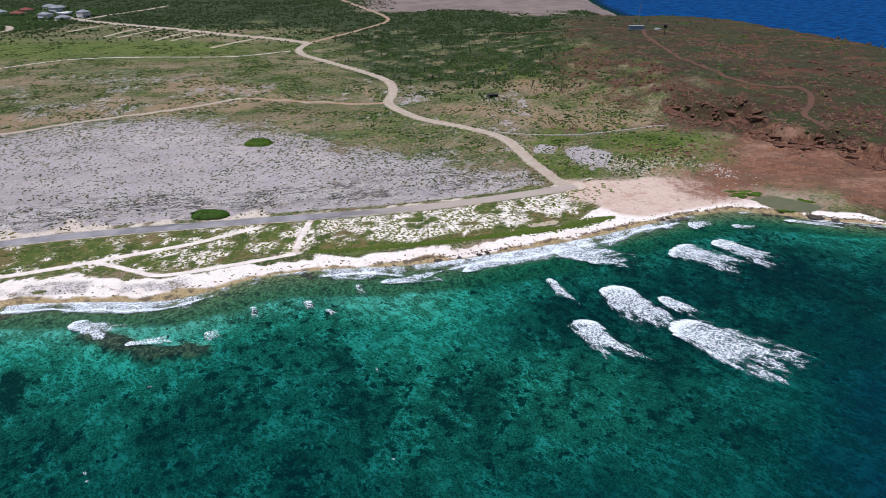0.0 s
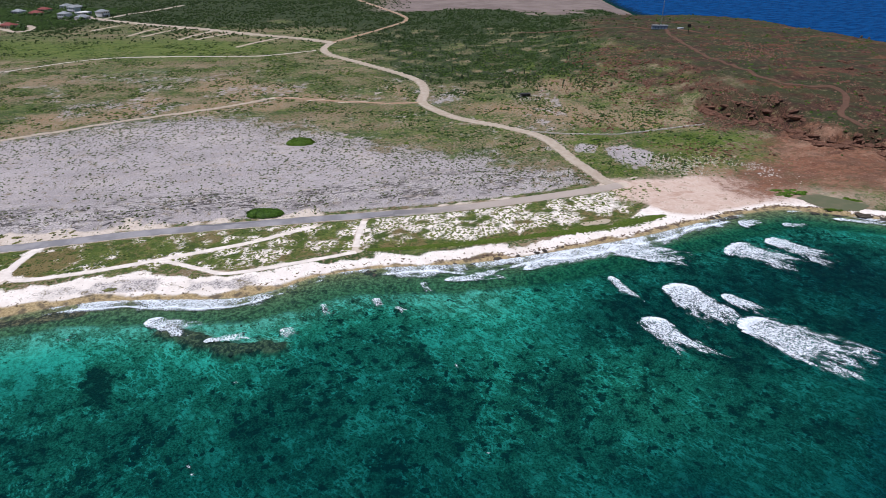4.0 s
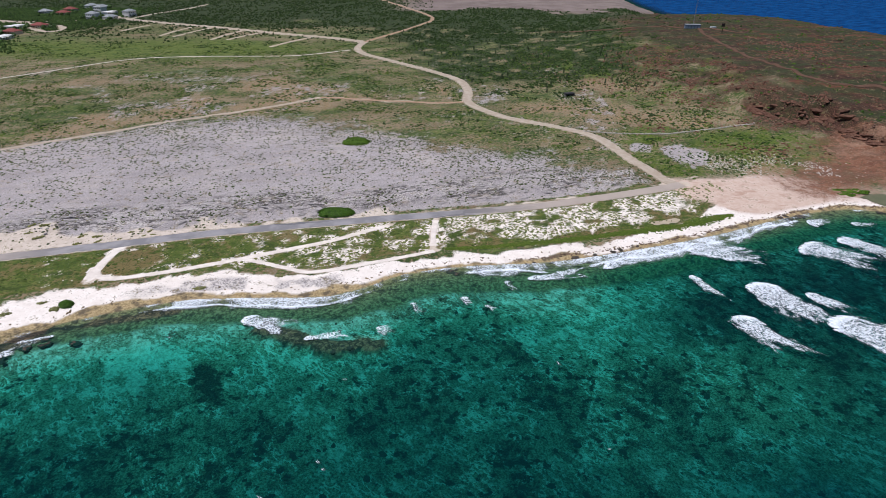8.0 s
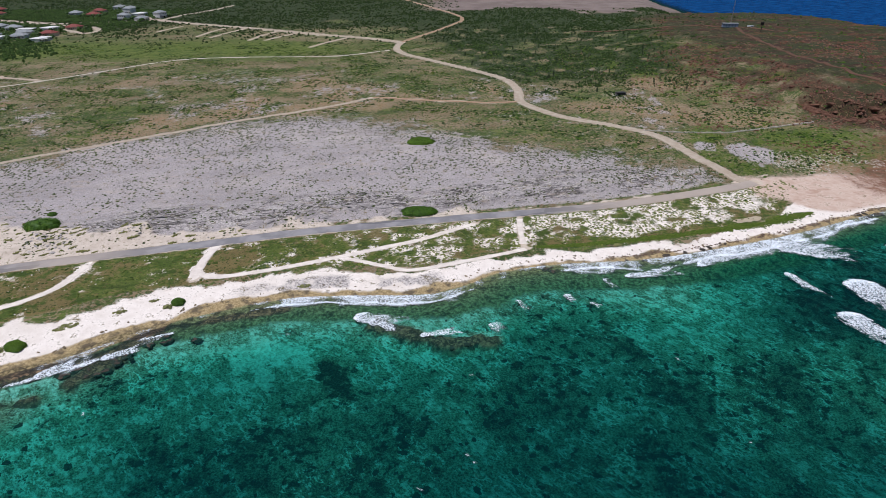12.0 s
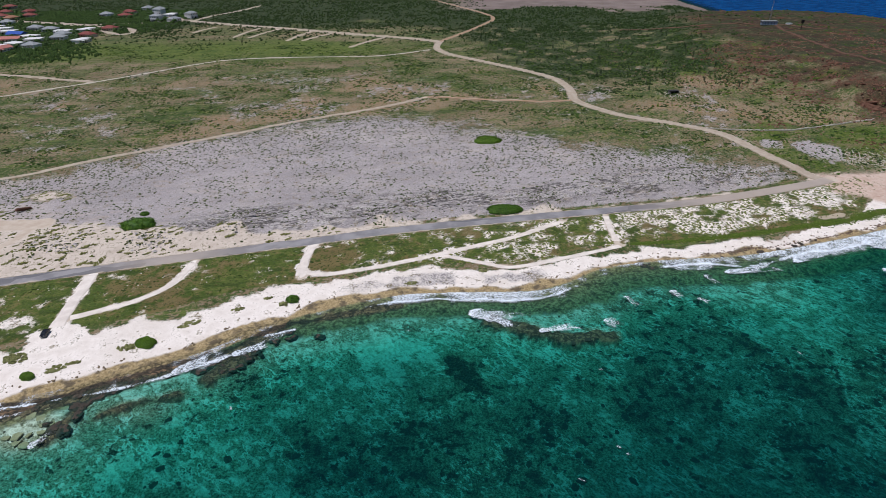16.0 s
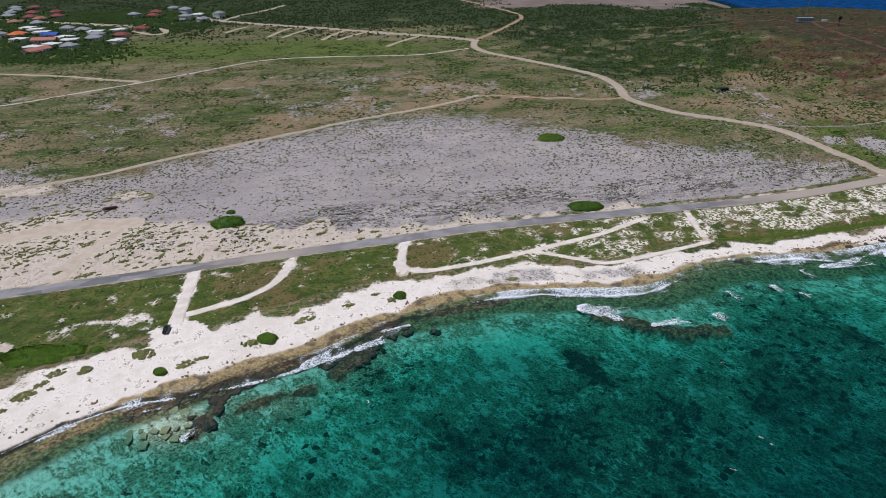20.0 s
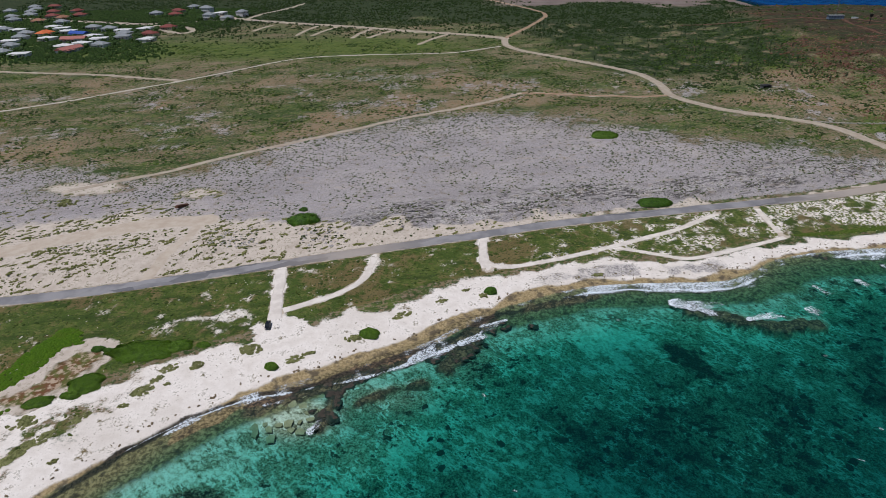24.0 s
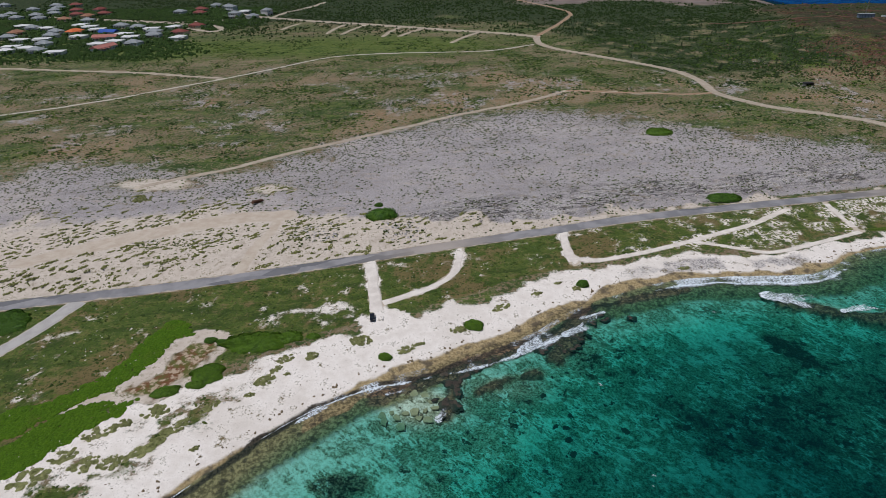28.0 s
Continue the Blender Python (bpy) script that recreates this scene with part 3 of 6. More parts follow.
    shelf = m.mix(m.step(mid, 0.48, 0.64, 0, 0.8), shelf, (0.075, 0.062, 0.046))
    c = m.mix(zone("wet", 0.3, 0.8), c, shelf)
    sunk = m.mix(m.step(clump0, 0.40, 0.62), (0.095, 0.076, 0.038), (0.30, 0.24, 0.122))
    sunk = m.mix(m.step(mid, 0.52, 0.64, 0, 0.7), sunk, (0.030, 0.026, 0.020))
    c = m.mix(zone("under", 0.35, 0.7), c, sunk)
    streak = m.noise(3.4, 7, 0.72, (1.5, 0.6, 1), radians(46))
    clump, lump = m.noise(1.2, 6, 0.72), m.noise(6, 6, 0.68)
    grain = m.noise(0.55, 4, 0.7)
    weed = m.mix(m.step(grain, 0.40, 0.60), (0.060, 0.060, 0.036), (0.30, 0.285, 0.19))
    seabed = m.mix(m.step(clump, 0.44, 0.58), weed, m.mix(m.step(grain, 0.38, 0.62), (0.20, 0.19, 0.125), (0.50, 0.475, 0.36)))
    open_sand = m.math("ADD", m.math("ADD", lump, m.math("MULTIPLY", m.math("SUBTRACT", streak, 0.5), 0.8)), m.math("MULTIPLY", m.math("SUBTRACT", 0.42, m.attr("reef")), 0.45))
    seabed = m.mix(m.step(open_sand, 0.53, 0.66, 0, 0.85), seabed, m.mix(m.step(clump, 0.36, 0.6), (0.44, 0.42, 0.32), (0.80, 0.77, 0.66)))
    vein = m.math("ABSOLUTE", m.math("SUBTRACT", m.noise(4.2, 5, 0.65, (1.35, 0.7, 1), radians(50)), 0.5))
    vein = m.math("MULTIPLY", m.math("SUBTRACT", 1.0, m.step(vein, 0.008, 0.045)), m.step(m.noise(9, 3), 0.46, 0.58))
    seabed = m.mix(m.math("MULTIPLY", vein, 0.75), seabed, (0.82, 0.80, 0.70))
    coral = m.mix(m.step(grain, 0.42, 0.62), (0.030, 0.024, 0.018), (0.22, 0.155, 0.095))
    coral = m.mix(m.step(clump, 0.56, 0.66, 0, 0.7), coral, (0.26, 0.21, 0.125))
    r = m.math("ADD", m.attr("reef"), m.math("MULTIPLY", m.math("SUBTRACT", clump, 0.5), 2.4))
    r = m.math("ADD", r, m.math("MULTIPLY", m.math("SUBTRACT", lump, 0.5), 2.4))
    r = m.math("ADD", r, m.math("MULTIPLY", m.math("SUBTRACT", 0.5, streak), 0.9))
    seabed = m.mix(m.step(r, 0.48, 0.84, 0, 0.92), seabed, coral)
    head = m.math("ADD", m.noise(3.0, 4, 0.62), m.math("MULTIPLY", m.math("SUBTRACT", m.attr("reef"), 0.45), 0.25))
    seabed = m.mix(m.step(head, 0.605, 0.645, 0, 0.92), seabed, m.mix(m.step(grain, 0.44, 0.64), (0.008, 0.007, 0.006), (0.085, 0.062, 0.04)))
    c = m.mix(m.attr("sea"), c, seabed)
    crack = m.step(m.math("ABSOLUTE", m.math("SUBTRACT", m.noise(4.5, 5, 0.65), 0.5)), 0.01, 0.05)
    plate = m.mix(m.step(clump, 0.36, 0.66), (0.075, 0.052, 0.034), (0.24, 0.165, 0.095))
    plate = m.mix(m.math("MULTIPLY", crack, m.step(lump, 0.38, 0.5, 0.35, 1.0)), (0.032, 0.029, 0.022), plate)
    c = m.mix(zone("flat", 0.3, 1.3), c, plate)
    c = m.mix(zone("edge", 0.3, 0.9), c, m.mix(m.step(fine, .4, .6), (0.018, 0.017, 0.013), (0.06, 0.05, 0.035)))
    m.bump(m.math("ADD", m.math("MULTIPLY", fine, 0.6), m.math("MULTIPLY", mid, 0.8)), 0.35, 0.8)
    return m.color(c)


def water_material():
    m = Nodes("sea_water", 0.1)
    t, nodes = m.tree, m.tree.nodes
    wind = m.noise(3.0, 5, 0.68, (1.8, 0.55, 1), radians(46))
    depth = m.attr("depth")
    # light and dark of ripple reflections, put into the colour by shifting the depth
    shift = m.math("ADD", m.math("MULTIPLY", m.math("SUBTRACT", wind, 0.5), 0.16), m.math("MULTIPLY", m.math("SUBTRACT", m.noise(0.8, 5, 0.7, (1.5, 0.65, 1), radians(46)), 0.5), 0.30))
    depth = m.math("ADD", depth, m.math("MULTIPLY", shift, m.step(depth, 0.1, 0.4)))
    tint = m.ramp(depth, (0.0, (0.86, 0.95, 0.92)), (0.10, (0.52, 0.82, 0.80)), (0.32, (0.20, 0.73, 0.68)), (0.62, (0.10, 0.48, 0.465)), (0.85, (0.03, 0.25, 0.40)), (1.0, (0.0, 0.14, 0.32)))
    glow = m.ramp(depth, (0.0, (0.05, 0.09, 0.08)), (0.3, (0.003, 0.052, 0.058)), (0.62, (0.001, 0.028, 0.034)), (0.85, (0.001, 0.024, 0.055)), (1.0, (0.001, 0.05, 0.19)))
    # wave tone of the far sea, put into its body colour
    chop = m.noise(14, 7, 0.7, (0.6, 1.5, 1), radians(20))
    glow = m.mix(m.math("MULTIPLY", m.step(depth, 0.8, 1.0), m.step(chop, 0.42, 0.60)), glow, (0.006, 0.095, 0.30))
    clear = nodes.new("ShaderNodeBsdfTransparent")
    t.links.new(tint, clear.inputs[0])
    body = nodes.new("ShaderNodeBsdfDiffuse")
    t.links.new(glow, body.inputs[0])
    gloss = nodes.new("ShaderNodeBsdfGlossy")
    gloss.inputs["Roughness"].default_value = 0.12
    swell = m.noise(8, 3, 0.5, (1.6, 0.5, 1), radians(46))
    ripple = m.noise(1.4, 6, 0.68, (1.7, 0.6, 1), radians(40))
    bump = nodes.new("ShaderNodeBump")
    bump.inputs["Distance"].default_value = 0.8
    bump.inputs["Strength"].default_value = 0.6
    t.links.new(m.math("ADD", m.math("MULTIPLY", swell, 1.0), m.math("MULTIPLY", ripple, 0.55)), bump.inputs["Height"])
    t.links.new(bump.outputs[0], gloss.inputs["Normal"])
    t.links.new(bump.outputs[0], body.inputs["Normal"])
    under = nodes.new("ShaderNodeMixShader")
    t.links.new(m.step(depth, 0.05, 1.0, 0.03, 0.6), under.inputs[0])
    t.links.new(clear.outputs[0], under.inputs[1])
    t.links.new(body.outputs[0], under.inputs[2])
    fres = nodes.new("ShaderNodeFresnel")
    fres.inputs["IOR"].default_value = 1.22
    t.links.new(bump.outputs[0], fres.inputs["Normal"])
    top = nodes.new("ShaderNodeMixShader")
    t.links.new(m.math("MINIMUM", m.math("MULTIPLY", fres.outputs[0], 0.3), 0.07), top.inputs[0])
    t.links.new(under.outputs[0], top.inputs[1])
    t.links.new(gloss.outputs[0], top.inputs[2])
    t.links.new(top.outputs[0], nodes["Material Output"].inputs[0])
    return m.mat


def foam_material():
    m = Nodes("sea_foam", 0.7)
    m.bsdf.inputs["Specular IOR Level"].default_value = 0.1
    torn = m.noise(0.9, 6, 0.72)
    wide = m.noise(4.0, 5, 0.65, (1.3, 0.6, 1), radians(46))
    net = m.voronoi(0.95, "DISTANCE_TO_EDGE", 0, (1.3, 0.7, 1), radians(46), 1.6)
    mesh = m.voronoi(0.5, "DISTANCE_TO_EDGE", 0, None, 0.0, 0.5)
    full = m.math("ADD", m.attr("foam"), m.math("MULTIPLY", m.math("SUBTRACT", wide, 0.5), 0.7))
    full = m.math("ADD", full, m.math("MULTIPLY", m.math("SUBTRACT", torn, 0.5), 0.9))
    lines = m.math("SUBTRACT", m.math("MULTIPLY", full, 0.26), net)
    specks = m.math("SUBTRACT", m.math("MULTIPLY", full, 0.20), mesh)
    cover = m.math("MAXIMUM", m.step(lines, -0.05, 0.12, 0, 0.9), m.step(specks, -0.02, 0.12, 0, 0.6))
    cover = m.math("MAXIMUM", cover, m.step(full, 0.92, 1.3))
    veil = m.step(full, 0.2, 1.0, 0, 0.22)
    cover = m.math("MAXIMUM", cover, veil)
    m.put(m.bsdf.inputs["Alpha"], m.math("MULTIPLY", cover, m.step(m.attr("foam"), 0.03, 0.3)))
    m.bump(torn, 0.12, 0.6)
    return m.color(m.mix(m.step(torn, 0.35, 0.6), (0.52, 0.60, 0.66), (0.74, 0.79, 0.82)))


def track_material(name, a, b, worn):
    m = Nodes(name, 0.95)
    n, f = m.noise(3.5, 5), m.noise(0.5, 4)
    c = m.mix(m.step(n, 0.3, 0.7), a, b)
    c = m.mix(m.step(f, 0.6, 0.75, 0, 0.6), c, worn)
    ruts = m.attr("side")
    c = m.mix(m.step(m.math("ADD", ruts, m.math("MULTIPLY", m.math("SUBTRACT", f, 0.5), 0.4)), 0.75, 1.0, 0, 0.6), c, worn)
    m.bump(f, 0.12)
    return m.color(c)


def asphalt_material():
    m = Nodes("asphalt", 0.9)
    n, f, patch = m.noise(9, 4), m.noise(0.4, 4), m.voronoi(6, "F1", 1, (0.5, 1.4, 1), radians(14))
    sep = m.tree.nodes.new("ShaderNodeSeparateColor")
    m.tree.links.new(patch, sep.inputs[0])
    c = m.mix(m.step(n, 0.35, 0.65), (0.185, 0.182, 0.188), (0.275, 0.268, 0.27))
    c = m.mix(m.step(sep.outputs[0], 0.78, 0.82, 0, 0.85), c, (0.125, 0.125, 0.132))
    dust = m.math("ADD", m.attr("side"), m.math("MULTIPLY", m.math("SUBTRACT", m.noise(5, 5), 0.5), 1.6))
    c = m.mix(m.step(dust, 0.85, 1.25), c, (0.44, 0.38, 0.31))
    c = m.mix(m.attr("dusty"), c, m.mix(n, (0.30, 0.26, 0.22), (0.42, 0.36, 0.30)))
    c = m.mix(m.step(f, 0.62, 0.72, 0, 0.5), c, (0.25, 0.23, 0.21))
    m.bump(f, 0.05)
    return m.color(c)


def plant_material(name, dark, light, dry):
    m = Nodes(name, 0.8)
    m.bsdf.inputs["Specular IOR Level"].default_value = 0.15
    c = m.mix(m.island(), dark, light)
    c = m.mix(m.step(m.noise(6, 3), 0.55, 0.75, 0, 0.8), c, dry)
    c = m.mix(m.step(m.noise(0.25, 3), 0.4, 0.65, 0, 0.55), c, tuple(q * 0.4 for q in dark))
    m.bump(m.noise(0.18, 3), 0.25)
    return m.color(c)


def leaf_material(name, dark, light):
    m = Nodes(name, 0.6)
    m.bsdf.inputs["Specular IOR Level"].default_value = 0.3
    c = m.mix(m.island(), dark, light)
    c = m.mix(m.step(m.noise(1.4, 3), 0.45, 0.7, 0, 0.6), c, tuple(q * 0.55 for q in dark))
    return m.color(c)


def paint_material(name, a, rough=0.75, b=None, metal=0.0, size=1.5):
    m = Nodes(name, rough)
    m.bsdf.inputs["Metallic"].default_value = metal
    n = m.noise(size, 5, 0.6)
    return m.color(m.mix(m.step(n, 0.4, 0.75), a, b or tuple(q * 0.75 for q in a)))


def stone_material(name, a, b, dark):
    m = Nodes(name, 0.9)
    n, f = m.noise(1.6, 5), m.noise(0.3, 4)
    c = m.mix(m.step(n, 0.3, 0.7), a, b)
    c = m.mix(m.step(f, 0.55, 0.7, 0, 0.7), c, dark)
    c = m.mix(m.math("MULTIPLY", m.chance(), 0.35), c, dark)
    m.bump(f, 0.2)
    return m.color(c)


MAT = {
    "ground": ground_material(), "water": water_material(), "foam": foam_material(), "asphalt": asphalt_material(),
    "dirt": track_material("packed_dirt", (0.34, 0.28, 0.21), (0.42, 0.36, 0.285), (0.25, 0.21, 0.14)),
    "reddirt": track_material("red_dirt", (0.30, 0.19, 0.12), (0.36, 0.25, 0.17), (0.20, 0.14, 0.08)),
    "sandtrack": track_material("sand_track", (0.60, 0.54, 0.475), (0.73, 0.67, 0.60), (0.52, 0.465, 0.39)),
    "stonetrack": track_material("pale_gravel", (0.44, 0.41, 0.35), (0.54, 0.50, 0.43), (0.26, 0.25, 0.16)),
    "concrete": track_material("worn_concrete", (0.36, 0.34, 0.32), (0.44, 0.42, 0.39), (0.50, 0.46, 0.40)),
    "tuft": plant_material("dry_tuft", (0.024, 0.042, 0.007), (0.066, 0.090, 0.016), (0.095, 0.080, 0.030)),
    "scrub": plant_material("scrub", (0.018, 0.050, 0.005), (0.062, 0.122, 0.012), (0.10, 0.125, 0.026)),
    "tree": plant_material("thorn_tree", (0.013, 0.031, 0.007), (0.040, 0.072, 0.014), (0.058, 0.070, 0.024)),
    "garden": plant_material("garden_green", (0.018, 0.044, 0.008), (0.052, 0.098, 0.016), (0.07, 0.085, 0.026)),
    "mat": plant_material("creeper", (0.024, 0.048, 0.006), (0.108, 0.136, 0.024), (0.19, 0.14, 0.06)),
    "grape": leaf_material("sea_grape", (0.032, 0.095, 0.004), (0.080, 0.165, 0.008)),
    "bark": paint_material("bark", (0.12, 0.09, 0.06), 0.9),
    "limestone": stone_material("limestone", (0.34, 0.32, 0.31), (0.45, 0.42, 0.40), (0.12, 0.11, 0.10)),
    "redrock": stone_material("red_rock", (0.10, 0.046, 0.028), (0.18, 0.092, 0.058), (0.025, 0.014, 0.011)),
    "pinkstone": stone_material("pink_stone", (0.17, 0.095, 0.065), (0.26, 0.165, 0.12), (0.07, 0.036, 0.025)),
    "rimrock": stone_material("rim_rock", (0.095, 0.062, 0.042), (0.19, 0.13, 0.09), (0.035, 0.024, 0.018)),
    "reefrock": stone_material("reef_rock", (0.045, 0.038, 0.03), (0.09, 0.075, 0.055), (0.015, 0.014, 0.013)),
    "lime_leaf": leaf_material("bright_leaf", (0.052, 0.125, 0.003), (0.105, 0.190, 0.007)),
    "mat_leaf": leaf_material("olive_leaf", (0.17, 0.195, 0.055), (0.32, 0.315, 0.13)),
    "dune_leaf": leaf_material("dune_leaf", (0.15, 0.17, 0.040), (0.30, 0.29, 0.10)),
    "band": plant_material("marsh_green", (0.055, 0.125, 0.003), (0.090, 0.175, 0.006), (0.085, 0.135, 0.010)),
    "shorerock": stone_material("shore_rock", (0.16, 0.12, 0.07), (0.27, 0.21, 0.13), (0.05, 0.04, 0.03)),
    "palestone": stone_material("pale_stone", (0.50, 0.47, 0.42), (0.62, 0.58, 0.52), (0.25, 0.23, 0.2)),
    "slab": stone_material("reef_slab", (0.33, 0.275, 0.16), (0.45, 0.385, 0.24), (0.20, 0.165, 0.10)),
    "pondwater": paint_material("murky_water", (0.105, 0.115, 0.055), 0.3, (0.15, 0.135, 0.075), 0.0, 4.0),
    "pan": paint_material("mud_pan", (0.40, 0.34, 0.25), 0.9, (0.33, 0.28, 0.2), 0.0, 3.0),
    "carpaint": paint_material("car_paint", (0.012, 0.014, 0.02), 0.25, (0.02, 0.022, 0.03)),
    "glass": paint_material("dark_glass", (0.02, 0.025, 0.03), 0.08, (0.03, 0.035, 0.04)),
    "tyre": paint_material("tyre", (0.02, 0.02, 0.02), 0.85),
    "steel": paint_material("grey_steel", (0.35, 0.35, 0.36), 0.45, (0.25, 0.24, 0.23), 0.6),
    "darkmetal": paint_material("dark_metal", (0.03, 0.028, 0.027), 0.5, (0.05, 0.04, 0.035), 0.3),
    "lamp": paint_material("clear_lamp", (0.7, 0.7, 0.68), 0.15),
    "redlamp": paint_material("red_lamp", (0.35, 0.02, 0.02), 0.2),
    "white": paint_material("white_render", (0.80, 0.79, 0.77), 0.85, (0.70, 0.68, 0.65)),
    "cream": paint_material("cream_render", (0.62, 0.54, 0.42), 0.85),
    "greyroof": paint_material("grey_roof", (0.22, 0.24, 0.25), 0.7, (0.30, 0.31, 0.31)),
    "orangeroof": paint_material("orange_roof", (0.62, 0.16, 0.05), 0.7, (0.50, 0.13, 0.05)),
    "blueroof": paint_material("blue_roof", (0.03, 0.08, 0.34), 0.5, (0.05, 0.11, 0.36)),
    "redroof": paint_material("red_roof", (0.20, 0.055, 0.045), 0.7),
    "pinkroof": paint_material("pink_roof", (0.40, 0.16, 0.13), 0.7),
    "brownroof": paint_material("brown_roof", (0.30, 0.15, 0.09), 0.75),
    "whiteroof": paint_material("white_roof", (0.66, 0.66, 0.64), 0.7, (0.52, 0.52, 0.50)),
    "door": paint_material("door_wood", (0.18, 0.10, 0.06), 0.6),
    "frame": paint_material("window_frame", (0.66, 0.66, 0.64), 0.5),
    "bluewall": paint_material("blue_wall", (0.20, 0.26, 0.34), 0.6),
    "bluepanel": paint_material("blue_panel", (0.32, 0.40, 0.50), 0.5),
    "greystone": paint_material("grey_masonry", (0.22, 0.21, 0.20), 0.9),
    "cactus": paint_material("cactus_skin", (0.06, 0.085, 0.04), 0.7),
    "treeleaf": leaf_material("tree_leaf", (0.028, 0.070, 0.010), (0.070, 0.130, 0.022)),
    "sandcreeper": plant_material("sand_creeper", (0.095, 0.125, 0.024), (0.19, 0.20, 0.055), (0.23, 0.185, 0.085)),
    "shoreband": plant_material("shore_green", (0.052, 0.092, 0.010), (0.108, 0.155, 0.020), (0.15, 0.145, 0.045)),
    "hilldirt": track_material("hill_dirt", (0.09, 0.048, 0.031), (0.12, 0.066, 0.043), (0.05, 0.036, 0.02)),
    "wrack": plant_material("dry_seaweed", (0.22, 0.16, 0.115), (0.38, 0.30, 0.23), (0.28, 0.22, 0.165)),
}


# ---- mesh helpers ----
def mesh_object(name, verts, faces, material, parent=None, label="", smooth_shade=False):
    me = bpy.data.meshes.new(name)
    verts, faces = np.asarray(verts, np.float32), np.asarray(faces, np.int32)
    n, k = faces.shape
    me.vertices.add(len(verts))
    me.vertices.foreach_set("co", verts.ravel())
    me.loops.add(n * k)
    me.loops.foreach_set("vertex_index", faces.ravel())
    me.polygons.add(n)
    me.polygons.foreach_set("loop_start", np.arange(0, n * k, k, dtype=np.int32))
    me.update(calc_edges=True)
    me.validate()
    if smooth_shade:
        me.polygons.foreach_set("use_smooth", np.ones(len(me.polygons), bool))
    me.materials.append(material)
    ob = new(name, me)
    if parent:
        ob.parent = parent
    if label:
        tagged(ob, label)
    return ob


def set_attr(ob, name, values):
    a = ob.data.attributes.new(name, "FLOAT", "POINT")
    a.data.foreach_set("value", np.asarray(values, np.float32))


def grid_faces(nx, ny):
    i = np.arange(ny - 1)[:, None] * nx + np.arange(nx - 1)[None, :]
    return np.stack([i, i + 1, i + 1 + nx, i + nx], -1).reshape(-1, 4)


def part(name, bm, material, parent, label=""):
    me = bpy.data.meshes.new(name)
    bm.to_mesh(me)
    bm.free()
    me.materials.append(material)
    ob = new(name, me)
    ob.parent = parent
    if label:
        tagged(ob, label)
    return ob


def axis(parts):
    """Coordinates in runs of (to, step) after a start."""
    out = [parts[0]]
    for to, step in parts[1:]:
        n = max(1, int(round((to - out[-1]) / step)))
        out.extend(np.linspace(out[-1], to, n + 1)[1:])
    return np.array(out)


# ---- the ground, one sheet ----
trail_lines = [(w, curve_points(p, 6)) for name, (w, p) in TRACKS.items()]
soft_lines = [q for q, name in zip(trail_lines, TRACKS) if name not in ("hill_track", "mast_track")]


def trail_distance(x, y, lines=trail_lines):
    """Distance past the edge of the nearest track or road."""
    best = seg_distance(x, y, ROAD)[0] - 3.4
    for w, pts in lines:
        best = np.minimum(best, seg_distance(x, y, [tuple(p) for p in pts])[0] - w / 2)
    return best


gx = axis([-5500, (-1400, 400), (-700, 20), (-430, 5), (-400, 2), (230, 1.6), (300, 3), (460, 6), (1000, 45), (5500, 450)])
gy = axis([-4500, (-300, 500), (40, 34), (85, 2), (300, 1.5), (420, 2.6), (700, 5), (900, 8), (1300, 16), (5500, 420)])
GX, GY = np.meshgrid(gx, gy)
X, Y = GX.ravel(), GY.ravel()
Z = zones(X, Y)
H = height(X, Y, Z)
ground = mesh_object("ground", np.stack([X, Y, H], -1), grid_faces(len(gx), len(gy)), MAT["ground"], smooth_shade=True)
tagged(ground, "dry coastal ground of sand, grey limestone, scrub and red soil", "ground", kind="structure")
reef_mask = 0.22 + 0.27 * smooth(fbm(X, Y, 34, 51), 0.36, 0.68) + 0.4 * (fbm(X, Y, 6, 55, 3) - 0.5)
bright = 1.2 * np.exp(-(((X + 312) / 55) ** 2 + ((Y - 60) / 34) ** 2)) + .55 * np.exp(-(((X + 150) / 16) ** 2 + ((Y - 140) / 14) ** 2)) + .15 * np.exp(-(((X + 215) / 16) ** 2 + ((Y - 108) / 10) ** 2)) + .45 * np.exp(-(((X + 168) / 30) ** 2 + ((Y - 84) / 14) ** 2))
reef_mask = reef_mask - 0.6 * smooth(bright, 0.1, 0.8) + .22 * smooth(X, 15, 70) * smooth(Y, 130, 175)
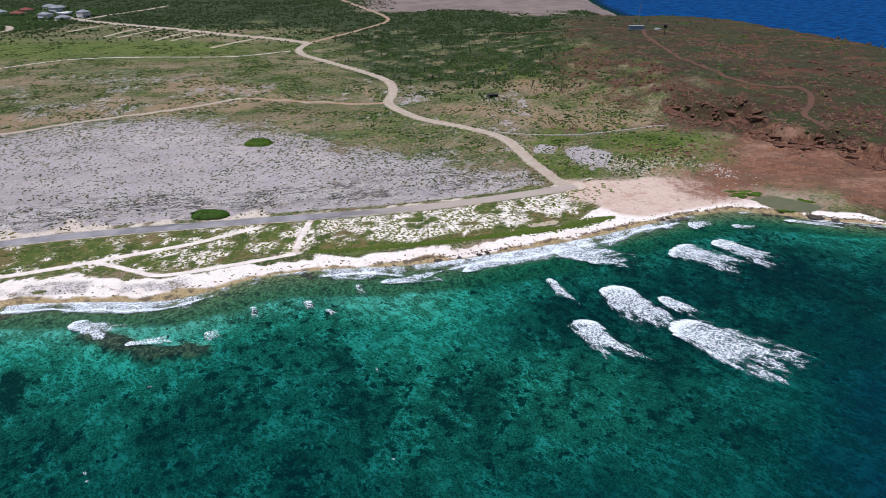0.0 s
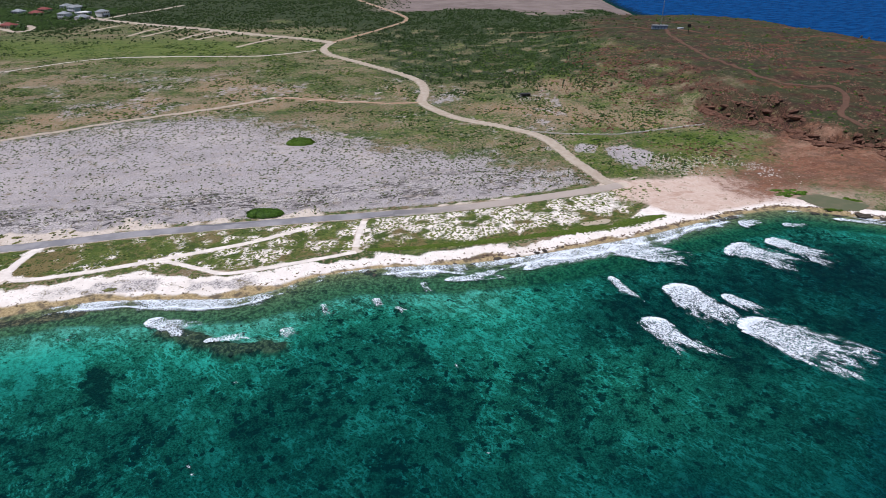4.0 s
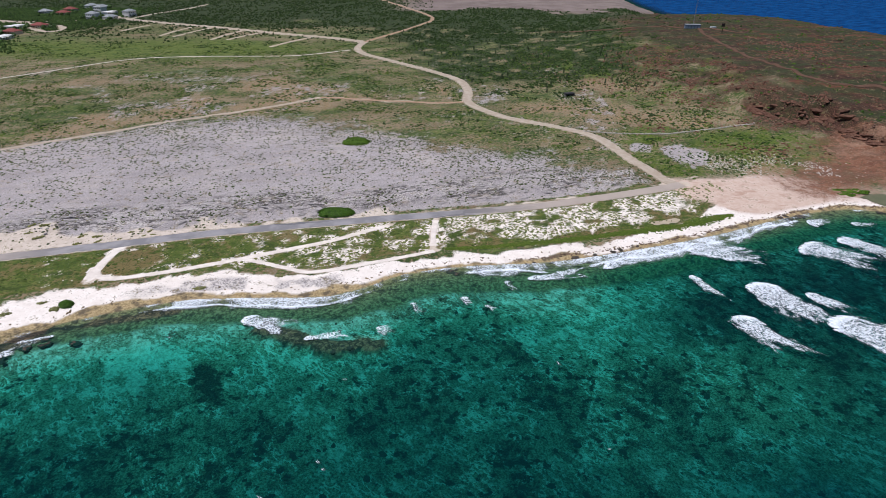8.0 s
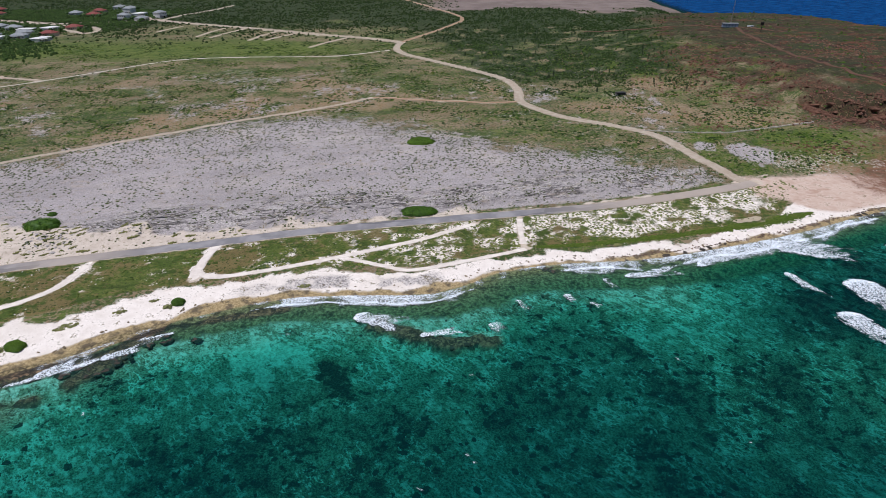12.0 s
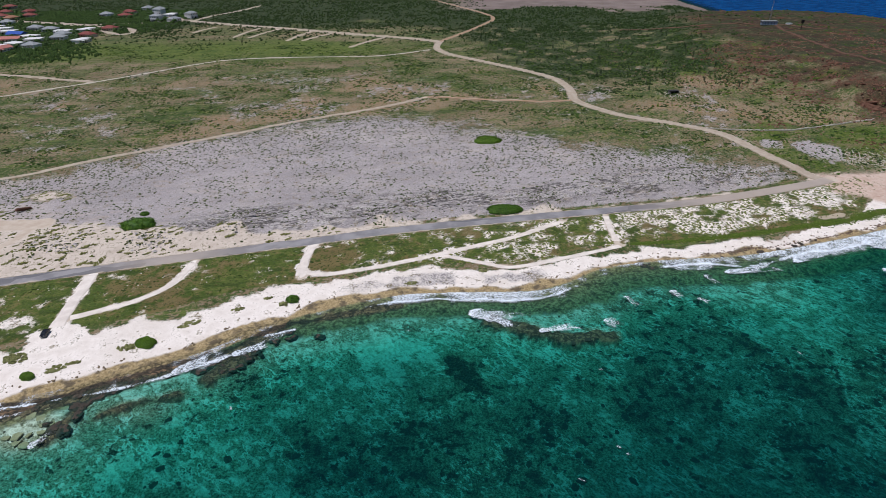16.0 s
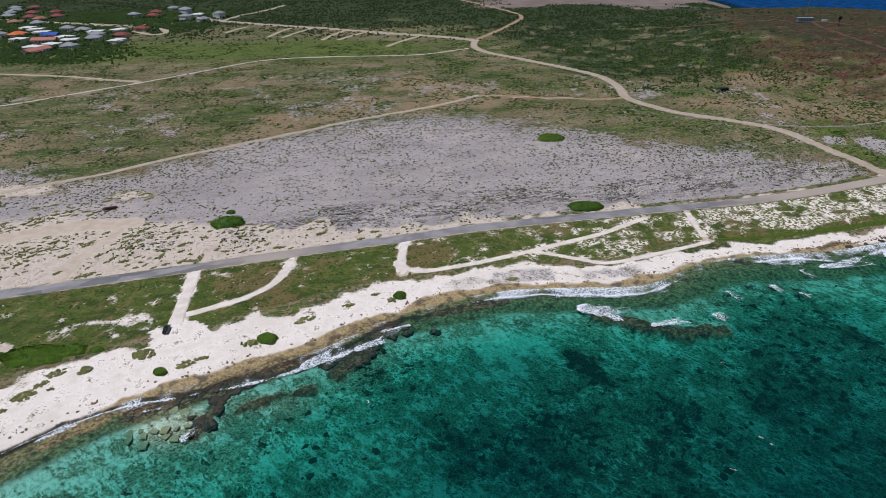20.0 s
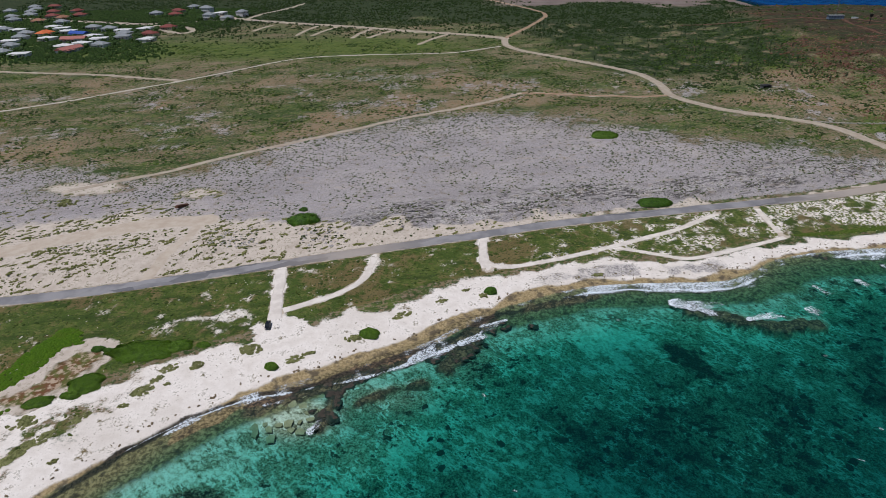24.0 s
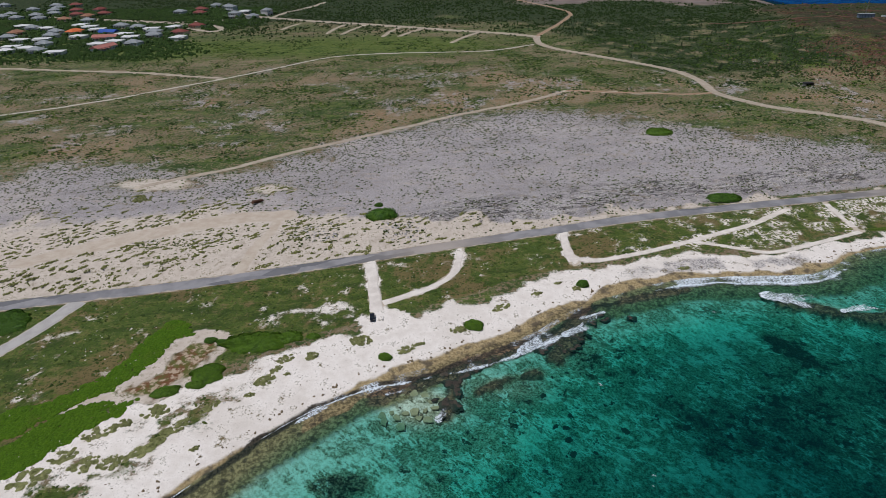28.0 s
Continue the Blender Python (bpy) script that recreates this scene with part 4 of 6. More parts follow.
for cx, cy, rx, ry, amount in [(-127, 133, 10.5, 4.2, 1.6), (-268, 80, 9, 4.5, 0.95), (-62, 104, 34, 16, .28), (-10, 90, 30, 12, .2), (-100, 108, 18, 12, .3), (-185, 124, 9, 24, .35), (-60, 128, 10, 24, .25), (-150, 100, 12, 26, .25), (-225, 88, 9, 4, .3), (-28, 140, 30, 8, .25),
                               (-163, 139, 6, 3, .5), (-193, 126, 14, 5, .4), (-173, 108, 7, 3, .5), (-141, 109, 8, 5, .4), (-129, 96, 9, 4, .4), (-111, 97, 9, 5, .5), (-68, 139, 6, 3, .6), (-54, 138, 5, 3, .6),
                               (-56, 127, 7, 5, .5), (-32, 148, 7, 4, .5), (-107, 114, 9, 5, .45), (-78, 117, 10, 5, .5), (-52, 117, 8, 4, .5), (9, 137, 18, 10, .5), (-27, 129, 12, 7, .4), (-37, 103, 12, 8, .7), (45, 180, 7, 12, .7),
                               (70, 150, 12, 9, .5), (105, 172, 16, 7, .4), (130, 200, 12, 20, .6), (75, 205, 12, 8, .5), (-170, 105, 5, 3, .7), (-168, 90, 5, 3, .7)]:
    u, v = (X - cx) * 0.5 - (Y - cy) * 0.87, (X - cx) * 0.87 + (Y - cy) * 0.5
    if cx == -268:
        u, v = X - cx, Y - cy
    reef_mask = reef_mask + (amount if amount > .9 else .55 * amount) * smooth(np.exp(-((u / rx) ** 2 + (v / ry) ** 2)), 0.2, 0.7)
reef_mask = np.where(reef_mask < .62, reef_mask, .62 + (reef_mask - .62) * .45) * smooth(-Z["sd"], 8, 22) + 0.1
Z["wet"] = np.maximum(Z["wet"], reef_flat(X, Y) * (Z["sd"] < 2))
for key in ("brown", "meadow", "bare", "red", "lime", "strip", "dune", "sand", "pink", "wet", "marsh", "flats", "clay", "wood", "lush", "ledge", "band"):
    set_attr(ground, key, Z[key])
set_attr(ground, "trail", smooth(-trail_distance(X, Y, soft_lines) + 0.8, 0, 1.4) * 0.9 * (Z["sand"] < 0.9))
set_attr(ground, "reef", reef_mask)
set_attr(ground, "under", smooth(-Z["sd"], -1.0, 2.0))
shelf_line = np.interp(X, [-340, -262, -245, -205, -170, 200], [0.8, 0.8, 4, 6, 2.5, 2.5])
set_attr(ground, "edge", np.exp(-((-Z["sd"] - shelf_line - 5 * (Z["n12"] - .5)) / 1.1) ** 2) * (.75 * smooth(-X, 150, 200) + .35) * (.4 + 1.1 * fbm(X, Y, 9, 59, 3)) + .7 * np.exp(-((reef_flat(X, Y) - .5) / .3) ** 2) * (Z["sd"] < -3))
flat = reef_flat(X, Y) * (Z["sd"] < 2)
shelf_end = np.interp(X, [-340, -280, -230, -205, -170, -60, 20, 120, 200], [9, 9, 7, 8, 10, 14, 18, 16, 10])
set_attr(ground, "flat", flat)
set_attr(ground, "sea", smooth(-Z["sd"] - shelf_end - 4 * (Z["n12"] - .5), 1, 4) * (1 - .9 * flat))

# ---- the sea ----
wx = axis([-5500, (-700, 600), (-420, 14), (300, 1.6), (480, 9), (1200, 60), (5500, 600)])
wy = axis([-4500, (-200, 430), (50, 25), (262, 1.6), (700, 30), (1500, 60), (5500, 600)])
GX, GY = np.meshgrid(wx, wy)
WX, WY = GX.ravel(), GY.ravel()
wsd = coast_distance(WX, WY)
wz = (fbm(WX * 0.9 + WY * 0.5, WY, 7, 61, 2) - 0.5) * 0.35 * smooth(-wsd, 0, 25)
sea = mesh_object("sea", np.stack([WX, WY, wz], -1), grid_faces(len(wx), len(wy)), MAT["water"], smooth_shade=True)
tagged(sea, "clear turquoise sea over sand and dark reef", "sea", kind="structure")
depth = np.interp(-wsd, [0, 6, 14, 40, 85, 130, 200, 700], [0.02, 0.09, 0.2, 0.35, 0.50, 0.66, 0.80, 1.0])
depth = depth + (fbm(WX, WY, 40, 71) - 0.5) * 0.22 * smooth(-wsd, 8, 40)
depth = depth - 0.12 * np.exp(-(((WX + 310) / 70) ** 2 + ((WY - 62) / 42) ** 2))
depth = depth + (0.10 * smooth(WX, -20, 90) + 0.16 * smooth(WX, 80, 190)) * smooth(-wsd, 20, 80) + 0.5 * smooth(WY, 400, 600)
slab_zone = np.exp(-(((WX + 248) / 13) ** 2 + ((WY - 106.5) / 9) ** 2) ** 2) + .4 * np.exp(-(((WX + 225) / 14) ** 2 + ((WY - 115) / 6) ** 2) ** 2)
depth = depth * (1 - .86 * np.clip(slab_zone, 0, 1)) * (1 - .7 * reef_flat(WX, WY)) - .13 * np.exp(-(((WX - 40) / 55) ** 2 + ((WY - 118) / 34) ** 2))
depth = depth + .16 * smooth(WX, -20, 45) * smooth(-wsd, 5, 16) * smooth(wsd, -75, -45) + .05 * np.exp(-((WX + 110) / 95) ** 4) * smooth(-wsd, 12, 40)
set_attr(sea, "depth", np.clip(depth, 0, 1))


# ---- roads and tracks ----
def ribbon(name, pts, width, material, label, rise=0.10, wobble=0.5, category="track", dusty=None, flare=0.0):
    line = curve_points(pts, 2.0)
    tan = np.gradient(line, axis=0)
    tan /= np.linalg.norm(tan, axis=1)[:, None]
    nor = np.stack([-tan[:, 1], tan[:, 0]], -1)
    across = np.array([-1.0, -0.96, -0.66, -0.33, 0, 0.33, 0.66, 0.96, 1.0])
    n = len(line)
    left = width / 2 + (fbm(line[:, 0], line[:, 1], 6, 81, 3) - 0.5) * 2 * wobble
    right = width / 2 + (fbm(line[:, 0], line[:, 1], 6, 83, 3) - 0.5) * 2 * wobble
    if flare:
        step_in = np.minimum(np.arange(n), np.arange(n)[::-1]) * 2.0
        grow = 1 + flare * np.exp(-step_in / 3.0)
        left, right = left * grow, right * grow
    half = np.where(across[None, :] < 0, left[:, None], right[:, None])
    off = across[None, :] * half
    px = line[:, 0][:, None] + nor[:, 0][:, None] * off
    py = line[:, 1][:, None] + nor[:, 1][:, None] * off
    pz = height(px.ravel(), py.ravel()).reshape(px.shape)
    k = np.ones(5) / 5
    mid = np.convolve(np.pad(pz.mean(axis=1), 2, mode="edge"), k, mode="valid")
    top = np.maximum(0.5 * mid[:, None] + 0.5 * pz, pz) + rise + 0.03 * (1 - across[None, :] ** 2)
    top[:, 0] = pz[:, 0] - 0.12
    top[:, -1] = pz[:, -1] - 0.12
    top[0] = pz[0] - 0.15
    top[-1] = pz[-1] - 0.15
    ob = mesh_object(name, np.stack([px, py, top], -1).reshape(-1, 3), grid_faces(9, n)[:, ::-1], material, smooth_shade=True)
    set_attr(ob, "side", np.tile(np.abs(across), n))
    if dusty is not None:
        set_attr(ob, "dusty", np.repeat(dusty(line[:, 0]), 9))
    return tagged(ob, label, category, kind="structure")


ribbon("road", ROAD, 6.6, MAT["asphalt"], "worn grey asphalt coast road with dark patches and sandy edges", 0.12, 0.45, "road",
       lambda x: np.maximum(smooth(x, -62, 10), 0.75 * np.exp(-((x + 243) / 22) ** 2)))
LOOKS = {
    "dirt_road": ("dirt", "pale beige packed dirt road winding inland"), "village_road": ("dirt", "wide pale dirt road to the village"),
    "village_side_road": ("dirt", "pale dirt side road in the scrub"), "back_road": ("reddirt", "narrow brown dirt road through trees"),
    "inland_track": ("dirt", "narrow tan dirt track across the scrub"), "link_track": ("reddirt", "reddish dirt track joining two roads"),
    "stone_track": ("stonetrack", "thin pale gravel track between low plants"), "west_track": ("dirt", "tan dirt track below the village"),
    "beach_access": ("sandtrack", "white sand access lane to the beach"), "beach_loop": ("sandtrack", "curved white sand lane round a green patch"),
    "east_access": ("sandtrack", "short white sand lane from the road"), "concrete_lane": ("concrete", "worn grey concrete lane off the road"),
    "sand_path": ("sandtrack", "pale sand path through coastal plants"), "shore_path": ("sandtrack", "faint sand path above the shore"),
    "short_path": ("sandtrack", "short sand path from road to beach"), "hill_track": ("hilldirt", "faint red dirt track over the hill"),
    "mast_track": ("hilldirt", "red dirt track to the hilltop station"),
}
LOOKS["village_lane"] = ("dirt", "pale curved dirt lane in the village")
LOOKS["upper_lane"] = ("dirt", "straight pale dirt lane in the village")
for key in TRACKS:
    if key.startswith("plot_drive"):
        LOOKS[key] = ("dirt", "short pale dirt drive into an empty plot")
for key, (look_name, text) in LOOKS.items():
    w, pts = TRACKS[key]
    ribbon("plot_drive" if key.startswith("plot") else key, pts, w, MAT[look_name], text, 0.3 if look_name == "hilldirt" else 0.05, (0.24 if look_name == "sandtrack" else 0.14) * w, flare=0.3 if look_name in ("sandtrack", "concrete") else 0.0)


HOUSES = [(-977, 1032, 0), (-856, 979, 0), (-848, 1014, 3), (-823, 910, 0), (-779, 893, 3), (-774, 948, 3), (-742, 899, 3), (-768, 842, 7), (-728, 828, 0), (-814, 858, 0), (-852, 868, 0), (-882, 883, 0),
          (-692, 730, 1), (-763, 729, 7), (-672, 745, 4), (-646, 722, 2), (-631, 684, 5), (-705, 704, 0), (-667, 694, 4), (-752, 697, 0), (-724, 675, 4), (-680, 649, 0), (-606, 656, 4), (-600, 620, 5),
          (-629, 760, 0), (-620, 706, 4), (-604, 744, 4), (-582, 756, 4), (-544, 676, 4), (-557, 714, 3), (-580, 645, 0), (-700, 612, 4), (-666, 612, 0), (-640, 600, 4), (-581, 696, 0), (-602, 684, 4),
          (-562, 920, 6), (-535, 894, 4), (-533, 846, 6), (-508, 842, 0), (-496, 872, 6), (-597, 888, 3), (-632, 904, 0), (-887, 963, 0), (-790, 786, 4), (-745, 762, 4), (-656, 774, 0), (-714, 785, 4),
          (-701, 678, 4), (-617, 641, 4), (-591, 722, 0), (-555, 763, 3), (-694, 769, 4), (-717, 734, 0), (-684, 624, 4), (-705, 631, 4), (-886, 909, 0), (-839, 893, 0), (-879, 1012, 0), (-807, 943, 3), (-753, 873, 7), (-844, 947, 0), (-604, 975, 0), (-580, 960, 0), (-610, 929, 3), (-767, 769, 0)]


# ---- scattered plants and stones, joined ----
def dome(rng, sides=7, rings=2, rough=0.35):
    """A ragged low-poly clump of radius and height one."""
    v = [(0, 0, 1.0 + rng.uniform(-.15, .15))]
    for r in range(1, rings + 1):
        a = r / rings * math.pi / 2
        for s in range(sides):
            b = 2 * math.pi * (s + 0.5 * (r % 2)) / sides
            k = 1 + rng.uniform(-rough, rough)
            v.append((math.sin(a) * math.cos(b) * k, math.sin(a) * math.sin(b) * k, math.cos(a) * (1 + rng.uniform(-rough, rough)) - (0.15 if r == rings else 0)))
    f = [(0, 1 + s, 1 + (s + 1) % sides) for s in range(sides)]
    for r in range(1, rings):
        o, q = 1 + (r - 1) * sides, 1 + r * sides
        for s in range(sides):
            s1 = (s + 1) % sides
            f += [(o + s, q + s, q + s1), (o + s, q + s1, o + s1)]
    return np.array(v), np.array(f)


def scatter(name, x, y, radius, tall, material, label, category, lumps=1, sides=6, rough=0.4, seed=3):
    """Many clumps joined into one mesh, standing on the ground."""
    rng = np.random.default_rng(seed)
    if lumps > 1:
        n = len(x)
        x, y = np.repeat(x, lumps), np.repeat(y, lumps)
        big = np.repeat(radius, lumps)
        a, r = rng.uniform(0, 2 * np.pi, n * lumps), rng.uniform(0.2, 0.85, n * lumps) * big
        x, y = x + np.cos(a) * r, y + np.sin(a) * r
        radius, tall = big * rng.uniform(0.4, 0.75, n * lumps), np.repeat(tall, lumps) * rng.uniform(0.6, 1.1, n * lumps)
    z = height(x, y)
    shapes = [dome(rng, sides, 2, rough) for _ in range(8)]
    verts, faces, base = [], [], 0
    pick = rng.integers(0, 8, len(x))
    turn = rng.uniform(0, 2 * np.pi, len(x))
    squash = rng.uniform(0.65, 1.35, len(x))
    for k, (v, f) in enumerate(shapes):
        q = np.nonzero(pick == k)[0]
        if not len(q):
            continue
        c, s = np.cos(turn[q])[:, None], np.sin(turn[q])[:, None]
        vx, vy = v[None, :, 0] * squash[q][:, None], v[None, :, 1] / squash[q][:, None]
        px = x[q][:, None] + (vx * c - vy * s) * radius[q][:, None]
        py = y[q][:, None] + (vx * s + vy * c) * radius[q][:, None]
        pz = z[q][:, None] + v[None, :, 2] * tall[q][:, None] - 0.03
        verts.append(np.stack([px, py, pz], -1).reshape(-1, 3))
        faces.append((f[None] + base + np.arange(len(q))[:, None, None] * len(v)).reshape(-1, 3))
        base += len(q) * len(v)
    ob = mesh_object(name, np.vstack(verts), np.vstack(faces), material)
    return tagged(ob, label, category, kind="stuff")


def sample(n, x0, x1, y0, y1, weight, clear=0.5, seed=1):
    """Random places kept with the chance weight(zones, x, y)."""
    rng = np.random.default_rng(seed)
    x, y = rng.uniform(x0, x1, n), rng.uniform(y0, y1, n)
    inside = np.abs(x + 110) < 300 + 0.85 * np.maximum(y - 60, 0)
    x, y = x[inside], y[inside]
    zz = zones(x, y)
    keep = (rng.random(len(x)) < weight(zz, x, y)) & (zz["sd"] > 2)
    x, y = x[keep], y[keep]
    keep = trail_distance(x, y) > clear
    return x[keep], y[keep], rng


x, y, r = sample(60000, -480, 75, 195, 420, lambda z, x, y: np.minimum(1, z["lime"] * 1.5) * (0.12 + 0.5 * smooth(z["n12"], .42, .7) + .6 * smooth(y - lime_y(x), -70, 0)), seed=11)
scatter("limestone_tufts", x, y, r.uniform(.22, .6, len(x)) * r.uniform(.6, 1.5, len(x)), r.uniform(.12, .30, len(x)), MAT["tuft"], "small dry green tufts on grey limestone", "plants", 1, 6)
x, y, r = sample(64000, -640, 140, 270, 660, lambda z, x, y: z["inland"] * (1 - z["pink"]) * (1 - z["clay"]) * (1 - .8 * z["brown"]) * (1 - .7 * z["meadow"]) * (0.10 + smooth(z["n12"], .36, .68)), seed=12)
scatter("scrub", x, y, r.uniform(.3, 1.1, len(x)), r.uniform(.16, .5, len(x)), MAT["scrub"], "low olive green scrub on dry soil", "scrub", 2, 5)
x, y, r = sample(15000, -640, 150, 285, 640, lambda z, x, y: z["inland"] * (1 - z["pink"]) * (1 - z["clay"]) * smooth(z["n40"] * .4 + z["n12"] * .6, .47, .6), seed=32)
scatter("green_shrubs", x, y, r.uniform(.5, 1.5, len(x)), r.uniform(.3, .8, len(x)), MAT["shoreband"], "brighter green low shrubs in drifts over the plain", "shrubs", 2, 6)
x, y, r = sample(20000, -640, 150, 300, 660, lambda z, x, y: z["inland"] * (1 - z["pink"]) * (1 - z["clay"]) * smooth(z["n12"], .5, .66), seed=33)
scatter("dark_shrubs", x, y, r.uniform(.4, 1.4, len(x)), r.uniform(.3, .9, len(x)), MAT["tree"], "dark green shrubs dotted over the plain", "shrubs", 3, 6)
x, y, r = sample(52000, -950, 330, 650, 1350, lambda z, x, y: (1 - z["bare"]) * (1 - .7 * z["meadow"]) * (0.08 + .9 * smooth(z["n40"] * .5 + z["n12"] * .5, .38, .6) * smooth(y, 640, 760)) * (1 - .93 * z["red"]), seed=13)
scatter("thorn_woodland", x, y, r.uniform(.8, 2.0, len(x)), r.uniform(.8, 2.1, len(x)), MAT["tree"], "dark green thorn trees in dense dry woodland", "trees", 2, 7)
x, y, r = sample(24000, -150, 170, 430, 800, lambda z, x, y: (1 - z["red"]) * (.06 + .9 * smooth(z["n12"], .45, .65)) * smooth(x + .3 * (y - 600), -110, -40), seed=14)
scatter("valley_trees", x, y, r.uniform(.5, 1.3, len(x)), r.uniform(.4, 1.2, len(x)), MAT["tree"], "small dark trees in the valley", "trees", 2, 6)
x, y, r = sample(40000, -960, -450, 545, 960, lambda z, x, y: smooth(y + x * .02 + (z["n40"] - .5) * 40, 545, 580) * (.35 + .65 * smooth(z["n12"], .38, .5)) * smooth(-x - .55 * np.clip(y - 600, 0, 200) * (y < 740), 470, 545), 3.0, seed=24)
near = np.min([(x - q[0]) ** 2 + (y - q[1]) ** 2 for q in HOUSES], axis=0) > 150
x, y = x[near], y[near]
scatter("village_thicket", x, y, r.uniform(1.0, 2.6, len(x)), r.uniform(1.0, 2.8, len(x)), MAT["garden"], "thicket of dark green shrubs round the village", "shrubs", 2, 6)
x, y, r = sample(52000, -440, 85, 60, 285, lambda z, x, y: z["strip"] * (1 - .9 * z["sand"]) * (0.15 + .8 * smooth(z["n4"], .35, .65)), 0.4, seed=15)
scatter("coastal_creepers", x, y, r.uniform(.25, .75, len(x)), r.uniform(.08, .26, len(x)), MAT["mat"], "low green creepers and grass behind the beach", "plants", 1, 6)
x, y, r = sample(14000, 50, 420, 255, 780, lambda z, x, y: (.3 + .7 * z["red"]) * smooth(z["n12"], .46, .76) * .6 * (1 - z["pink"]) * (1 - z["clay"]) * smooth(z["sd"], 20, 30), seed=16)
scatter("hill_scrub", x, y, r.uniform(.35, 1.3, len(x)), r.uniform(.25, .8, len(x)), MAT["scrub"], "sparse low scrub on the red hill", "scrub", 1, 6)
x, y, r = sample(16000, 50, 340, 290, 600, lambda z, x, y: (1 - z["pink"]) * (1 - z["clay"]) * smooth(y, 300, 330) * smooth(x, 50, 110) * smooth(z["n40"] * .6 + z["n4"] * .4, .53, .62) * .9, seed=17)
scatter("hill_rocks", x, y, r.uniform(.25, 1.25, len(x)) ** 1.3, r.uniform(.2, .8, len(x)), MAT["redrock"], "broken red-brown rocks on the hillside", "rocks", 1, 5, .6)
x, y, r = sample(16000, -420, 70, 200, 330, lambda z, x, y: z["lime"] * smooth(z["n12"], .46, .66) * smooth(-z["rd"], -55, -20), seed=18)
scatter("limestone_rubble", x, y, r.uniform(.15, .75, len(x)), r.uniform(.12, .5, len(x)), MAT["limestone"], "jagged grey limestone rubble", "rocks", 1, 5, .6)
x, y, r = sample(30000, -400, 205, 20, 268, lambda z, x, y: np.exp(-((z["sd"] - 4.2 - 4 * (z["n12"] - .5)) / 1.7) ** 2), seed=19)
scatter("shore_rocks", x, y, r.uniform(.12, .6, len(x)), r.uniform(.1, .42, len(x)), MAT["shorerock"], "brown weathered rocks along the waterline", "rocks", 1, 5, .6)
x, y, r = sample(60000, -60, 215, 180, 285, lambda z, x, y: np.exp(-((z["sd"] - 2.2 - 3 * (z["n12"] - .5)) / .9) ** 2) * smooth(x, -60, 0), seed=36)
scatter("rim_rocks", x, y, r.uniform(.2, .6, len(x)), r.uniform(.12, .35, len(x)), MAT["rimrock"], "dark red-brown rocks at the edge of the sea", "rocks", 1, 5, .6)
x, y, r = sample(15000, -430, 85, 60, 285, lambda z, x, y: z["strip"] * .4 * smooth(z["n12"] * .5 + z["n4"] * .5, .46, .6), 0.4, seed=20)
scatter("pale_stones", x, y, r.uniform(.12, .45, len(x)), r.uniform(.1, .3, len(x)), MAT["palestone"], "pale limestone stones lying in the grass", "stones", 1, 5, .5)


x, y, r = sample(36000, -180, 85, 175, 285, lambda z, x, y: z["verge"] * z["sand"] * .9 * smooth(z["n4"], .3, .55), 0.3, seed=25)
scatter("sand_creepers", x, y, r.uniform(.25, .85, len(x)), r.uniform(.08, .2, len(x)), MAT["sandcreeper"], "sparse olive creepers on pale sand", "plants", 1, 6)
x, y, r = sample(5000, 300, 450, 520, 800, lambda z, x, y: np.exp(-((z["sd"] - 16) / 9) ** 2) * .8 * smooth(z["n12"], .4, .6), seed=26)
scatter("cliff_rocks", x, y, r.uniform(.8, 3.4, len(x)), r.uniform(.6, 3.2, len(x)), MAT["reefrock"], "dark broken rocks along the cliff edge", "rocks", 1, 6, .6)
x, y, r = sample(9000, 70, 190, 280, 345, lambda z, x, y: np.exp(-(((y - 306 + .12 * (x - 110)) / 11) ** 2)) * smooth(x, 75, 95) * smooth(-x, -175, -140) * smooth(z["n12"], .42, .6), seed=34)
scatter("foot_rubble", x, y, r.uniform(.15, .55, len(x)), r.uniform(.08, .3, len(x)), MAT["palestone"], "pale rubble at the foot of the hill", "stones", 1, 5, .6)
x, y, r = sample(22000, 10, 260, 340, 600, lambda z, x, y: .55 * smooth(z["n40"] * .5 + z["n4"] * .5, .5, .62) * smooth(x + .2 * (y - 400), 20, 70) * (1 - z["wood"] * .5), seed=35)
scatter("hill_stones", x, y, r.uniform(.2, .8, len(x)), r.uniform(.15, .55, len(x)), MAT["pinkstone"], "pinkish grey broken stones on the hillside", "stones", 1, 5, .6)
x, y, r = sample(30000, 80, 340, 290, 560, lambda z, x, y: z["band"] ** 2 * .6 * smooth(z["n4"], .45, .62), seed=31)
scatter("scarp_rocks", x, y, r.uniform(.3, 1.5, len(x)) ** 1.4, r.uniform(.3, 1.5, len(x)), MAT["redrock"], "dark red broken rocks along the rock bands of the hill", "rocks", 1, 5, .7)
x, y, r = sample(9000, 30, 170, 300, 600, lambda z, x, y: z["lush"] * .9 * smooth(z["n4"], .42, .58), seed=27)
scatter("valley_grass", x, y, r.uniform(.3, .9, len(x)), r.uniform(.12, .4, len(x)), MAT["shoreband"], "green grass patches in the valley", "grass", 1, 6)


x, y, r = sample(60000, -400, 100, 20, 262, lambda z, x, y: .8 * np.exp(-((z["sd"] - 11 - 5 * (z["n40"] - .5) - 3 * (z["n12"] - .5)) / .45) ** 2) * smooth(z["n12"], .3, .5) + .6 * np.exp(-((z["sd"] - 13.5 - 5 * (z["n40"] - .5)) / .35) ** 2) * smooth(z["n12"], .4, .55) + .4 * np.exp(-((z["sd"] - 17 - 8 * (z["n40"] - .5)) / .4) ** 2) * smooth(z["n12"], .45, .6), seed=28)
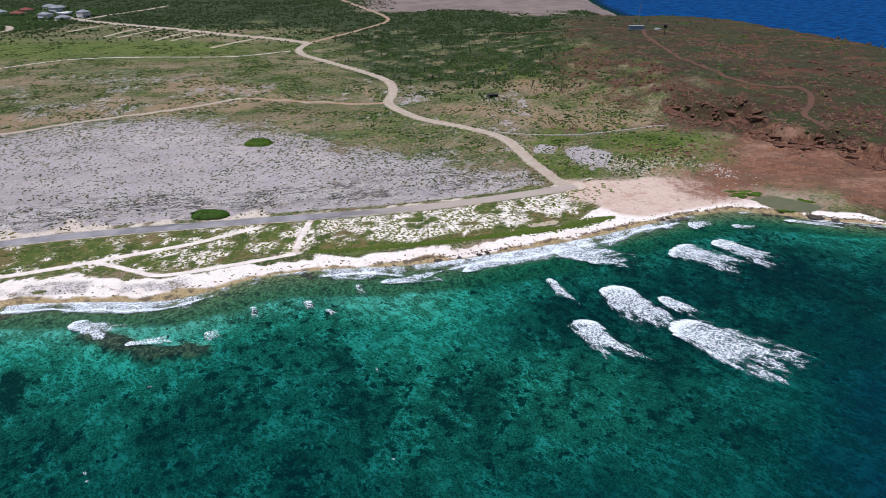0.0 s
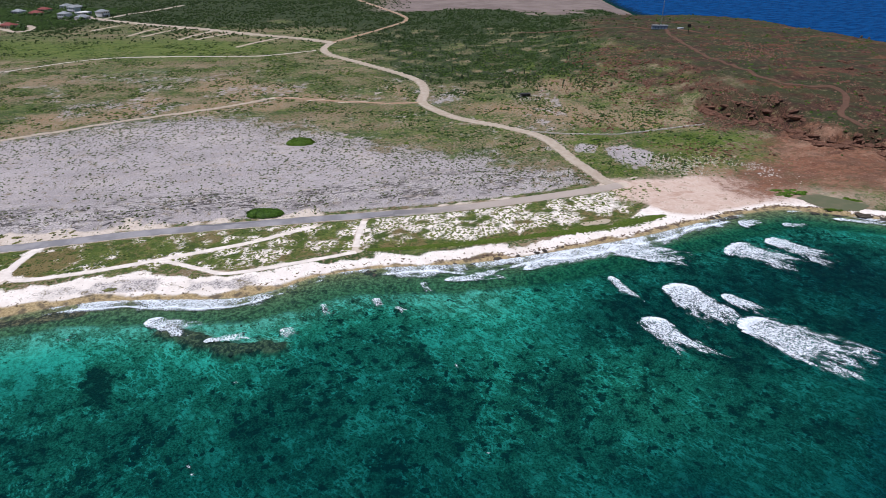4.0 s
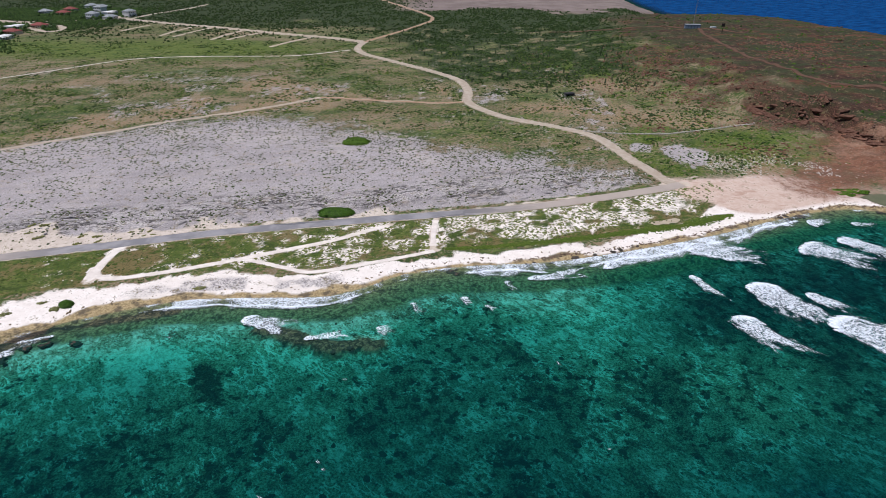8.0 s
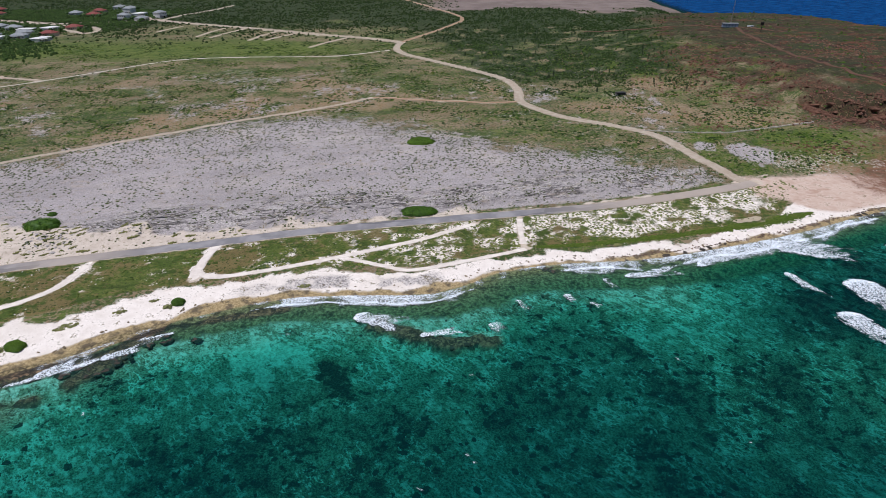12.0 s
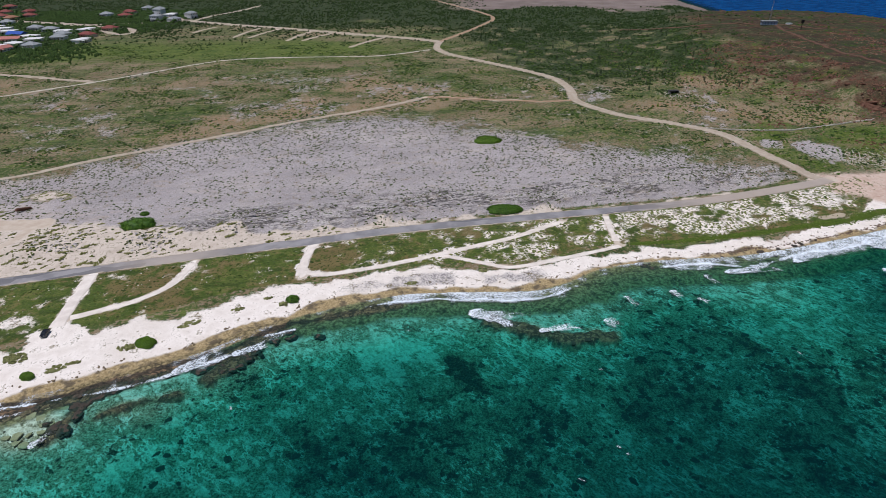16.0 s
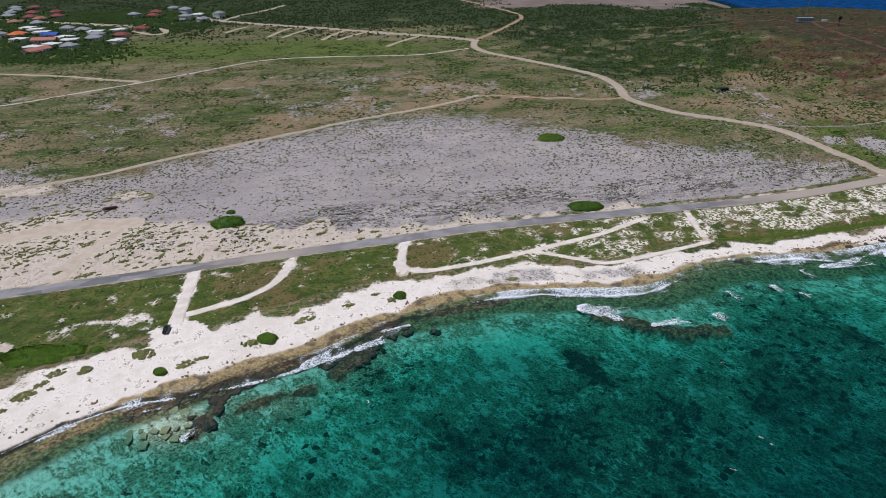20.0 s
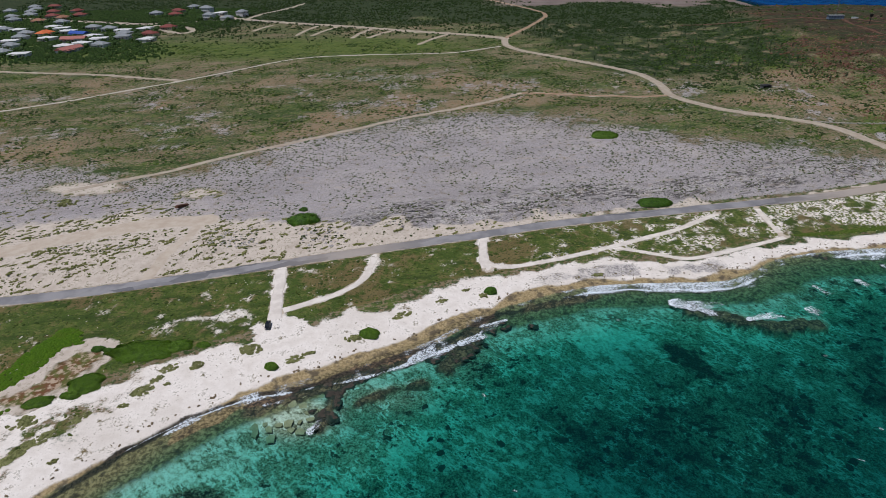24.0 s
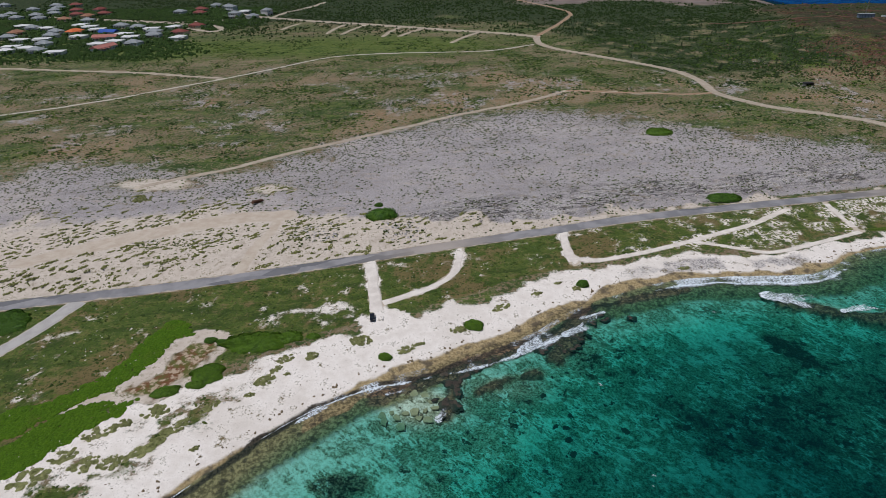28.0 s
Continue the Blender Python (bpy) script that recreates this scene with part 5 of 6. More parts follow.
scatter("seaweed_wrack", x, y, r.uniform(.1, .3, len(x)), r.uniform(.03, .08, len(x)), MAT["wrack"], "thin lines of dry brown seaweed on the sand", "seaweed", 1, 5, .6)
x, y, r = sample(5200, -440, -300, 165, 290, lambda z, x, y: z["dune"] * smooth(z["n12"], .42, .62), 1.0, seed=29)
scatter("dune_scrub", x, y, r.uniform(.25, .8, len(x)), r.uniform(.15, .4, len(x)), MAT["sandcreeper"], "scattered olive scrub on the dune", "scrub", 2, 6)


# ---- single plants ----
def leaf_crown(rng, rx, ry, h, lumps, leaves, leaf, core=0.9):
    """A crown of lumps, each covered by many small tilted leaves."""
    vs, fs, base = [], [], 0
    for k in range(lumps):
        a, q = rng.uniform(0, 2 * math.pi), math.sqrt(rng.uniform(0, 1)) * (0.62 if lumps > 1 else 0)
        c = np.array([math.cos(a) * q * rx, math.sin(a) * q * ry, 0])
        size = np.array([rx, ry, h]) * ((rng.uniform(0.2, 0.36) if lumps > 15 and rx < 8 else rng.uniform(0.42, 0.62)) if lumps > 1 else 0.95) * np.array([1, 1, 1.5 if lumps > 1 else 1])
        size[2] = min(size[2] * (1.15 - 0.4 * q), h)
        v, f = dome(rng, 11, 3, 0.14)
        vs.append(v * size * [core, core, core * .97] + c)
        fs.append(np.pad(f, ((0, 0), (0, 0))) + base)
        base += len(v)
        n = leaves // lumps
        u, w = rng.uniform(0, 2 * math.pi, n), np.arccos(rng.uniform(0.0, 1, n))
        d = np.stack([np.sin(w) * np.cos(u), np.sin(w) * np.sin(u), np.cos(w)], -1)
        p = d * size * rng.uniform(0.82, 1.08, (n, 1)) + c
        side = np.cross(d, rng.normal(size=(n, 3)))
        side /= np.linalg.norm(side, axis=1)[:, None] + 1e-9
        up = np.cross(side, d) + d * rng.uniform(-.5, .6, (n, 1))
        s = leaf * rng.uniform(.6, 1.4, (n, 1))
        quad = np.stack([p - side * s, p + up * s, p + side * s, p - up * s], 1).reshape(-1, 3)
        quad[:, 2] = np.maximum(quad[:, 2], 0.02)
        tri = np.arange(n)[:, None] * 4
        vs.append(quad)
        fs.append(np.vstack([tri + [0, 1, 2], tri + [0, 2, 3]]) + base)
        base += 4 * n
    return np.vstack(vs), np.vstack(fs)


def mound_crown(rng, rx, ry, h, leaves, leaf, ragged=0.6):
    """A low wind-pruned mound of ragged outline, closely covered by small leaves."""
    nr, ns = max(8, int(max(rx, ry) * 1.6)), max(24, int(max(rx, ry) * 7))
    seed, off = int(rng.integers(0, 90)), rng.uniform(0, 300)
    a = np.linspace(0, 2 * math.pi, ns, endpoint=False)
    lobes = .7 * fbm(np.cos(a) * 1.3 + off, np.sin(a) * 1.3 + off, 0.9, seed, 3) + .3 * fbm(np.cos(a) * max(rx, 1.5) + off, np.sin(a) * max(rx, 1.5) + off, 1.1, seed + 1, 3)
    rim = 1 + ragged * (lobes - .5) * 2

    def top(u, w):
        px, py = np.cos(w) * u, np.sin(w) * u
        k = np.interp(w % (2 * math.pi), np.append(a, 2 * math.pi), np.append(rim, rim[0]))
        swell = fbm(px * rx + off, py * ry + off, 1.6, seed + 3, 3)
        z = h * np.sqrt(np.clip(1 - u ** 2.6, 0, 1)) * (.78 + .44 * swell)
        return np.stack([px * rx * k, py * ry * k, z], -1)

    U, W = np.meshgrid(np.linspace(0, 1, nr + 1)[1:], a, indexing="ij")
    core = top(U.ravel(), W.ravel()) * [.97, .97, .93]
    core = np.vstack([[0, 0, core[:ns, 2].mean()], core])
    faces = [np.stack([np.zeros(ns, int), 1 + np.arange(ns), 1 + (np.arange(ns) + 1) % ns], -1)]
    for r in range(nr - 1):
        o, q, k = 1 + r * ns, 1 + (r + 1) * ns, np.arange(ns)
        faces += [np.stack([o + k, q + k, q + (k + 1) % ns], -1), np.stack([o + k, q + (k + 1) % ns, o + (k + 1) % ns], -1)]
    u, w = np.sqrt(rng.uniform(0, 1.03, leaves)), rng.uniform(0, 2 * math.pi, leaves)
    p = top(np.minimum(u, .995), w) + np.stack([np.zeros(leaves), np.zeros(leaves), rng.uniform(-.03, .1, leaves)], -1)
    d = np.stack([np.cos(w) * u ** 3, np.sin(w) * u ** 3, np.full(leaves, .7)], -1) + rng.normal(0, .35, (leaves, 3))
    d /= np.linalg.norm(d, axis=1)[:, None]
    side = np.cross(d, rng.normal(size=(leaves, 3)))
    side /= np.linalg.norm(side, axis=1)[:, None] + 1e-9
    up = np.cross(side, d)
    s = leaf * rng.uniform(.5, 1.3, (leaves, 1))
    quad = np.stack([p - side * s, p + up * s, p + side * s, p - up * s], 1).reshape(-1, 3)
    quad[:, 2] = np.maximum(quad[:, 2], 0.02)
    tri = np.arange(leaves)[:, None] * 4 + len(core)
    return np.vstack([core, quad]), np.vstack(faces + [tri + [0, 1, 2], tri + [0, 2, 3]])


def patch_crown(rng, rx, ry, h, leaves, leaf):
    """A thin sprawling plant: small mounds and loose leaves over bare sand."""
    vs, fs, base = [], [], 0
    for k in range(30):
        u, w = math.sqrt(rng.uniform(0, 1)), rng.uniform(0, 2 * math.pi)
        q = rng.uniform(.10, .30) * (1.15 - .4 * u)
        v, f = mound_crown(rng, rx * q, ry * q * 1.5, h * rng.uniform(.35, .8), leaves // 30, leaf, .5)
        vs.append(v + [math.cos(w) * u * rx, math.sin(w) * u * ry, 0])
        fs.append(f + base)
        base += len(v)
    return np.vstack(vs), np.vstack(fs)


def bush(name, x, y, rx, ry, h, label, material="grape", lumps=7, leaves=1600, leaf=0.22, turn=0.0, seed=1, category="bush", group="", core=0.9, shape="mound"):
    rng = np.random.default_rng(seed)
    ob = tagged(new(name), label, category, group)
    ob.location = (x, y, float(height(np.array([x]), np.array([y]))[0]) - 0.05)
    ob.rotation_euler = (0, 0, turn)
    if core < .6 or material == "mat_leaf":
        v, f = patch_crown(rng, rx, ry, h, leaves * 2, leaf)
    elif shape == "mound":
        v, f = mound_crown(rng, rx, ry, h, int(leaves * 2.2), leaf * .62)
    else:
        v, f = leaf_crown(rng, rx, ry, h, lumps, leaves, leaf, core)
    mesh_object("crown", v, f, MAT[material], ob)
    for k in range(3):
        bm = bmesh.new()
        a = rng.uniform(0, 6.3)
        bmesh.ops.create_cone(bm, cap_ends=True, segments=6, radius1=0.09, radius2=0.03, depth=h * 0.9,
                              matrix=Matrix.Translation((0.2 * math.cos(a), 0.2 * math.sin(a), h * 0.4)) @ Euler((0.5 * math.sin(a), 0.5 * math.cos(a), 0)).to_matrix().to_4x4())
        part("stem", bm, MAT["bark"], ob)
    return ob


GREEN = "dense bright green shrub on "
bush("shrub", -105.5, 243, 7.4, 3.9, 2.3, GREEN + "grey rock beside the road", lumps=12, leaves=5200, leaf=.26, seed=1)
bush("shrub", -107.5, 336, 9.2, 6.2, 2.4, "yellow-green low shrub on grey limestone", "lime_leaf", 12, 4200, .32, seed=2)
bush("shrub", -271, 224, 8.0, 5.6, 3.6, "large dark green shrub with ragged crown behind the dunes", lumps=16, leaves=7000, leaf=.26, seed=3, shape="ragged")
bush("shrub", -273, 236, 2.2, 1.6, 1.4, "small dark green shrub behind the larger one", lumps=4, leaves=700, seed=4)
bush("beach_shrub", -189, 169, 2.3, 1.9, 1.8, "round green shrub on white sand", lumps=5, leaves=1500, seed=5)
bush("beach_shrub", -191.6, 166.4, 1.7, 1.2, .8, "low olive shrub on white sand", "mat_leaf", 4, 800, .18, seed=6)
bush("beach_shrub", -231, 143.5, 3.4, 2.5, 1.9, "green wind-bent shrub on white sand", "lime_leaf", 7, 2000, seed=7)
bush("beach_shrub", -236.5, 141.2, 2.9, 1.6, .8, "low olive shrub spreading on sand", "mat_leaf", 6, 1200, .18, seed=8)
bush("beach_shrub", -260.5, 127, 2.2, 1.7, 1.4, "small green shrub at the top of the beach", "lime_leaf", 5, 1200, seed=9)
bush("beach_shrub", -269, 135, 3.4, 2.4, .8, "low olive shrub spreading on white sand", "mat_leaf", 6, 1500, .2, seed=10)
bush("sea_grape_thicket", -304, 134.3, 10.5, 5.6, 1.3, "large bright green thicket at the edge of the sand", "lime_leaf", lumps=22, leaves=9000, leaf=.3, turn=.12, seed=11)
bush("sea_grape_thicket", -293.5, 137, 4.6, 3.0, 1.2, "bright green thicket reaching along the sand", "lime_leaf", lumps=9, leaves=2600, leaf=.28, turn=.2, seed=23)
bush("beach_shrub", -285.5, 137.2, 2.6, 1.6, .8, "low green shrub at the edge of the sand", "lime_leaf", 6, 1200, .2, seed=24)
bush("sea_grape_thicket", -314.5, 119, 5.6, 4.6, 1.3, "round bright green thicket beside the marsh", "lime_leaf", lumps=11, leaves=4200, leaf=.28, seed=12)
bush("beach_shrub", -316.5, 113.6, 2.9, 1.9, 1.0, "small green shrub beside a thicket", "lime_leaf", lumps=5, leaves=1100, seed=13)
bush("beach_shrub", -324, 111, 4.2, 2.4, 1.1, "green shrub at the marsh edge", "lime_leaf", lumps=7, leaves=1800, turn=.3, seed=14)
bush("beach_shrub", -319.5, 135, 2.3, 1.5, 1.1, "small round shrub at the head of the marsh", lumps=4, leaves=900, seed=15)
bush("beach_shrub", -315.2, 134.3, 1.8, 1.3, .9, "small round shrub at the head of the marsh", lumps=4, leaves=700, seed=16)
bush("shrub", -396, 146, 9, 7, 2.0, "broad bright green shrub beside the concrete lane", lumps=14, leaves=5000, leaf=.3, seed=17)
bush("shrub", -392, 247, 4.4, 3.6, 1.4, "olive shrub in a hollow of the rock", "mat_leaf", 8, 1600, seed=18)
bush("beach_shrub", -284, 127.5, 2.0, 1.5, .6, "low green plant on white sand", "mat_leaf", 4, 700, .18, seed=19)
bush("beach_shrub", -118, 189, 1.8, .9, .6, "small low green plant on the shore flat", "mat_leaf", 4, 500, .16, seed=20)
bush("beach_shrub", -20, 213, 1.8, 1.0, .6, "small low green plant on pale sand", "mat_leaf", 4, 500, .16, seed=21)
rng = np.random.default_rng(40)
SAND_PLANTS = [(-324, 103, 3.8, 2.6, .3), (-321, 90, 5.6, 2.3, .9), (-316, 97, 4.2, 2.0, .8), (-309, 105, 3.4, 1.5, .9), (-336, 95, 4.2, 2.4, .5), (-331, 98, 2.6, 1.8, .4), (-334, 84, 4.0, 2.4, .5),
               (-341, 87, 3.8, 2.2, .5), (-328, 85, 3.6, 2.4, .8), (-296, 116, 3.4, 1.9, .7), (-292, 126, 3.0, 1.6, .6), (-294, 121, 2.2, 1.4, .9), (-284, 127, 2.2, 1.5, .5), (-299, 110, 1.6, .8, .3),
               (-290, 119, 1.0, .6, .2), (-254, 131, 3.2, 1.6, .4), (-250, 133.5, 2.2, 1.0, .3), (-221, 154, 3.6, 1.7, .5), (-207, 163, 2.2, 1.0, .3), (-198, 170, 1.6, .8, .3), (-146, 181, 2.6, 1.0, .1),
               (-346, 80, 5, 2.8, .5), (-171, 185, 2.4, .9, .3), (-308, 90, 1.4, .7, .6)]
for k, (px, py, rx, ry, tr) in enumerate(SAND_PLANTS):
    bush("sand_plant", px, py, rx, ry, rng.uniform(.25, .45), "sprawling olive and brown plant on white sand", "mat_leaf", 18, 1500, .13, tr, 60 + k, "plant", "plants on the beach", .55)
bright_green = [(150, 272.5, 9, 3.0, -.15), (145, 268.5, 4, 2.0, -.3), (176, 263, 4, 1.4, -.6), (160, 251.5, 4, 1.0, -.2)]
for k, (px, py, rx, ry, tr) in enumerate(bright_green):
    bush("reed_patch", px, py, rx, ry, .6, "bright green reeds round the pond", "lime_leaf", 9, 2400, .15, tr, 90 + k, "reeds", "reeds round the pond", .55)

# green band along the marsh, thick and even
rng = np.random.default_rng(50)
GREEN_BAND = [(-420, 30), (-400, 78), (-372, 100), (-357, 107), (-346, 118), (-343, 132), (-337, 146), (-334, 147), (-326, 140), (-332, 135), (-333, 125), (-340, 113), (-348, 106), (-354, 99), (-364, 88), (-380, 58), (-392, 30)]
LOW_BAND = [(-372, 66), (-362, 86), (-354, 97), (-347, 105), (-331, 107), (-334, 102), (-341, 94), (-347, 87), (-356, 72)]
px, py = rng.uniform(-415, -322, 60000), rng.uniform(32, 148, 60000)
jx, jy = px + (fbm(px, py, 4, 101, 3) - .5) * 4, py + (fbm(px, py, 4, 103, 3) - .5) * 4
gap = np.exp(-(((px + 338) / 4) ** 2 + ((py - 104) / 1.6) ** 2))
ok = ((poly_mask(jx, jy, GREEN_BAND, 0.6) > .5) | ((poly_mask(jx, jy, LOW_BAND, 0.6) > .5) & (rng.random(60000) > gap))) & (coast_distance(px, py) > 8)
px, py = px[ok], py[ok]
scatter("marsh_greenery", px, py, rng.uniform(.4, .85, len(px)), rng.uniform(.16, .3, len(px)) * (.5 + fbm(px, py, 5, 107, 3)), MAT["band"], "thick bright green band of plants along the marsh", "plants", 1, 7, .3)
rng = np.random.default_rng(51)
strip_line = curve_points([(-54, 211), (-33, 213.5), (-8, 218), (16, 224), (36, 229.5), (56, 236), (78, 245)], 0.5)
pick = rng.integers(0, len(strip_line), 5200)
wide = np.interp(strip_line[pick][:, 0], [-54, -20, 20, 40, 66, 78], [.6, 1.3, 1.5, 2.8, 2.8, .6])
off = rng.normal(0, .5, (5200, 2)) * wide[:, None]
px, py = strip_line[pick][:, 0] + off[:, 0], strip_line[pick][:, 1] + off[:, 1]
ok = ((px - 44) / 9) ** 2 + ((py - 237) / 3.4) ** 2 > 1
scatter("shore_greenery", px[ok], py[ok], rng.uniform(.3, .7, ok.sum()), rng.uniform(.12, .3, ok.sum()), MAT["shoreband"], "strip of bright green plants above the beach", "plants", 1, 6, .3)

# dune tufts, each a thing of its own
rng = np.random.default_rng(52)
tuft_kinds = []
for k in range(5):
    v, f = patch_crown(rng, 1.0, 0.6, 0.3, 420, 0.09)
    tuft_kinds.append(mesh_object("dune_tuft", v, f, MAT["dune_leaf"]))
    tagged(tuft_kinds[-1], "olive tuft of dune grass on pale sand", "grass tuft", "tufts on the dune")
tx, ty, r = sample(3000, -430, -178, 165, 262, lambda z, x, y: z["dune"] * .9 * smooth(z["n12"], .25, .5), 1.2, seed=53)
kept = []
for a, b in zip(tx, ty):
    if b - road_y(a) < 4.6 or any((a - c) ** 2 + (b - d) ** 2 < 8.5 for c, d in kept):
        continue
    kept.append((a, b))
kept = kept[:430]
tz = height(np.array([p[0] for p in kept]), np.array([p[1] for p in kept]))
for k, ((a, b), z) in enumerate(zip(kept, tz)):
    s = rng.uniform(.8, 1.7)
    m = pose(a, b, z - .05, 0, 0, math.degrees(rng.normal(0.75, .35))) @ Matrix.Diagonal((s * rng.uniform(1, 1.7), s, s, 1))
    if k < 5:
        tuft_kinds[k].matrix_basis = m
    elif k < 300:
        o = copy_thing(tuft_kinds[k % 5], m)
        o.matrix_basis = m
rest = np.array(kept[300:])
if len(rest):
    scatter("small_dune_tufts", rest[:, 0], rest[:, 1], rng.uniform(.6, 1.2, len(rest)), rng.uniform(.2, .4, len(rest)), MAT["sandcreeper"], "small olive tufts on the dune", "grass", 3, 6)


# ---- rocks ----
def rock_mesh(name, rng, size, material, flat=False, cuts=3):
    bm = bmesh.new()
    if flat:
        n = rng.integers(5, 8)
        ring = [bm.verts.new((math.cos(2 * math.pi * (k + rng.uniform(-.25, .25)) / n) * q, math.sin(2 * math.pi * (k + rng.uniform(-.25, .25)) / n) * q, 0)) for k in range(n) for q in (rng.uniform(.75, 1.2),)]
        face = bm.faces.new(ring)
        up = bmesh.ops.extrude_face_region(bm, geom=[face])
        top = [g for g in up["geom"] if isinstance(g, bmesh.types.BMVert)]
        for v in top:
            v.co.z += 0.3 + rng.uniform(-.04, .04)
            v.co.xy *= rng.uniform(.86, .96)
        bmesh.ops.bevel(bm, geom=[e for e in bm.edges if e.verts[0] in top and e.verts[1] in top], offset=.04, segments=1, affect="EDGES")
    else:
        bmesh.ops.create_icosphere(bm, subdivisions=cuts, radius=1)
        for v in bm.verts:
            k = 1 + .55 * noise.noise(v.co * 1.3 + Vector((rng.uniform(0, .01), size * 7.1, 0))) + .38 * noise.noise(v.co * 2.9 + Vector((size, 0, 3))) + .2 * noise.noise(v.co * 7.3)
            v.co *= k
            v.co.z *= .6
    bmesh.ops.recalc_face_normals(bm, faces=bm.faces)
    me = bpy.data.meshes.new(name)
    bm.to_mesh(me)
    bm.free()
    me.materials.append(material)
    return new(name, me)


rng = np.random.default_rng(60)
slab_kinds = [tagged(rock_mesh("reef_slab", rng, k, MAT["slab"], True), "flat brown reef slab just under the water", "rock", "reef slabs") for k in range(6)]
made, spots = 0, []
for k in range(400):
    a, b = rng.normal(-249.5, 4.0), rng.normal(107, 3.6)
    sd = float(coast_distance(np.array([a]), np.array([b]))[0])
    if -24 < sd < -5 and all((a - c) ** 2 + (b - d) ** 2 > 6.2 for c, d in spots) and made < 24:
        spots.append((a, b))
        s = rng.uniform(.8, 1.5)
        m = pose(a, b, -.56 - rng.uniform(0, .12), rng.uniform(-2, 2), rng.uniform(-2, 2), rng.uniform(0, 360)) @ Matrix.Diagonal((s * rng.uniform(1, 1.4), s, 1, 1))
        o = slab_kinds[made] if made < 6 else copy_thing(slab_kinds[made % 6], m)
        o.matrix_basis = m
        made += 1
boulder_kinds = [tagged(rock_mesh("reef_rock", rng, k, MAT["reefrock"]), "dark wet reef rock breaking the water", "rock", "reef rocks") for k in range(5)]
REEF_LINES = [([(-247, 99), (-241, 102), (-239.5, 109), (-237, 118)], 9, 1.7, 1.3), ([(-236, 121), (-223, 129), (-204, 134), (-196, 142)], 20, 1.8, .9), ([(-203, 130), (-187, 147), (-176, 154)], 14, 2.2, .9),
              ([(-114, 157), (-98, 150), (-85, 147), (-77, 154)], 5, 1.4, .7), ([(-267, 111), (-249, 119), (-238, 124)], 18, 1.2, .9), ([(100, 243), (112, 247)], 8, .8, 1.2),
              ([(150, 252), (176, 243), (199, 238)], 26, 1.0, 1.2), ([(-60, 195), (-20, 200), (30, 214)], 22, 1.6, .8), ([(-40, 96), (20, 110)], 14, 14, .7), ([(-215, 95), (-190, 112)], 5, 7, .7),
              ([(-200, 91), (-200.5, 91.5)], 2, .5, .74), ([(-209, 101), (-206, 99)], 2, .4, .72), ([(-191, 99), (-190, 99)], 1, .3, .72), ([(-174, 98), (-170, 105)], 3, 1.2, .72), ([(-209, 92), (-205, 90)], 2, 1, .7),
              ([(-140, 96), (-60, 118)], 26, 9, .7), ([(-66, 139), (-30, 148)], 16, 4, .72), ([(-20, 135), (20, 140)], 22, 8, .7), ([(60, 150), (130, 160)], 12, 12, .7), ([(-120, 92), (-70, 100)], 16, 6, .7), ([(-90, 112), (-50, 128)], 14, 6, .7)]
count = 0
for pts, n, spread, size in REEF_LINES:
    line = curve_points(pts, 0.5)
    for k in range(n):
        a, b = line[rng.integers(0, len(line))] + rng.normal(0, spread, 2)
        s = size * rng.uniform(.5, 1.5)
        sd = float(coast_distance(np.array([a]), np.array([b]))[0])
        z = -.25 * s if sd < 0 else float(height(np.array([a]), np.array([b]))[0])
        if size < .75:
            z = float(height(np.array([a]), np.array([b]))[0])
        if size < .75:
            s = s * .85
        m = pose(a, b, z, 0, 0, rng.uniform(0, 360)) @ Matrix.Diagonal((s * 1.5, s, s * .5, 1))
        o = boulder_kinds[count] if count < 5 else copy_thing(boulder_kinds[count % 5], m)
        o.matrix_basis = m
        count += 1
ledge_kinds = [tagged(rock_mesh("limestone_ledge", rng, 20 + k, MAT["limestone"]), "jagged grey limestone ledge with dark undercut", "rock", "limestone ledges") for k in range(5)]
count = 0
for k in range(900):
    a = rng.uniform(-420, 45)
    b = road_y(a) + rng.choice([11, 16, 22, 27]) * (1 + .15 * rng.normal())
    q = zones(np.array([a]), np.array([b]))
    if q["lime"][0] > .8 and q["dune"][0] < .2 and q["n40"][0] > .5 and count < 80:
        s = rng.uniform(.35, .9)
        m = pose(a, b, float(height(np.array([a]), np.array([b]))[0]) + .1, 0, 0, rng.normal(14, 26)) @ Matrix.Diagonal((s * rng.uniform(1.5, 3.6), s * .8, s * .8, 1))
        o = ledge_kinds[count] if count < 5 else copy_thing(ledge_kinds[count % 5], m)
        o.matrix_basis = m
        count += 1
crag_kinds = [tagged(rock_mesh("red_crag", rng, 40 + k, MAT["redrock"], cuts=2), "rough red-brown crag of the hillside scarp", "rock", "crags of the scarp") for k in range(5)]
line = curve_points(SCARP, 0.5)
for k in range(260):
    a, b = line[rng.integers(0, len(line))] + rng.normal(0, 1.8, 2) + (0, -1.2)
    s = rng.uniform(.7, 2.3)
    m = pose(a, b, float(height(np.array([a]), np.array([b]))[0]), 0, 0, rng.normal(-30, 25)) @ Matrix.Diagonal((s * 1.8, s * .8, s * 1.1, 1))
    o = crag_kinds[k] if k < 5 else copy_thing(crag_kinds[k % 5], m)
    o.matrix_basis = m


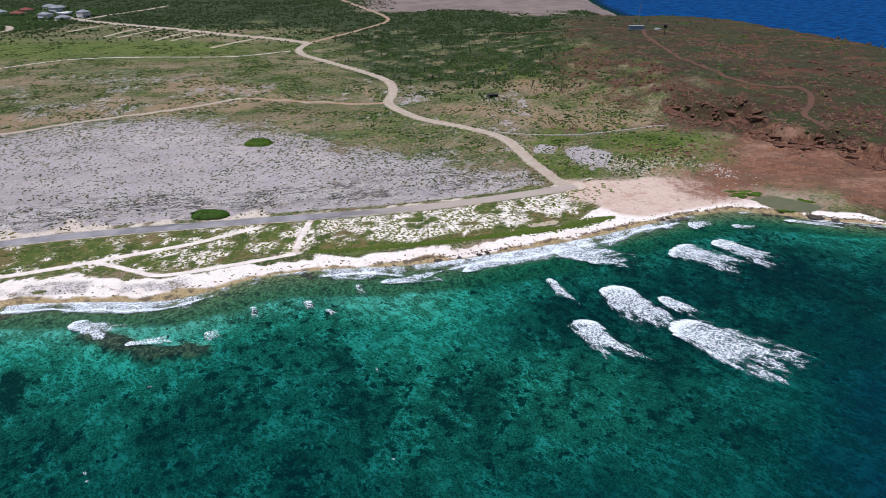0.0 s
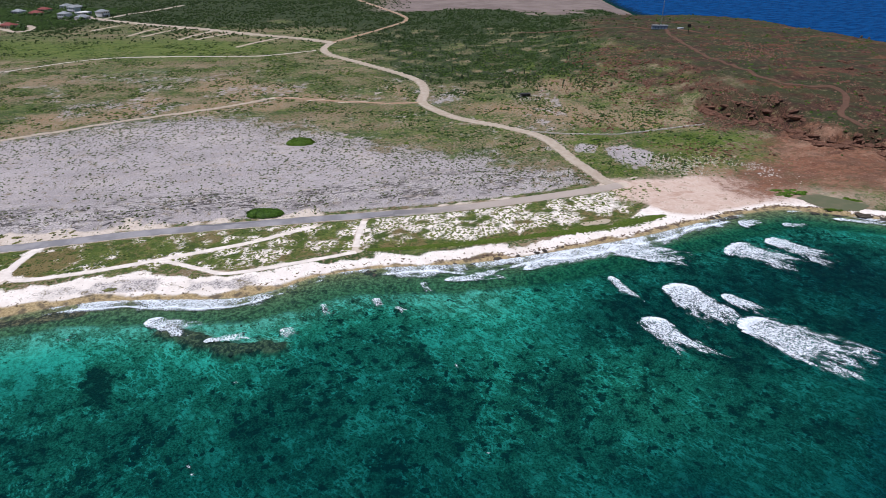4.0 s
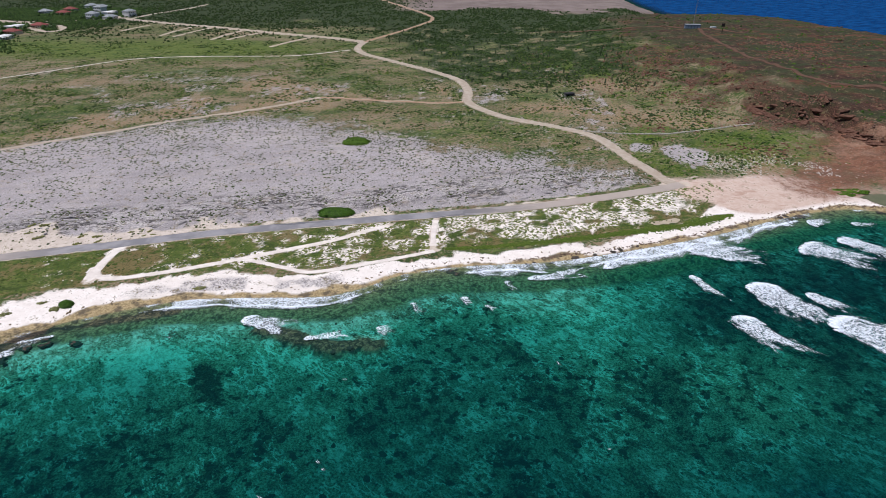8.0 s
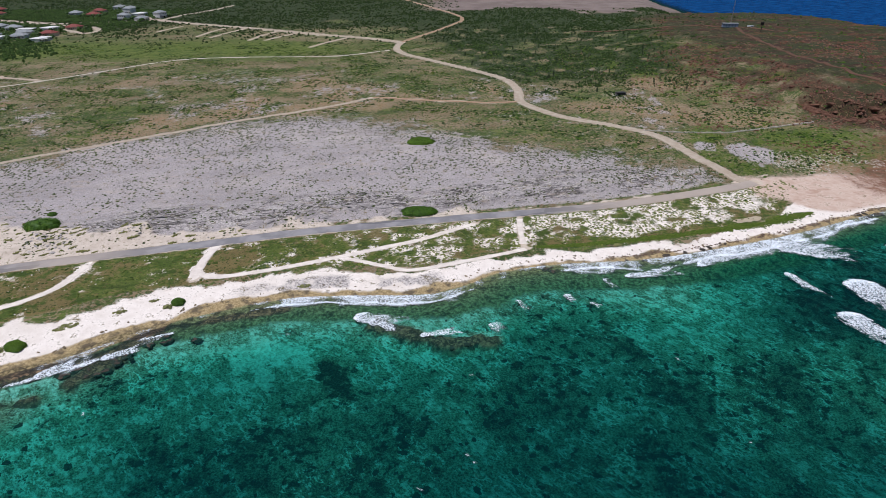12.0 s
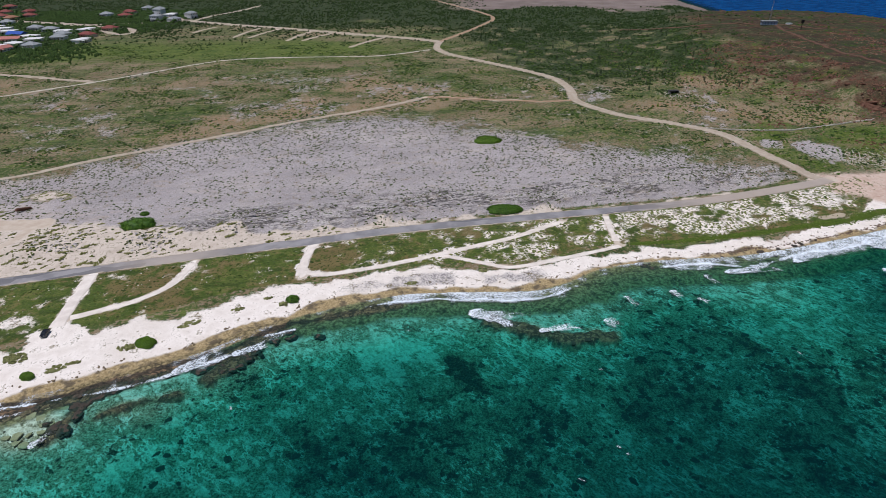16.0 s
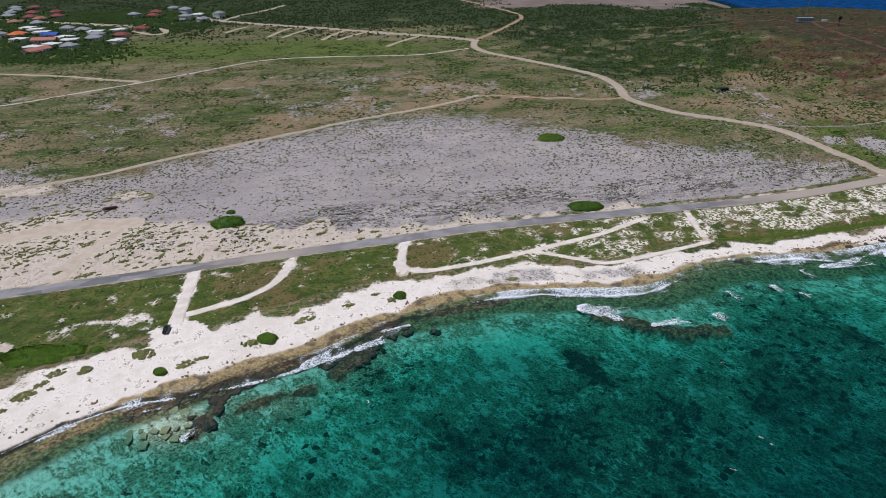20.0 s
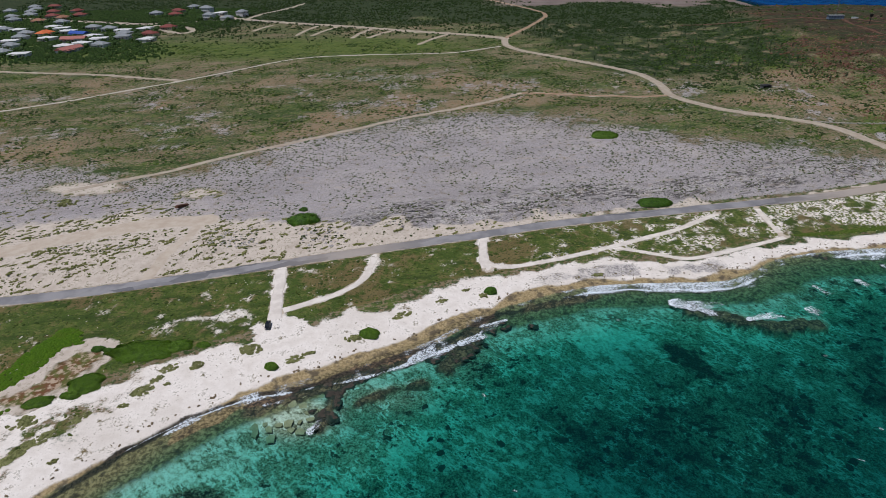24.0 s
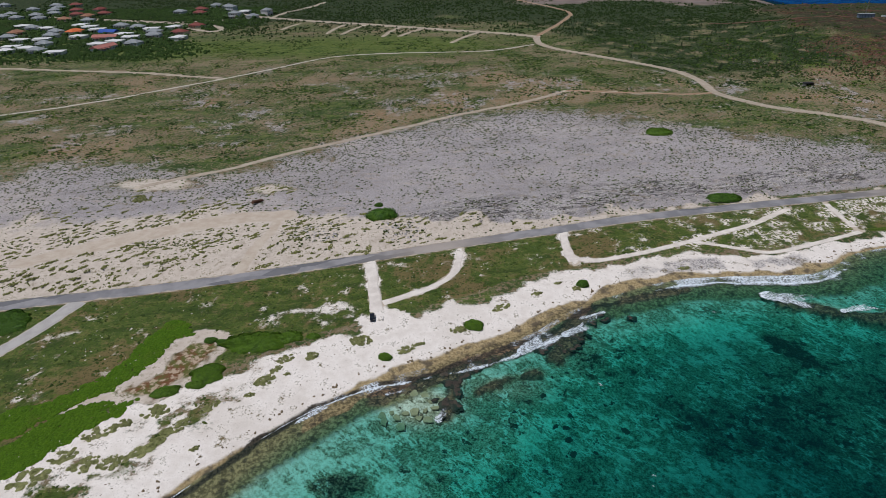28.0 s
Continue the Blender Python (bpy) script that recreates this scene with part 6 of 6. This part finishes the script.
# ---- surf ----
def breaker(x, y, length, width, heading, label, seed, lead=1.0):
    """A patch of broken wave: a raised crest at its head and torn foam behind it."""
    rng = np.random.default_rng(seed)
    nx, ny = int(length / .5) + 2, int(width / .5) + 2
    u, v = np.meshgrid(np.linspace(0, 1, nx), np.linspace(-1, 1, ny))
    bow = 0.16 * (1 - v ** 2)
    n = fbm(u * length + seed * 31, v * width, 2.6, seed % 7, 4) - .5
    wide_n = fbm(u * length + seed * 13, v * width, 7.0, seed % 5 + 3, 3) - .5
    crest = np.exp(-((u - .06) / .05) ** 2) * lead
    edge = smooth(1 - np.abs(v) + n * .8 + wide_n * .5, 0.0, .55) * smooth(1 - u + n * .5 + wide_n * .3, 0, .35) * smooth(u + n * .1, 0, .04)
    foam = edge * np.clip(.74 - .34 * u + n * .5 + wide_n * .45 + 1.0 * np.maximum(lead, .5) * np.exp(-((u - .05) / .05) ** 2), 0, 1.35)
    foam = foam * (.62 if length < 12 else 1)
    crest = crest * (.4 if length < 12 else 1)
    px, py = (u - bow) * length + v * width * .10, v * width / 2 * (.85 + .28 * u) * (1 + .12 * np.sin(u * 5 + seed))
    c, s = math.cos(heading), math.sin(heading)
    z = 0.2 + crest * .4 + np.clip(n + .25, 0, 1) * .15 * edge
    co = np.stack([x + px * c - py * s, y + px * s + py * c, z], -1)
    if length < 12:
        ob = mesh_object("breaking_wave", co.reshape(-1, 3), grid_faces(nx, ny), MAT["foam"], smooth_shade=True)
        set_attr(ob, "foam", foam.ravel())
        return tagged(ob, label, "wave", "breaking waves")
    ob = tagged(new("breaking_wave"), label, "wave", "breaking waves")
    cut = int(nx * .3)
    for name, lo, hi in (("crest", 0, cut + 1), ("foam_trail", cut, nx)):
        o = mesh_object(name, co[:, lo:hi].reshape(-1, 3), grid_faces(hi - lo, ny), MAT["foam"], ob, smooth_shade=True)
        set_attr(o, "foam", foam[:, lo:hi].ravel())
    return ob


BREAKERS = [(82, 160, 36, 17, -40, 1.2), (64, 183, 28, 14, -68, 1.0), (47, 162, 22, 10, -60, .9), (99, 215, 26, 16, -38, .3), (118, 222, 22, 11, -50, .2), (41, 190, 15, 4.5, -75, .4), (126, 206, 9, 6, -35, 1.2),
            (80, 178, 16, 6, -55, .1), (50, 214, 30, 12, -15, .5), (-48, 176, 6, 3, -60, .5), (-31, 187, 8, 3, -70, .4), (-99, 152, 14, 3.5, 14, .5), (-122, 162, 18, 7, -14, .7),
            (-76, 158, 6, 5, -50, .6), (-216, 131, 12, 4, 40, .3), (-243, 101, 7, 2.5, 58, .5), (-200, 140, 12, 4, 30, .4), (-66, 172, 7, 3, -60, .3), (-20, 190, 20, 5, 12, .4), (12, 200, 30, 6, 26, .6),
            (-148, 170, 9, 3, 14, .5), (112, 238, 12, 6, 30, .4), (-40, 171, 4, 2.4, -40, .5), (131, 238, 10, 4, -10, .6), (160, 243, 26, 4, -14, .7), (-258, 111.5, 7, 1.6, 14, .4), (-282, 101, 12, 1.5, 42, .3)]
for k, (bx, by, ln, wd, hd, lead) in enumerate(BREAKERS):
    breaker(bx, by, ln * 1.1, wd * 1.25, radians(hd), "white foaming wave breaking over shallow reef" if ln > 12 else "small patch of white foam over a rock", 200 + k, lead)
rng = np.random.default_rng(70)
for k in range(14):
    bx, by = rng.uniform(-250, 110), rng.uniform(76, 185)
    if float(coast_distance(np.array([bx]), np.array([by]))[0]) < -18:
        breaker(bx, by, rng.uniform(1.2, 3), rng.uniform(.8, 1.6), rng.uniform(-1.4, .2), "small white cap on the water", 300 + k, .3)


def surf_line():
    line = coast_line[(coast_line[:, 0] > -345) & (coast_line[:, 0] < 215) & (coast_line[:, 1] < 300)]
    line = curve_points([tuple(p) for p in line], 0.7)
    tan = np.gradient(line, axis=0)
    tan /= np.linalg.norm(tan, axis=1)[:, None]
    nor = np.stack([tan[:, 1], -tan[:, 0]], -1)
    offs = np.linspace(0.0, 1, 30)
    reach = np.interp(line[:, 0], [-345, -280, -240, -205, -170, -130, -90, -50, 0, 60, 110, 160, 215], [2.2, 2.6, 9, 12, 7, 8, 9, 10, 12, 14, 10, 6, 5])
    push = np.interp(line[:, 0], [-345, -262, -240, -205, -170, 215], [-.5, -.5, 1.0, 2.5, 0, 0])
    amount = np.interp(line[:, 0], [-345, -270, -240, -205, -180, -150, -60, 0, 60, 110, 150, 215], [.12, .2, .40, .50, .50, .60, .62, .62, .66, .60, .62, .6])
    off = push[:, None] + offs[None, :] * reach[:, None]
    px, py = line[:, 0][:, None] + nor[:, 0][:, None] * off, line[:, 1][:, None] + nor[:, 1][:, None] * off
    n1, n2 = fbm(px, py, 26, 91), fbm(px, py, 5, 93, 3)
    front = .3 + 1.0 * (fbm(line[:, 0], line[:, 1], 34, 95, 3) - .3)
    crest = np.exp(-((offs[None, :] - front[:, None]) / .07) ** 2) * smooth(n1 + .25 * n2, .5, .66)
    foam = amount[:, None] * (1.1 - offs[None, :]) - .26 + (n1 - .5) * 2.2 + (n2 - .5) * 1.2 + .75 * crest
    foam *= smooth(offs, 0, .08)[None, :] * smooth(1 - offs, 0, .25)[None, :]
    ob = mesh_object("shore_surf", np.stack([px, py, 0.24 + .2 * n2], -1).reshape(-1, 3), grid_faces(30, len(line)), MAT["foam"], smooth_shade=True)
    set_attr(ob, "foam", foam.ravel())
    return tagged(ob, "white surf washing over the rocky shore", "surf", kind="stuff")


surf_line()


# ---- ponds ----
def pond(name, pts, z, material, label):
    line = curve_points(pts + [pts[0]], .6)[:-1]
    line = line + np.stack([fbm(line[:, 0], line[:, 1], 3, 111, 3), fbm(line[:, 0], line[:, 1], 3, 113, 3)], -1) * 3.2 - 1.6
    bm = bmesh.new()
    bm.faces.new([bm.verts.new((p[0], p[1], z)) for p in line])
    bmesh.ops.triangulate(bm, faces=bm.faces)
    me = bpy.data.meshes.new(name)
    bm.to_mesh(me)
    bm.free()
    me.materials.append(material)
    return tagged(new(name, me), label, "pond", kind="structure")


pz = float(height(np.array([160.0]), np.array([261.0]))[0])
pond("pond", POND, pz + .15, MAT["pondwater"], "shallow murky green pond beside the shore")
pz = float(height(np.array([44.0]), np.array([237.0]))[0])
pond("dry_pan", [(36, 235), (42, 234), (49, 236), (52, 239), (46, 240.5), (39, 238.5)], pz + .06, MAT["pan"], "flat grey-brown mud pan among green plants")


# ---- car ----
def box_bm(sx, sy, sz, x=0, y=0, z=0, bevel=0.0, taper=1.0):
    bm = bmesh.new()
    bmesh.ops.create_cube(bm, size=1)
    for v in bm.verts:
        k = taper if v.co.z > 0 else 1
        v.co = Vector((v.co.x * sx * k, v.co.y * sy * k, v.co.z * sz + sz / 2))
    if bevel:
        bmesh.ops.bevel(bm, geom=bm.edges[:], offset=bevel, segments=2, affect="EDGES")
    bmesh.ops.translate(bm, vec=(x, y, z), verts=bm.verts)
    return bm


def cylinder_bm(r, depth, x, y, z, axis_turn=(0, 0, 0), segments=16, r2=None):
    bm = bmesh.new()
    bmesh.ops.create_cone(bm, cap_ends=True, segments=segments, radius1=r, radius2=r if r2 is None else r2, depth=depth,
                          matrix=Matrix.Translation((x, y, z)) @ Euler(axis_turn).to_matrix().to_4x4())
    return bm


def ground_at(x, y):
    return float(height(np.array([float(x)]), np.array([float(y)]))[0])


def car(x, y, heading):
    ob = tagged(new("car"), "small dark blue-black hatchback parked on white sand", "car")
    ob.matrix_basis = pose(x, y, ground_at(x, y) + .15, 0, 0, heading)
    bm = bmesh.new()
    side = [(-2.05, .35), (-2.05, .75), (-1.95, .95), (-1.2, 1.0), (-.6, 1.46), (.9, 1.5), (1.75, 1.05), (2.0, .95), (2.08, .6), (2.05, .35)]
    rows = []
    for sx, w in ((-.86, .9), (-.8, 1.0), (.8, 1.0), (.86, .9)):
        rows.append([bm.verts.new((sx * (.82 if z > 1.1 else 1), yy * (1 if abs(sx) < .85 else .985), .35 + (z - .35) * (1 if abs(sx) < .85 else .97))) for yy, z in side])
    for p, q in zip(rows, rows[1:]):
        for k in range(len(side)):
            bm.faces.new((p[k], p[(k + 1) % len(side)], q[(k + 1) % len(side)], q[k]))
    bm.faces.new(rows[0][::-1])
    bm.faces.new(rows[-1])
    bmesh.ops.recalc_face_normals(bm, faces=bm.faces)
    part("body", bm, MAT["carpaint"], ob)
    for name, pts in (("windscreen", [(-.62, -1.2, 1.02), (.62, -1.2, 1.02), (.56, -.66, 1.43), (-.56, -.66, 1.43)]),
                      ("rear_window", [(-.6, 1.66, 1.12), (.6, 1.66, 1.12), (.56, 1.0, 1.48), (-.56, 1.0, 1.48)])):
        bm = bmesh.new()
        shift = Vector((0, -.04 if name == "windscreen" else .05, .035))
        bm.faces.new([bm.verts.new(Vector(p) + shift) for p in pts])
        up = bmesh.ops.extrude_face_region(bm, geom=bm.faces[:])
        bmesh.ops.translate(bm, vec=(0, 0, .015), verts=[g for g in up["geom"] if isinstance(g, bmesh.types.BMVert)])
        bmesh.ops.recalc_face_normals(bm, faces=bm.faces)
        part(name, bm, MAT["glass"], ob, "dark tinted glass")
    for sx in (-1, 1):
        part("side_window", box_bm(.02, 1.5, .3, sx * .765, .15, 1.08), MAT["glass"], ob, "dark tinted glass")
        part("headlight", box_bm(.3, .06, .14, sx * .6, -2.04, .68, .015), MAT["lamp"], ob, "clear headlight")
        part("tail_light", box_bm(.2, .06, .22, sx * .68, 2.03, .72, .015), MAT["redlamp"], ob, "red tail light")
        for yy in (-1.3, 1.3):
            wheel = part("wheel", cylinder_bm(.31, .2, sx * .76, yy, .31, (0, math.pi / 2, 0)), MAT["tyre"], ob, "black tyre")
            part("rim", cylinder_bm(.19, .03, sx * .87, yy, .31, (0, math.pi / 2, 0), 10), MAT["steel"], wheel, "grey metal rim")
    return ob


car(-266.6, 147.2, 8)


def sign_frame(x, y, turn):
    ob = tagged(new("post_frame"), "small grey frame of two posts and a rail on sand", "post")
    ob.matrix_basis = pose(x, y, ground_at(x, y), 0, 0, turn)
    for sx in (-.6, .6):
        part("post", cylinder_bm(.06, 1.1, sx, 0, .5, (0, 0, 0), 8), MAT["steel"], ob)
    part("rail", box_bm(1.2, .08, .12, 0, 0, .2), MAT["steel"], ob)
    return ob


sign_frame(-262.8, 146.4, 80)


# ---- houses ----
def house_kind(kind, w, d, wall, roof, hip, storeys=1, porch=True):
    """A bungalow: walls on a plinth, a hipped, gabled or flat roof, doors and windows."""
    ob = tagged(new("house"), kind, "house", "houses of the village")
    h = 3.0 * storeys
    part("wall", box_bm(w, d, h, 0, 0, 0, .05), MAT[wall], ob)
    bm = bmesh.new()
    ow, od, rise = w / 2 + .4, d / 2 + .4, (min(w, d) * .24 if hip != "flat" else .35)
    base = [bm.verts.new(p) for p in ((-ow, -od, h), (ow, -od, h), (ow, od, h), (-ow, od, h))]
    low = [bm.verts.new((v.co.x, v.co.y, h + .2)) for v in base]
    if hip == "flat":
        top = [bm.verts.new((v.co.x * .985, v.co.y * .985, h + rise)) for v in base]
        bm.faces.new(top)
        for k in range(4):
            bm.faces.new((low[k], low[(k + 1) % 4], top[(k + 1) % 4], top[k]))
    else:
        r = ow - (od if hip == "hip" else 0)
        a, b = bm.verts.new((-max(r, .3), 0, h + .2 + rise)), bm.verts.new((max(r, .3), 0, h + .2 + rise))
        bm.faces.new((low[0], low[1], b, a))
        bm.faces.new((low[2], low[3], a, b))
        bm.faces.new((low[1], low[2], b))
        bm.faces.new((low[3], low[0], a))
    for k in range(4):
        bm.faces.new((base[k], base[(k + 1) % 4], low[(k + 1) % 4], low[k]))
    bm.faces.new(base[::-1])
    bmesh.ops.recalc_face_normals(bm, faces=bm.faces)
    part("roof", bm, MAT[roof], ob)
    for s in range(storeys):
        n = max(2, int(w / 3.2))
        for k in range(n):
            px = (k + .5) / n * w - w / 2
            for sy in (-1, 1):
                if s == 0 and sy < 0 and k == n // 2:
                    part("door", box_bm(1.0, .1, 2.1, px, sy * (d / 2 + .03), .05), MAT["door"], ob, "brown wooden door")
                    continue
                win = part("window", box_bm(1.5, .08, 1.2, px, sy * (d / 2 + .02), 1.0 + 3 * s), MAT["frame"], ob, "white window frame")
                part("pane", box_bm(1.3, .06, 1.0, px, sy * (d / 2 + .06), 1.1 + 3 * s), MAT["glass"], win, "dark window glass")
    if porch:
        part("porch_roof", box_bm(w * .5, 2.6, .16, -w * .15, -d / 2 - 1.3, 2.5), MAT[roof], ob)
        for sx in (-.38, .08):
            part("porch_post", box_bm(.2, .2, 2.5, w * sx, -d / 2 - 2.3, 0), MAT[wall], ob)
    return ob


KINDS = [
    house_kind("white bungalow with grey hipped roof among trees", 15, 10, "white", "greyroof", "hip"),
    house_kind("white bungalow with bright orange roof among trees", 17, 11, "white", "orangeroof", "hip"),
    house_kind("white house with blue sheet roof", 22, 9, "white", "blueroof", "gable"),
    house_kind("pale bungalow with dark red roof among trees", 16, 10, "cream", "redroof", "hip"),
    house_kind("low white house with flat white roof", 16, 11, "white", "whiteroof", "flat"),
    house_kind("long white house with pink tiled roof and many windows", 24, 9, "white", "pinkroof", "gable"),
    house_kind("two-storey white house with grey roof beside the dirt road", 13, 10, "white", "greyroof", "hip", 2),
    house_kind("pale bungalow with brown roof among trees", 15, 10, "cream", "brownroof", "hip"),
]
rng = np.random.default_rng(80)
placed = set()
for hx, hy, k in HOUSES:
    m = pose(hx, hy, ground_at(hx, hy) - .1, 0, 0, rng.choice([-18, -14, 8, 72, -20]) + rng.uniform(-5, 5))
    m = m @ Matrix.Diagonal((1.1, 1.1, 1.15, 1))
    o = KINDS[k] if k not in placed else copy_thing(KINDS[k], m)
    o.matrix_basis = m
    placed.add(k)


def tree(x, y, r, h, seed):
    """A garden tree: a forked trunk under a ragged crown."""
    rng = np.random.default_rng(seed)
    ob = tagged(new("garden_tree"), "dark green garden tree between village houses", "tree", "trees of the village")
    ob.location = (x, y, ground_at(x, y))
    part("trunk", cylinder_bm(.25, h * .6, 0, 0, h * .3, (0, 0, 0), 7, .12), MAT["bark"], ob)
    for k in range(3):
        a = k * 2.1 + rng.uniform(0, 1)
        part("limb", cylinder_bm(.1, h * .5, .5 * math.cos(a), .5 * math.sin(a), h * .6, (-.6 * math.sin(a), .6 * math.cos(a), 0), 5, .05), MAT["bark"], ob)
    v, f = leaf_crown(rng, r, r, h * .6, 6, 380, .42)
    mesh_object("crown", v + [0, 0, h * .4], f, MAT["treeleaf"], ob)
    return ob


tree_kinds = [tree(-640 - 40 * k, 700 + 9 * k, rng.uniform(2.4, 3.6), rng.uniform(4, 6), 500 + k) for k in range(4)]
for k in range(330):
    hx, hy, _ = HOUSES[rng.integers(0, len(HOUSES))]
    a = rng.uniform(0, 6.3)
    px, py = hx + math.cos(a) * rng.uniform(11, 20), hy + math.sin(a) * rng.uniform(9, 18)
    if any((px - q[0]) ** 2 + (py - q[1]) ** 2 < 90 for q in HOUSES):
        continue
    copy_thing(tree_kinds[k % 4], pose(px, py, ground_at(px, py), 0, 0, rng.uniform(0, 360)))


# ---- hilltop station ----
def station():
    x, y = 198, 640
    z = ground_at(x, y)
    ob = tagged(new("equipment_shelter"), "long blue-grey equipment shelter on the hilltop", "building")
    ob.matrix_basis = pose(x, y, z - .2, 0, 0, -4)
    part("wall", box_bm(15, 5, 3.8, 0, 0, 0, .06), MAT["bluewall"], ob)
    part("roof", box_bm(15.8, 5.8, .3, 0, 0, 3.75, .04), MAT["greyroof"], ob)
    for k in range(5):
        part("panel", box_bm(2.2, .1, 2.6, -6 + 3 * k, -2.52, .5), MAT["bluepanel"], ob, "lighter blue wall panel")
    ob = tagged(new("lattice_mast"), "tall thin steel lattice mast beside the shelter", "mast")
    ob.matrix_basis = pose(x + 3, y + 6, z)
    for k in range(3):
        a = k * 2.094
        part("leg", cylinder_bm(.07, 26, .5 * math.cos(a), .5 * math.sin(a), 13, (0, 0, 0), 6), MAT["steel"], ob)
    for k in range(14):
        part("brace", cylinder_bm(.04, 1.6, .25 * math.cos(k * 2.1 + 1), .25 * math.sin(k * 2.1 + 1), 1 + k * 1.8, (0, .8, k * 2.1), 5), MAT["steel"], ob)
    part("lamp", cylinder_bm(.2, .5, 0, 0, 26.2, (0, 0, 0), 8), MAT["lamp"], ob)
    ob = tagged(new("radar_post"), "dark post with a square dark panel on top", "post")
    px, py = 219, 616
    ob.matrix_basis = pose(px, py, ground_at(px, py), 0, 0, 6)
    part("pole", cylinder_bm(.35, 7.5, 0, 0, 3.7, (0, 0, 0), 10, .28), MAT["darkmetal"], ob)
    part("panel", box_bm(3.4, .5, 3.0, 0, 0, 6.2, .06), MAT["darkmetal"], ob)
    ob = tagged(new("tank"), "low pale tank beside the shelter", "tank")
    ob.matrix_basis = pose(222, 646, ground_at(222, 646))
    part("shell", cylinder_bm(3.2, 1.6, 0, 0, .8, (0, 0, 0), 24), MAT["whiteroof"], ob)
    part("lid", cylinder_bm(3.3, .15, 0, 0, 1.68, (0, 0, 0), 24, 3.0), MAT["greyroof"], ob)


station()


def shack(x, y):
    ob = tagged(new("ruined_shed"), "small ruined grey shed on the slope", "shed")
    ob.matrix_basis = pose(x, y, ground_at(x, y) - .2, 0, 0, 12)
    for sx in (-3.4, 3.4):
        part("side_wall", box_bm(.25, 3.6, 2.0, sx, 0, 0), MAT["greystone"], ob)
    part("back_wall", box_bm(7, .25, 2.2, 0, 1.8, 0), MAT["greystone"], ob)
    part("roof", box_bm(7.6, 4.4, .18, 0, .1, 2.15), MAT["darkmetal"], ob)
    return ob


shack(37, 438)


def low_wall():
    """A low dry-stone wall across the valley, stone by stone."""
    wall = tagged(new("stone_wall"), "low pale grey dry-stone wall across the slope", "wall")
    line = curve_points([(32, 357), (48, 352), (65, 351), (91, 355), (123, 363), (142, 367)], 1.1)
    rng = np.random.default_rng(90)
    kinds = []
    for k in range(4):
        bm = box_bm(1.2, .8, .7, 0, 0, 0, .12)
        for v in bm.verts:
            v.co += Vector(rng.uniform(-.09, .09, 3))
        me = bpy.data.meshes.new("stone")
        bm.to_mesh(me)
        bm.free()
        me.materials.append(MAT["palestone"])
        kinds.append(me)
    z = height(line[:, 0], line[:, 1])
    tan = np.gradient(line, axis=0)
    for k, (p, zz, tn) in enumerate(zip(line, z, tan)):
        ob = new("stone", kinds[k % 4])
        ob.parent = wall
        ob.matrix_basis = pose(p[0], p[1], zz - .1, 0, 0, math.degrees(math.atan2(tn[1], tn[0])) + rng.uniform(-8, 8)) @ Matrix.Diagonal((1, 1, rng.uniform(.8, 1.25), 1))


low_wall()


# ---- columnar cacti ----
def cactus(rng, h):
    ob = tagged(new("columnar_cactus"), "tall grey-green columnar cactus among scrub", "cactus", "cacti of the valley")
    for k in range(4):
        a, q = k * 1.6 + rng.uniform(0, .5), (0 if k == 0 else .55)
        part("stem", cylinder_bm(.22, h * (1 if k == 0 else rng.uniform(.6, .85)), q * math.cos(a), q * math.sin(a), h * .4, (0, 0, 0), 7, .17), MAT["cactus"], ob)
    return ob


rng = np.random.default_rng(95)
cactus_kinds = [cactus(rng, h) for h in (3.2, 4.0, 4.8)]
cx, cy, r = sample(900, -160, 120, 440, 760, lambda z, x, y: .5 * (1 - z["red"]) * smooth(x + .4 * (y - 560), -110, -40), 2, seed=96)
for k, (a, b) in enumerate(zip(cx[:110], cy[:110])):
    m = pose(a, b, ground_at(a, b) - .1, 0, 0, rng.uniform(0, 360))
    o = cactus_kinds[k] if k < 3 else copy_thing(cactus_kinds[k % 3], m)
    o.matrix_basis = m


# ---- quarry mark and debris on the limestone ----
def debris():
    ob = tagged(new("fallen_slab"), "dark tilted slab beside a pale quarried patch", "rock")
    ob.matrix_basis = pose(-333, 241, ground_at(-333, 241) + .2, 8, 14, 62) @ Matrix.Diagonal((1, 1, 1, 1))
    part("slab", box_bm(8, 1.6, 1.3, 0, 0, 0, .2, .8), MAT["redrock"], ob)


debris()
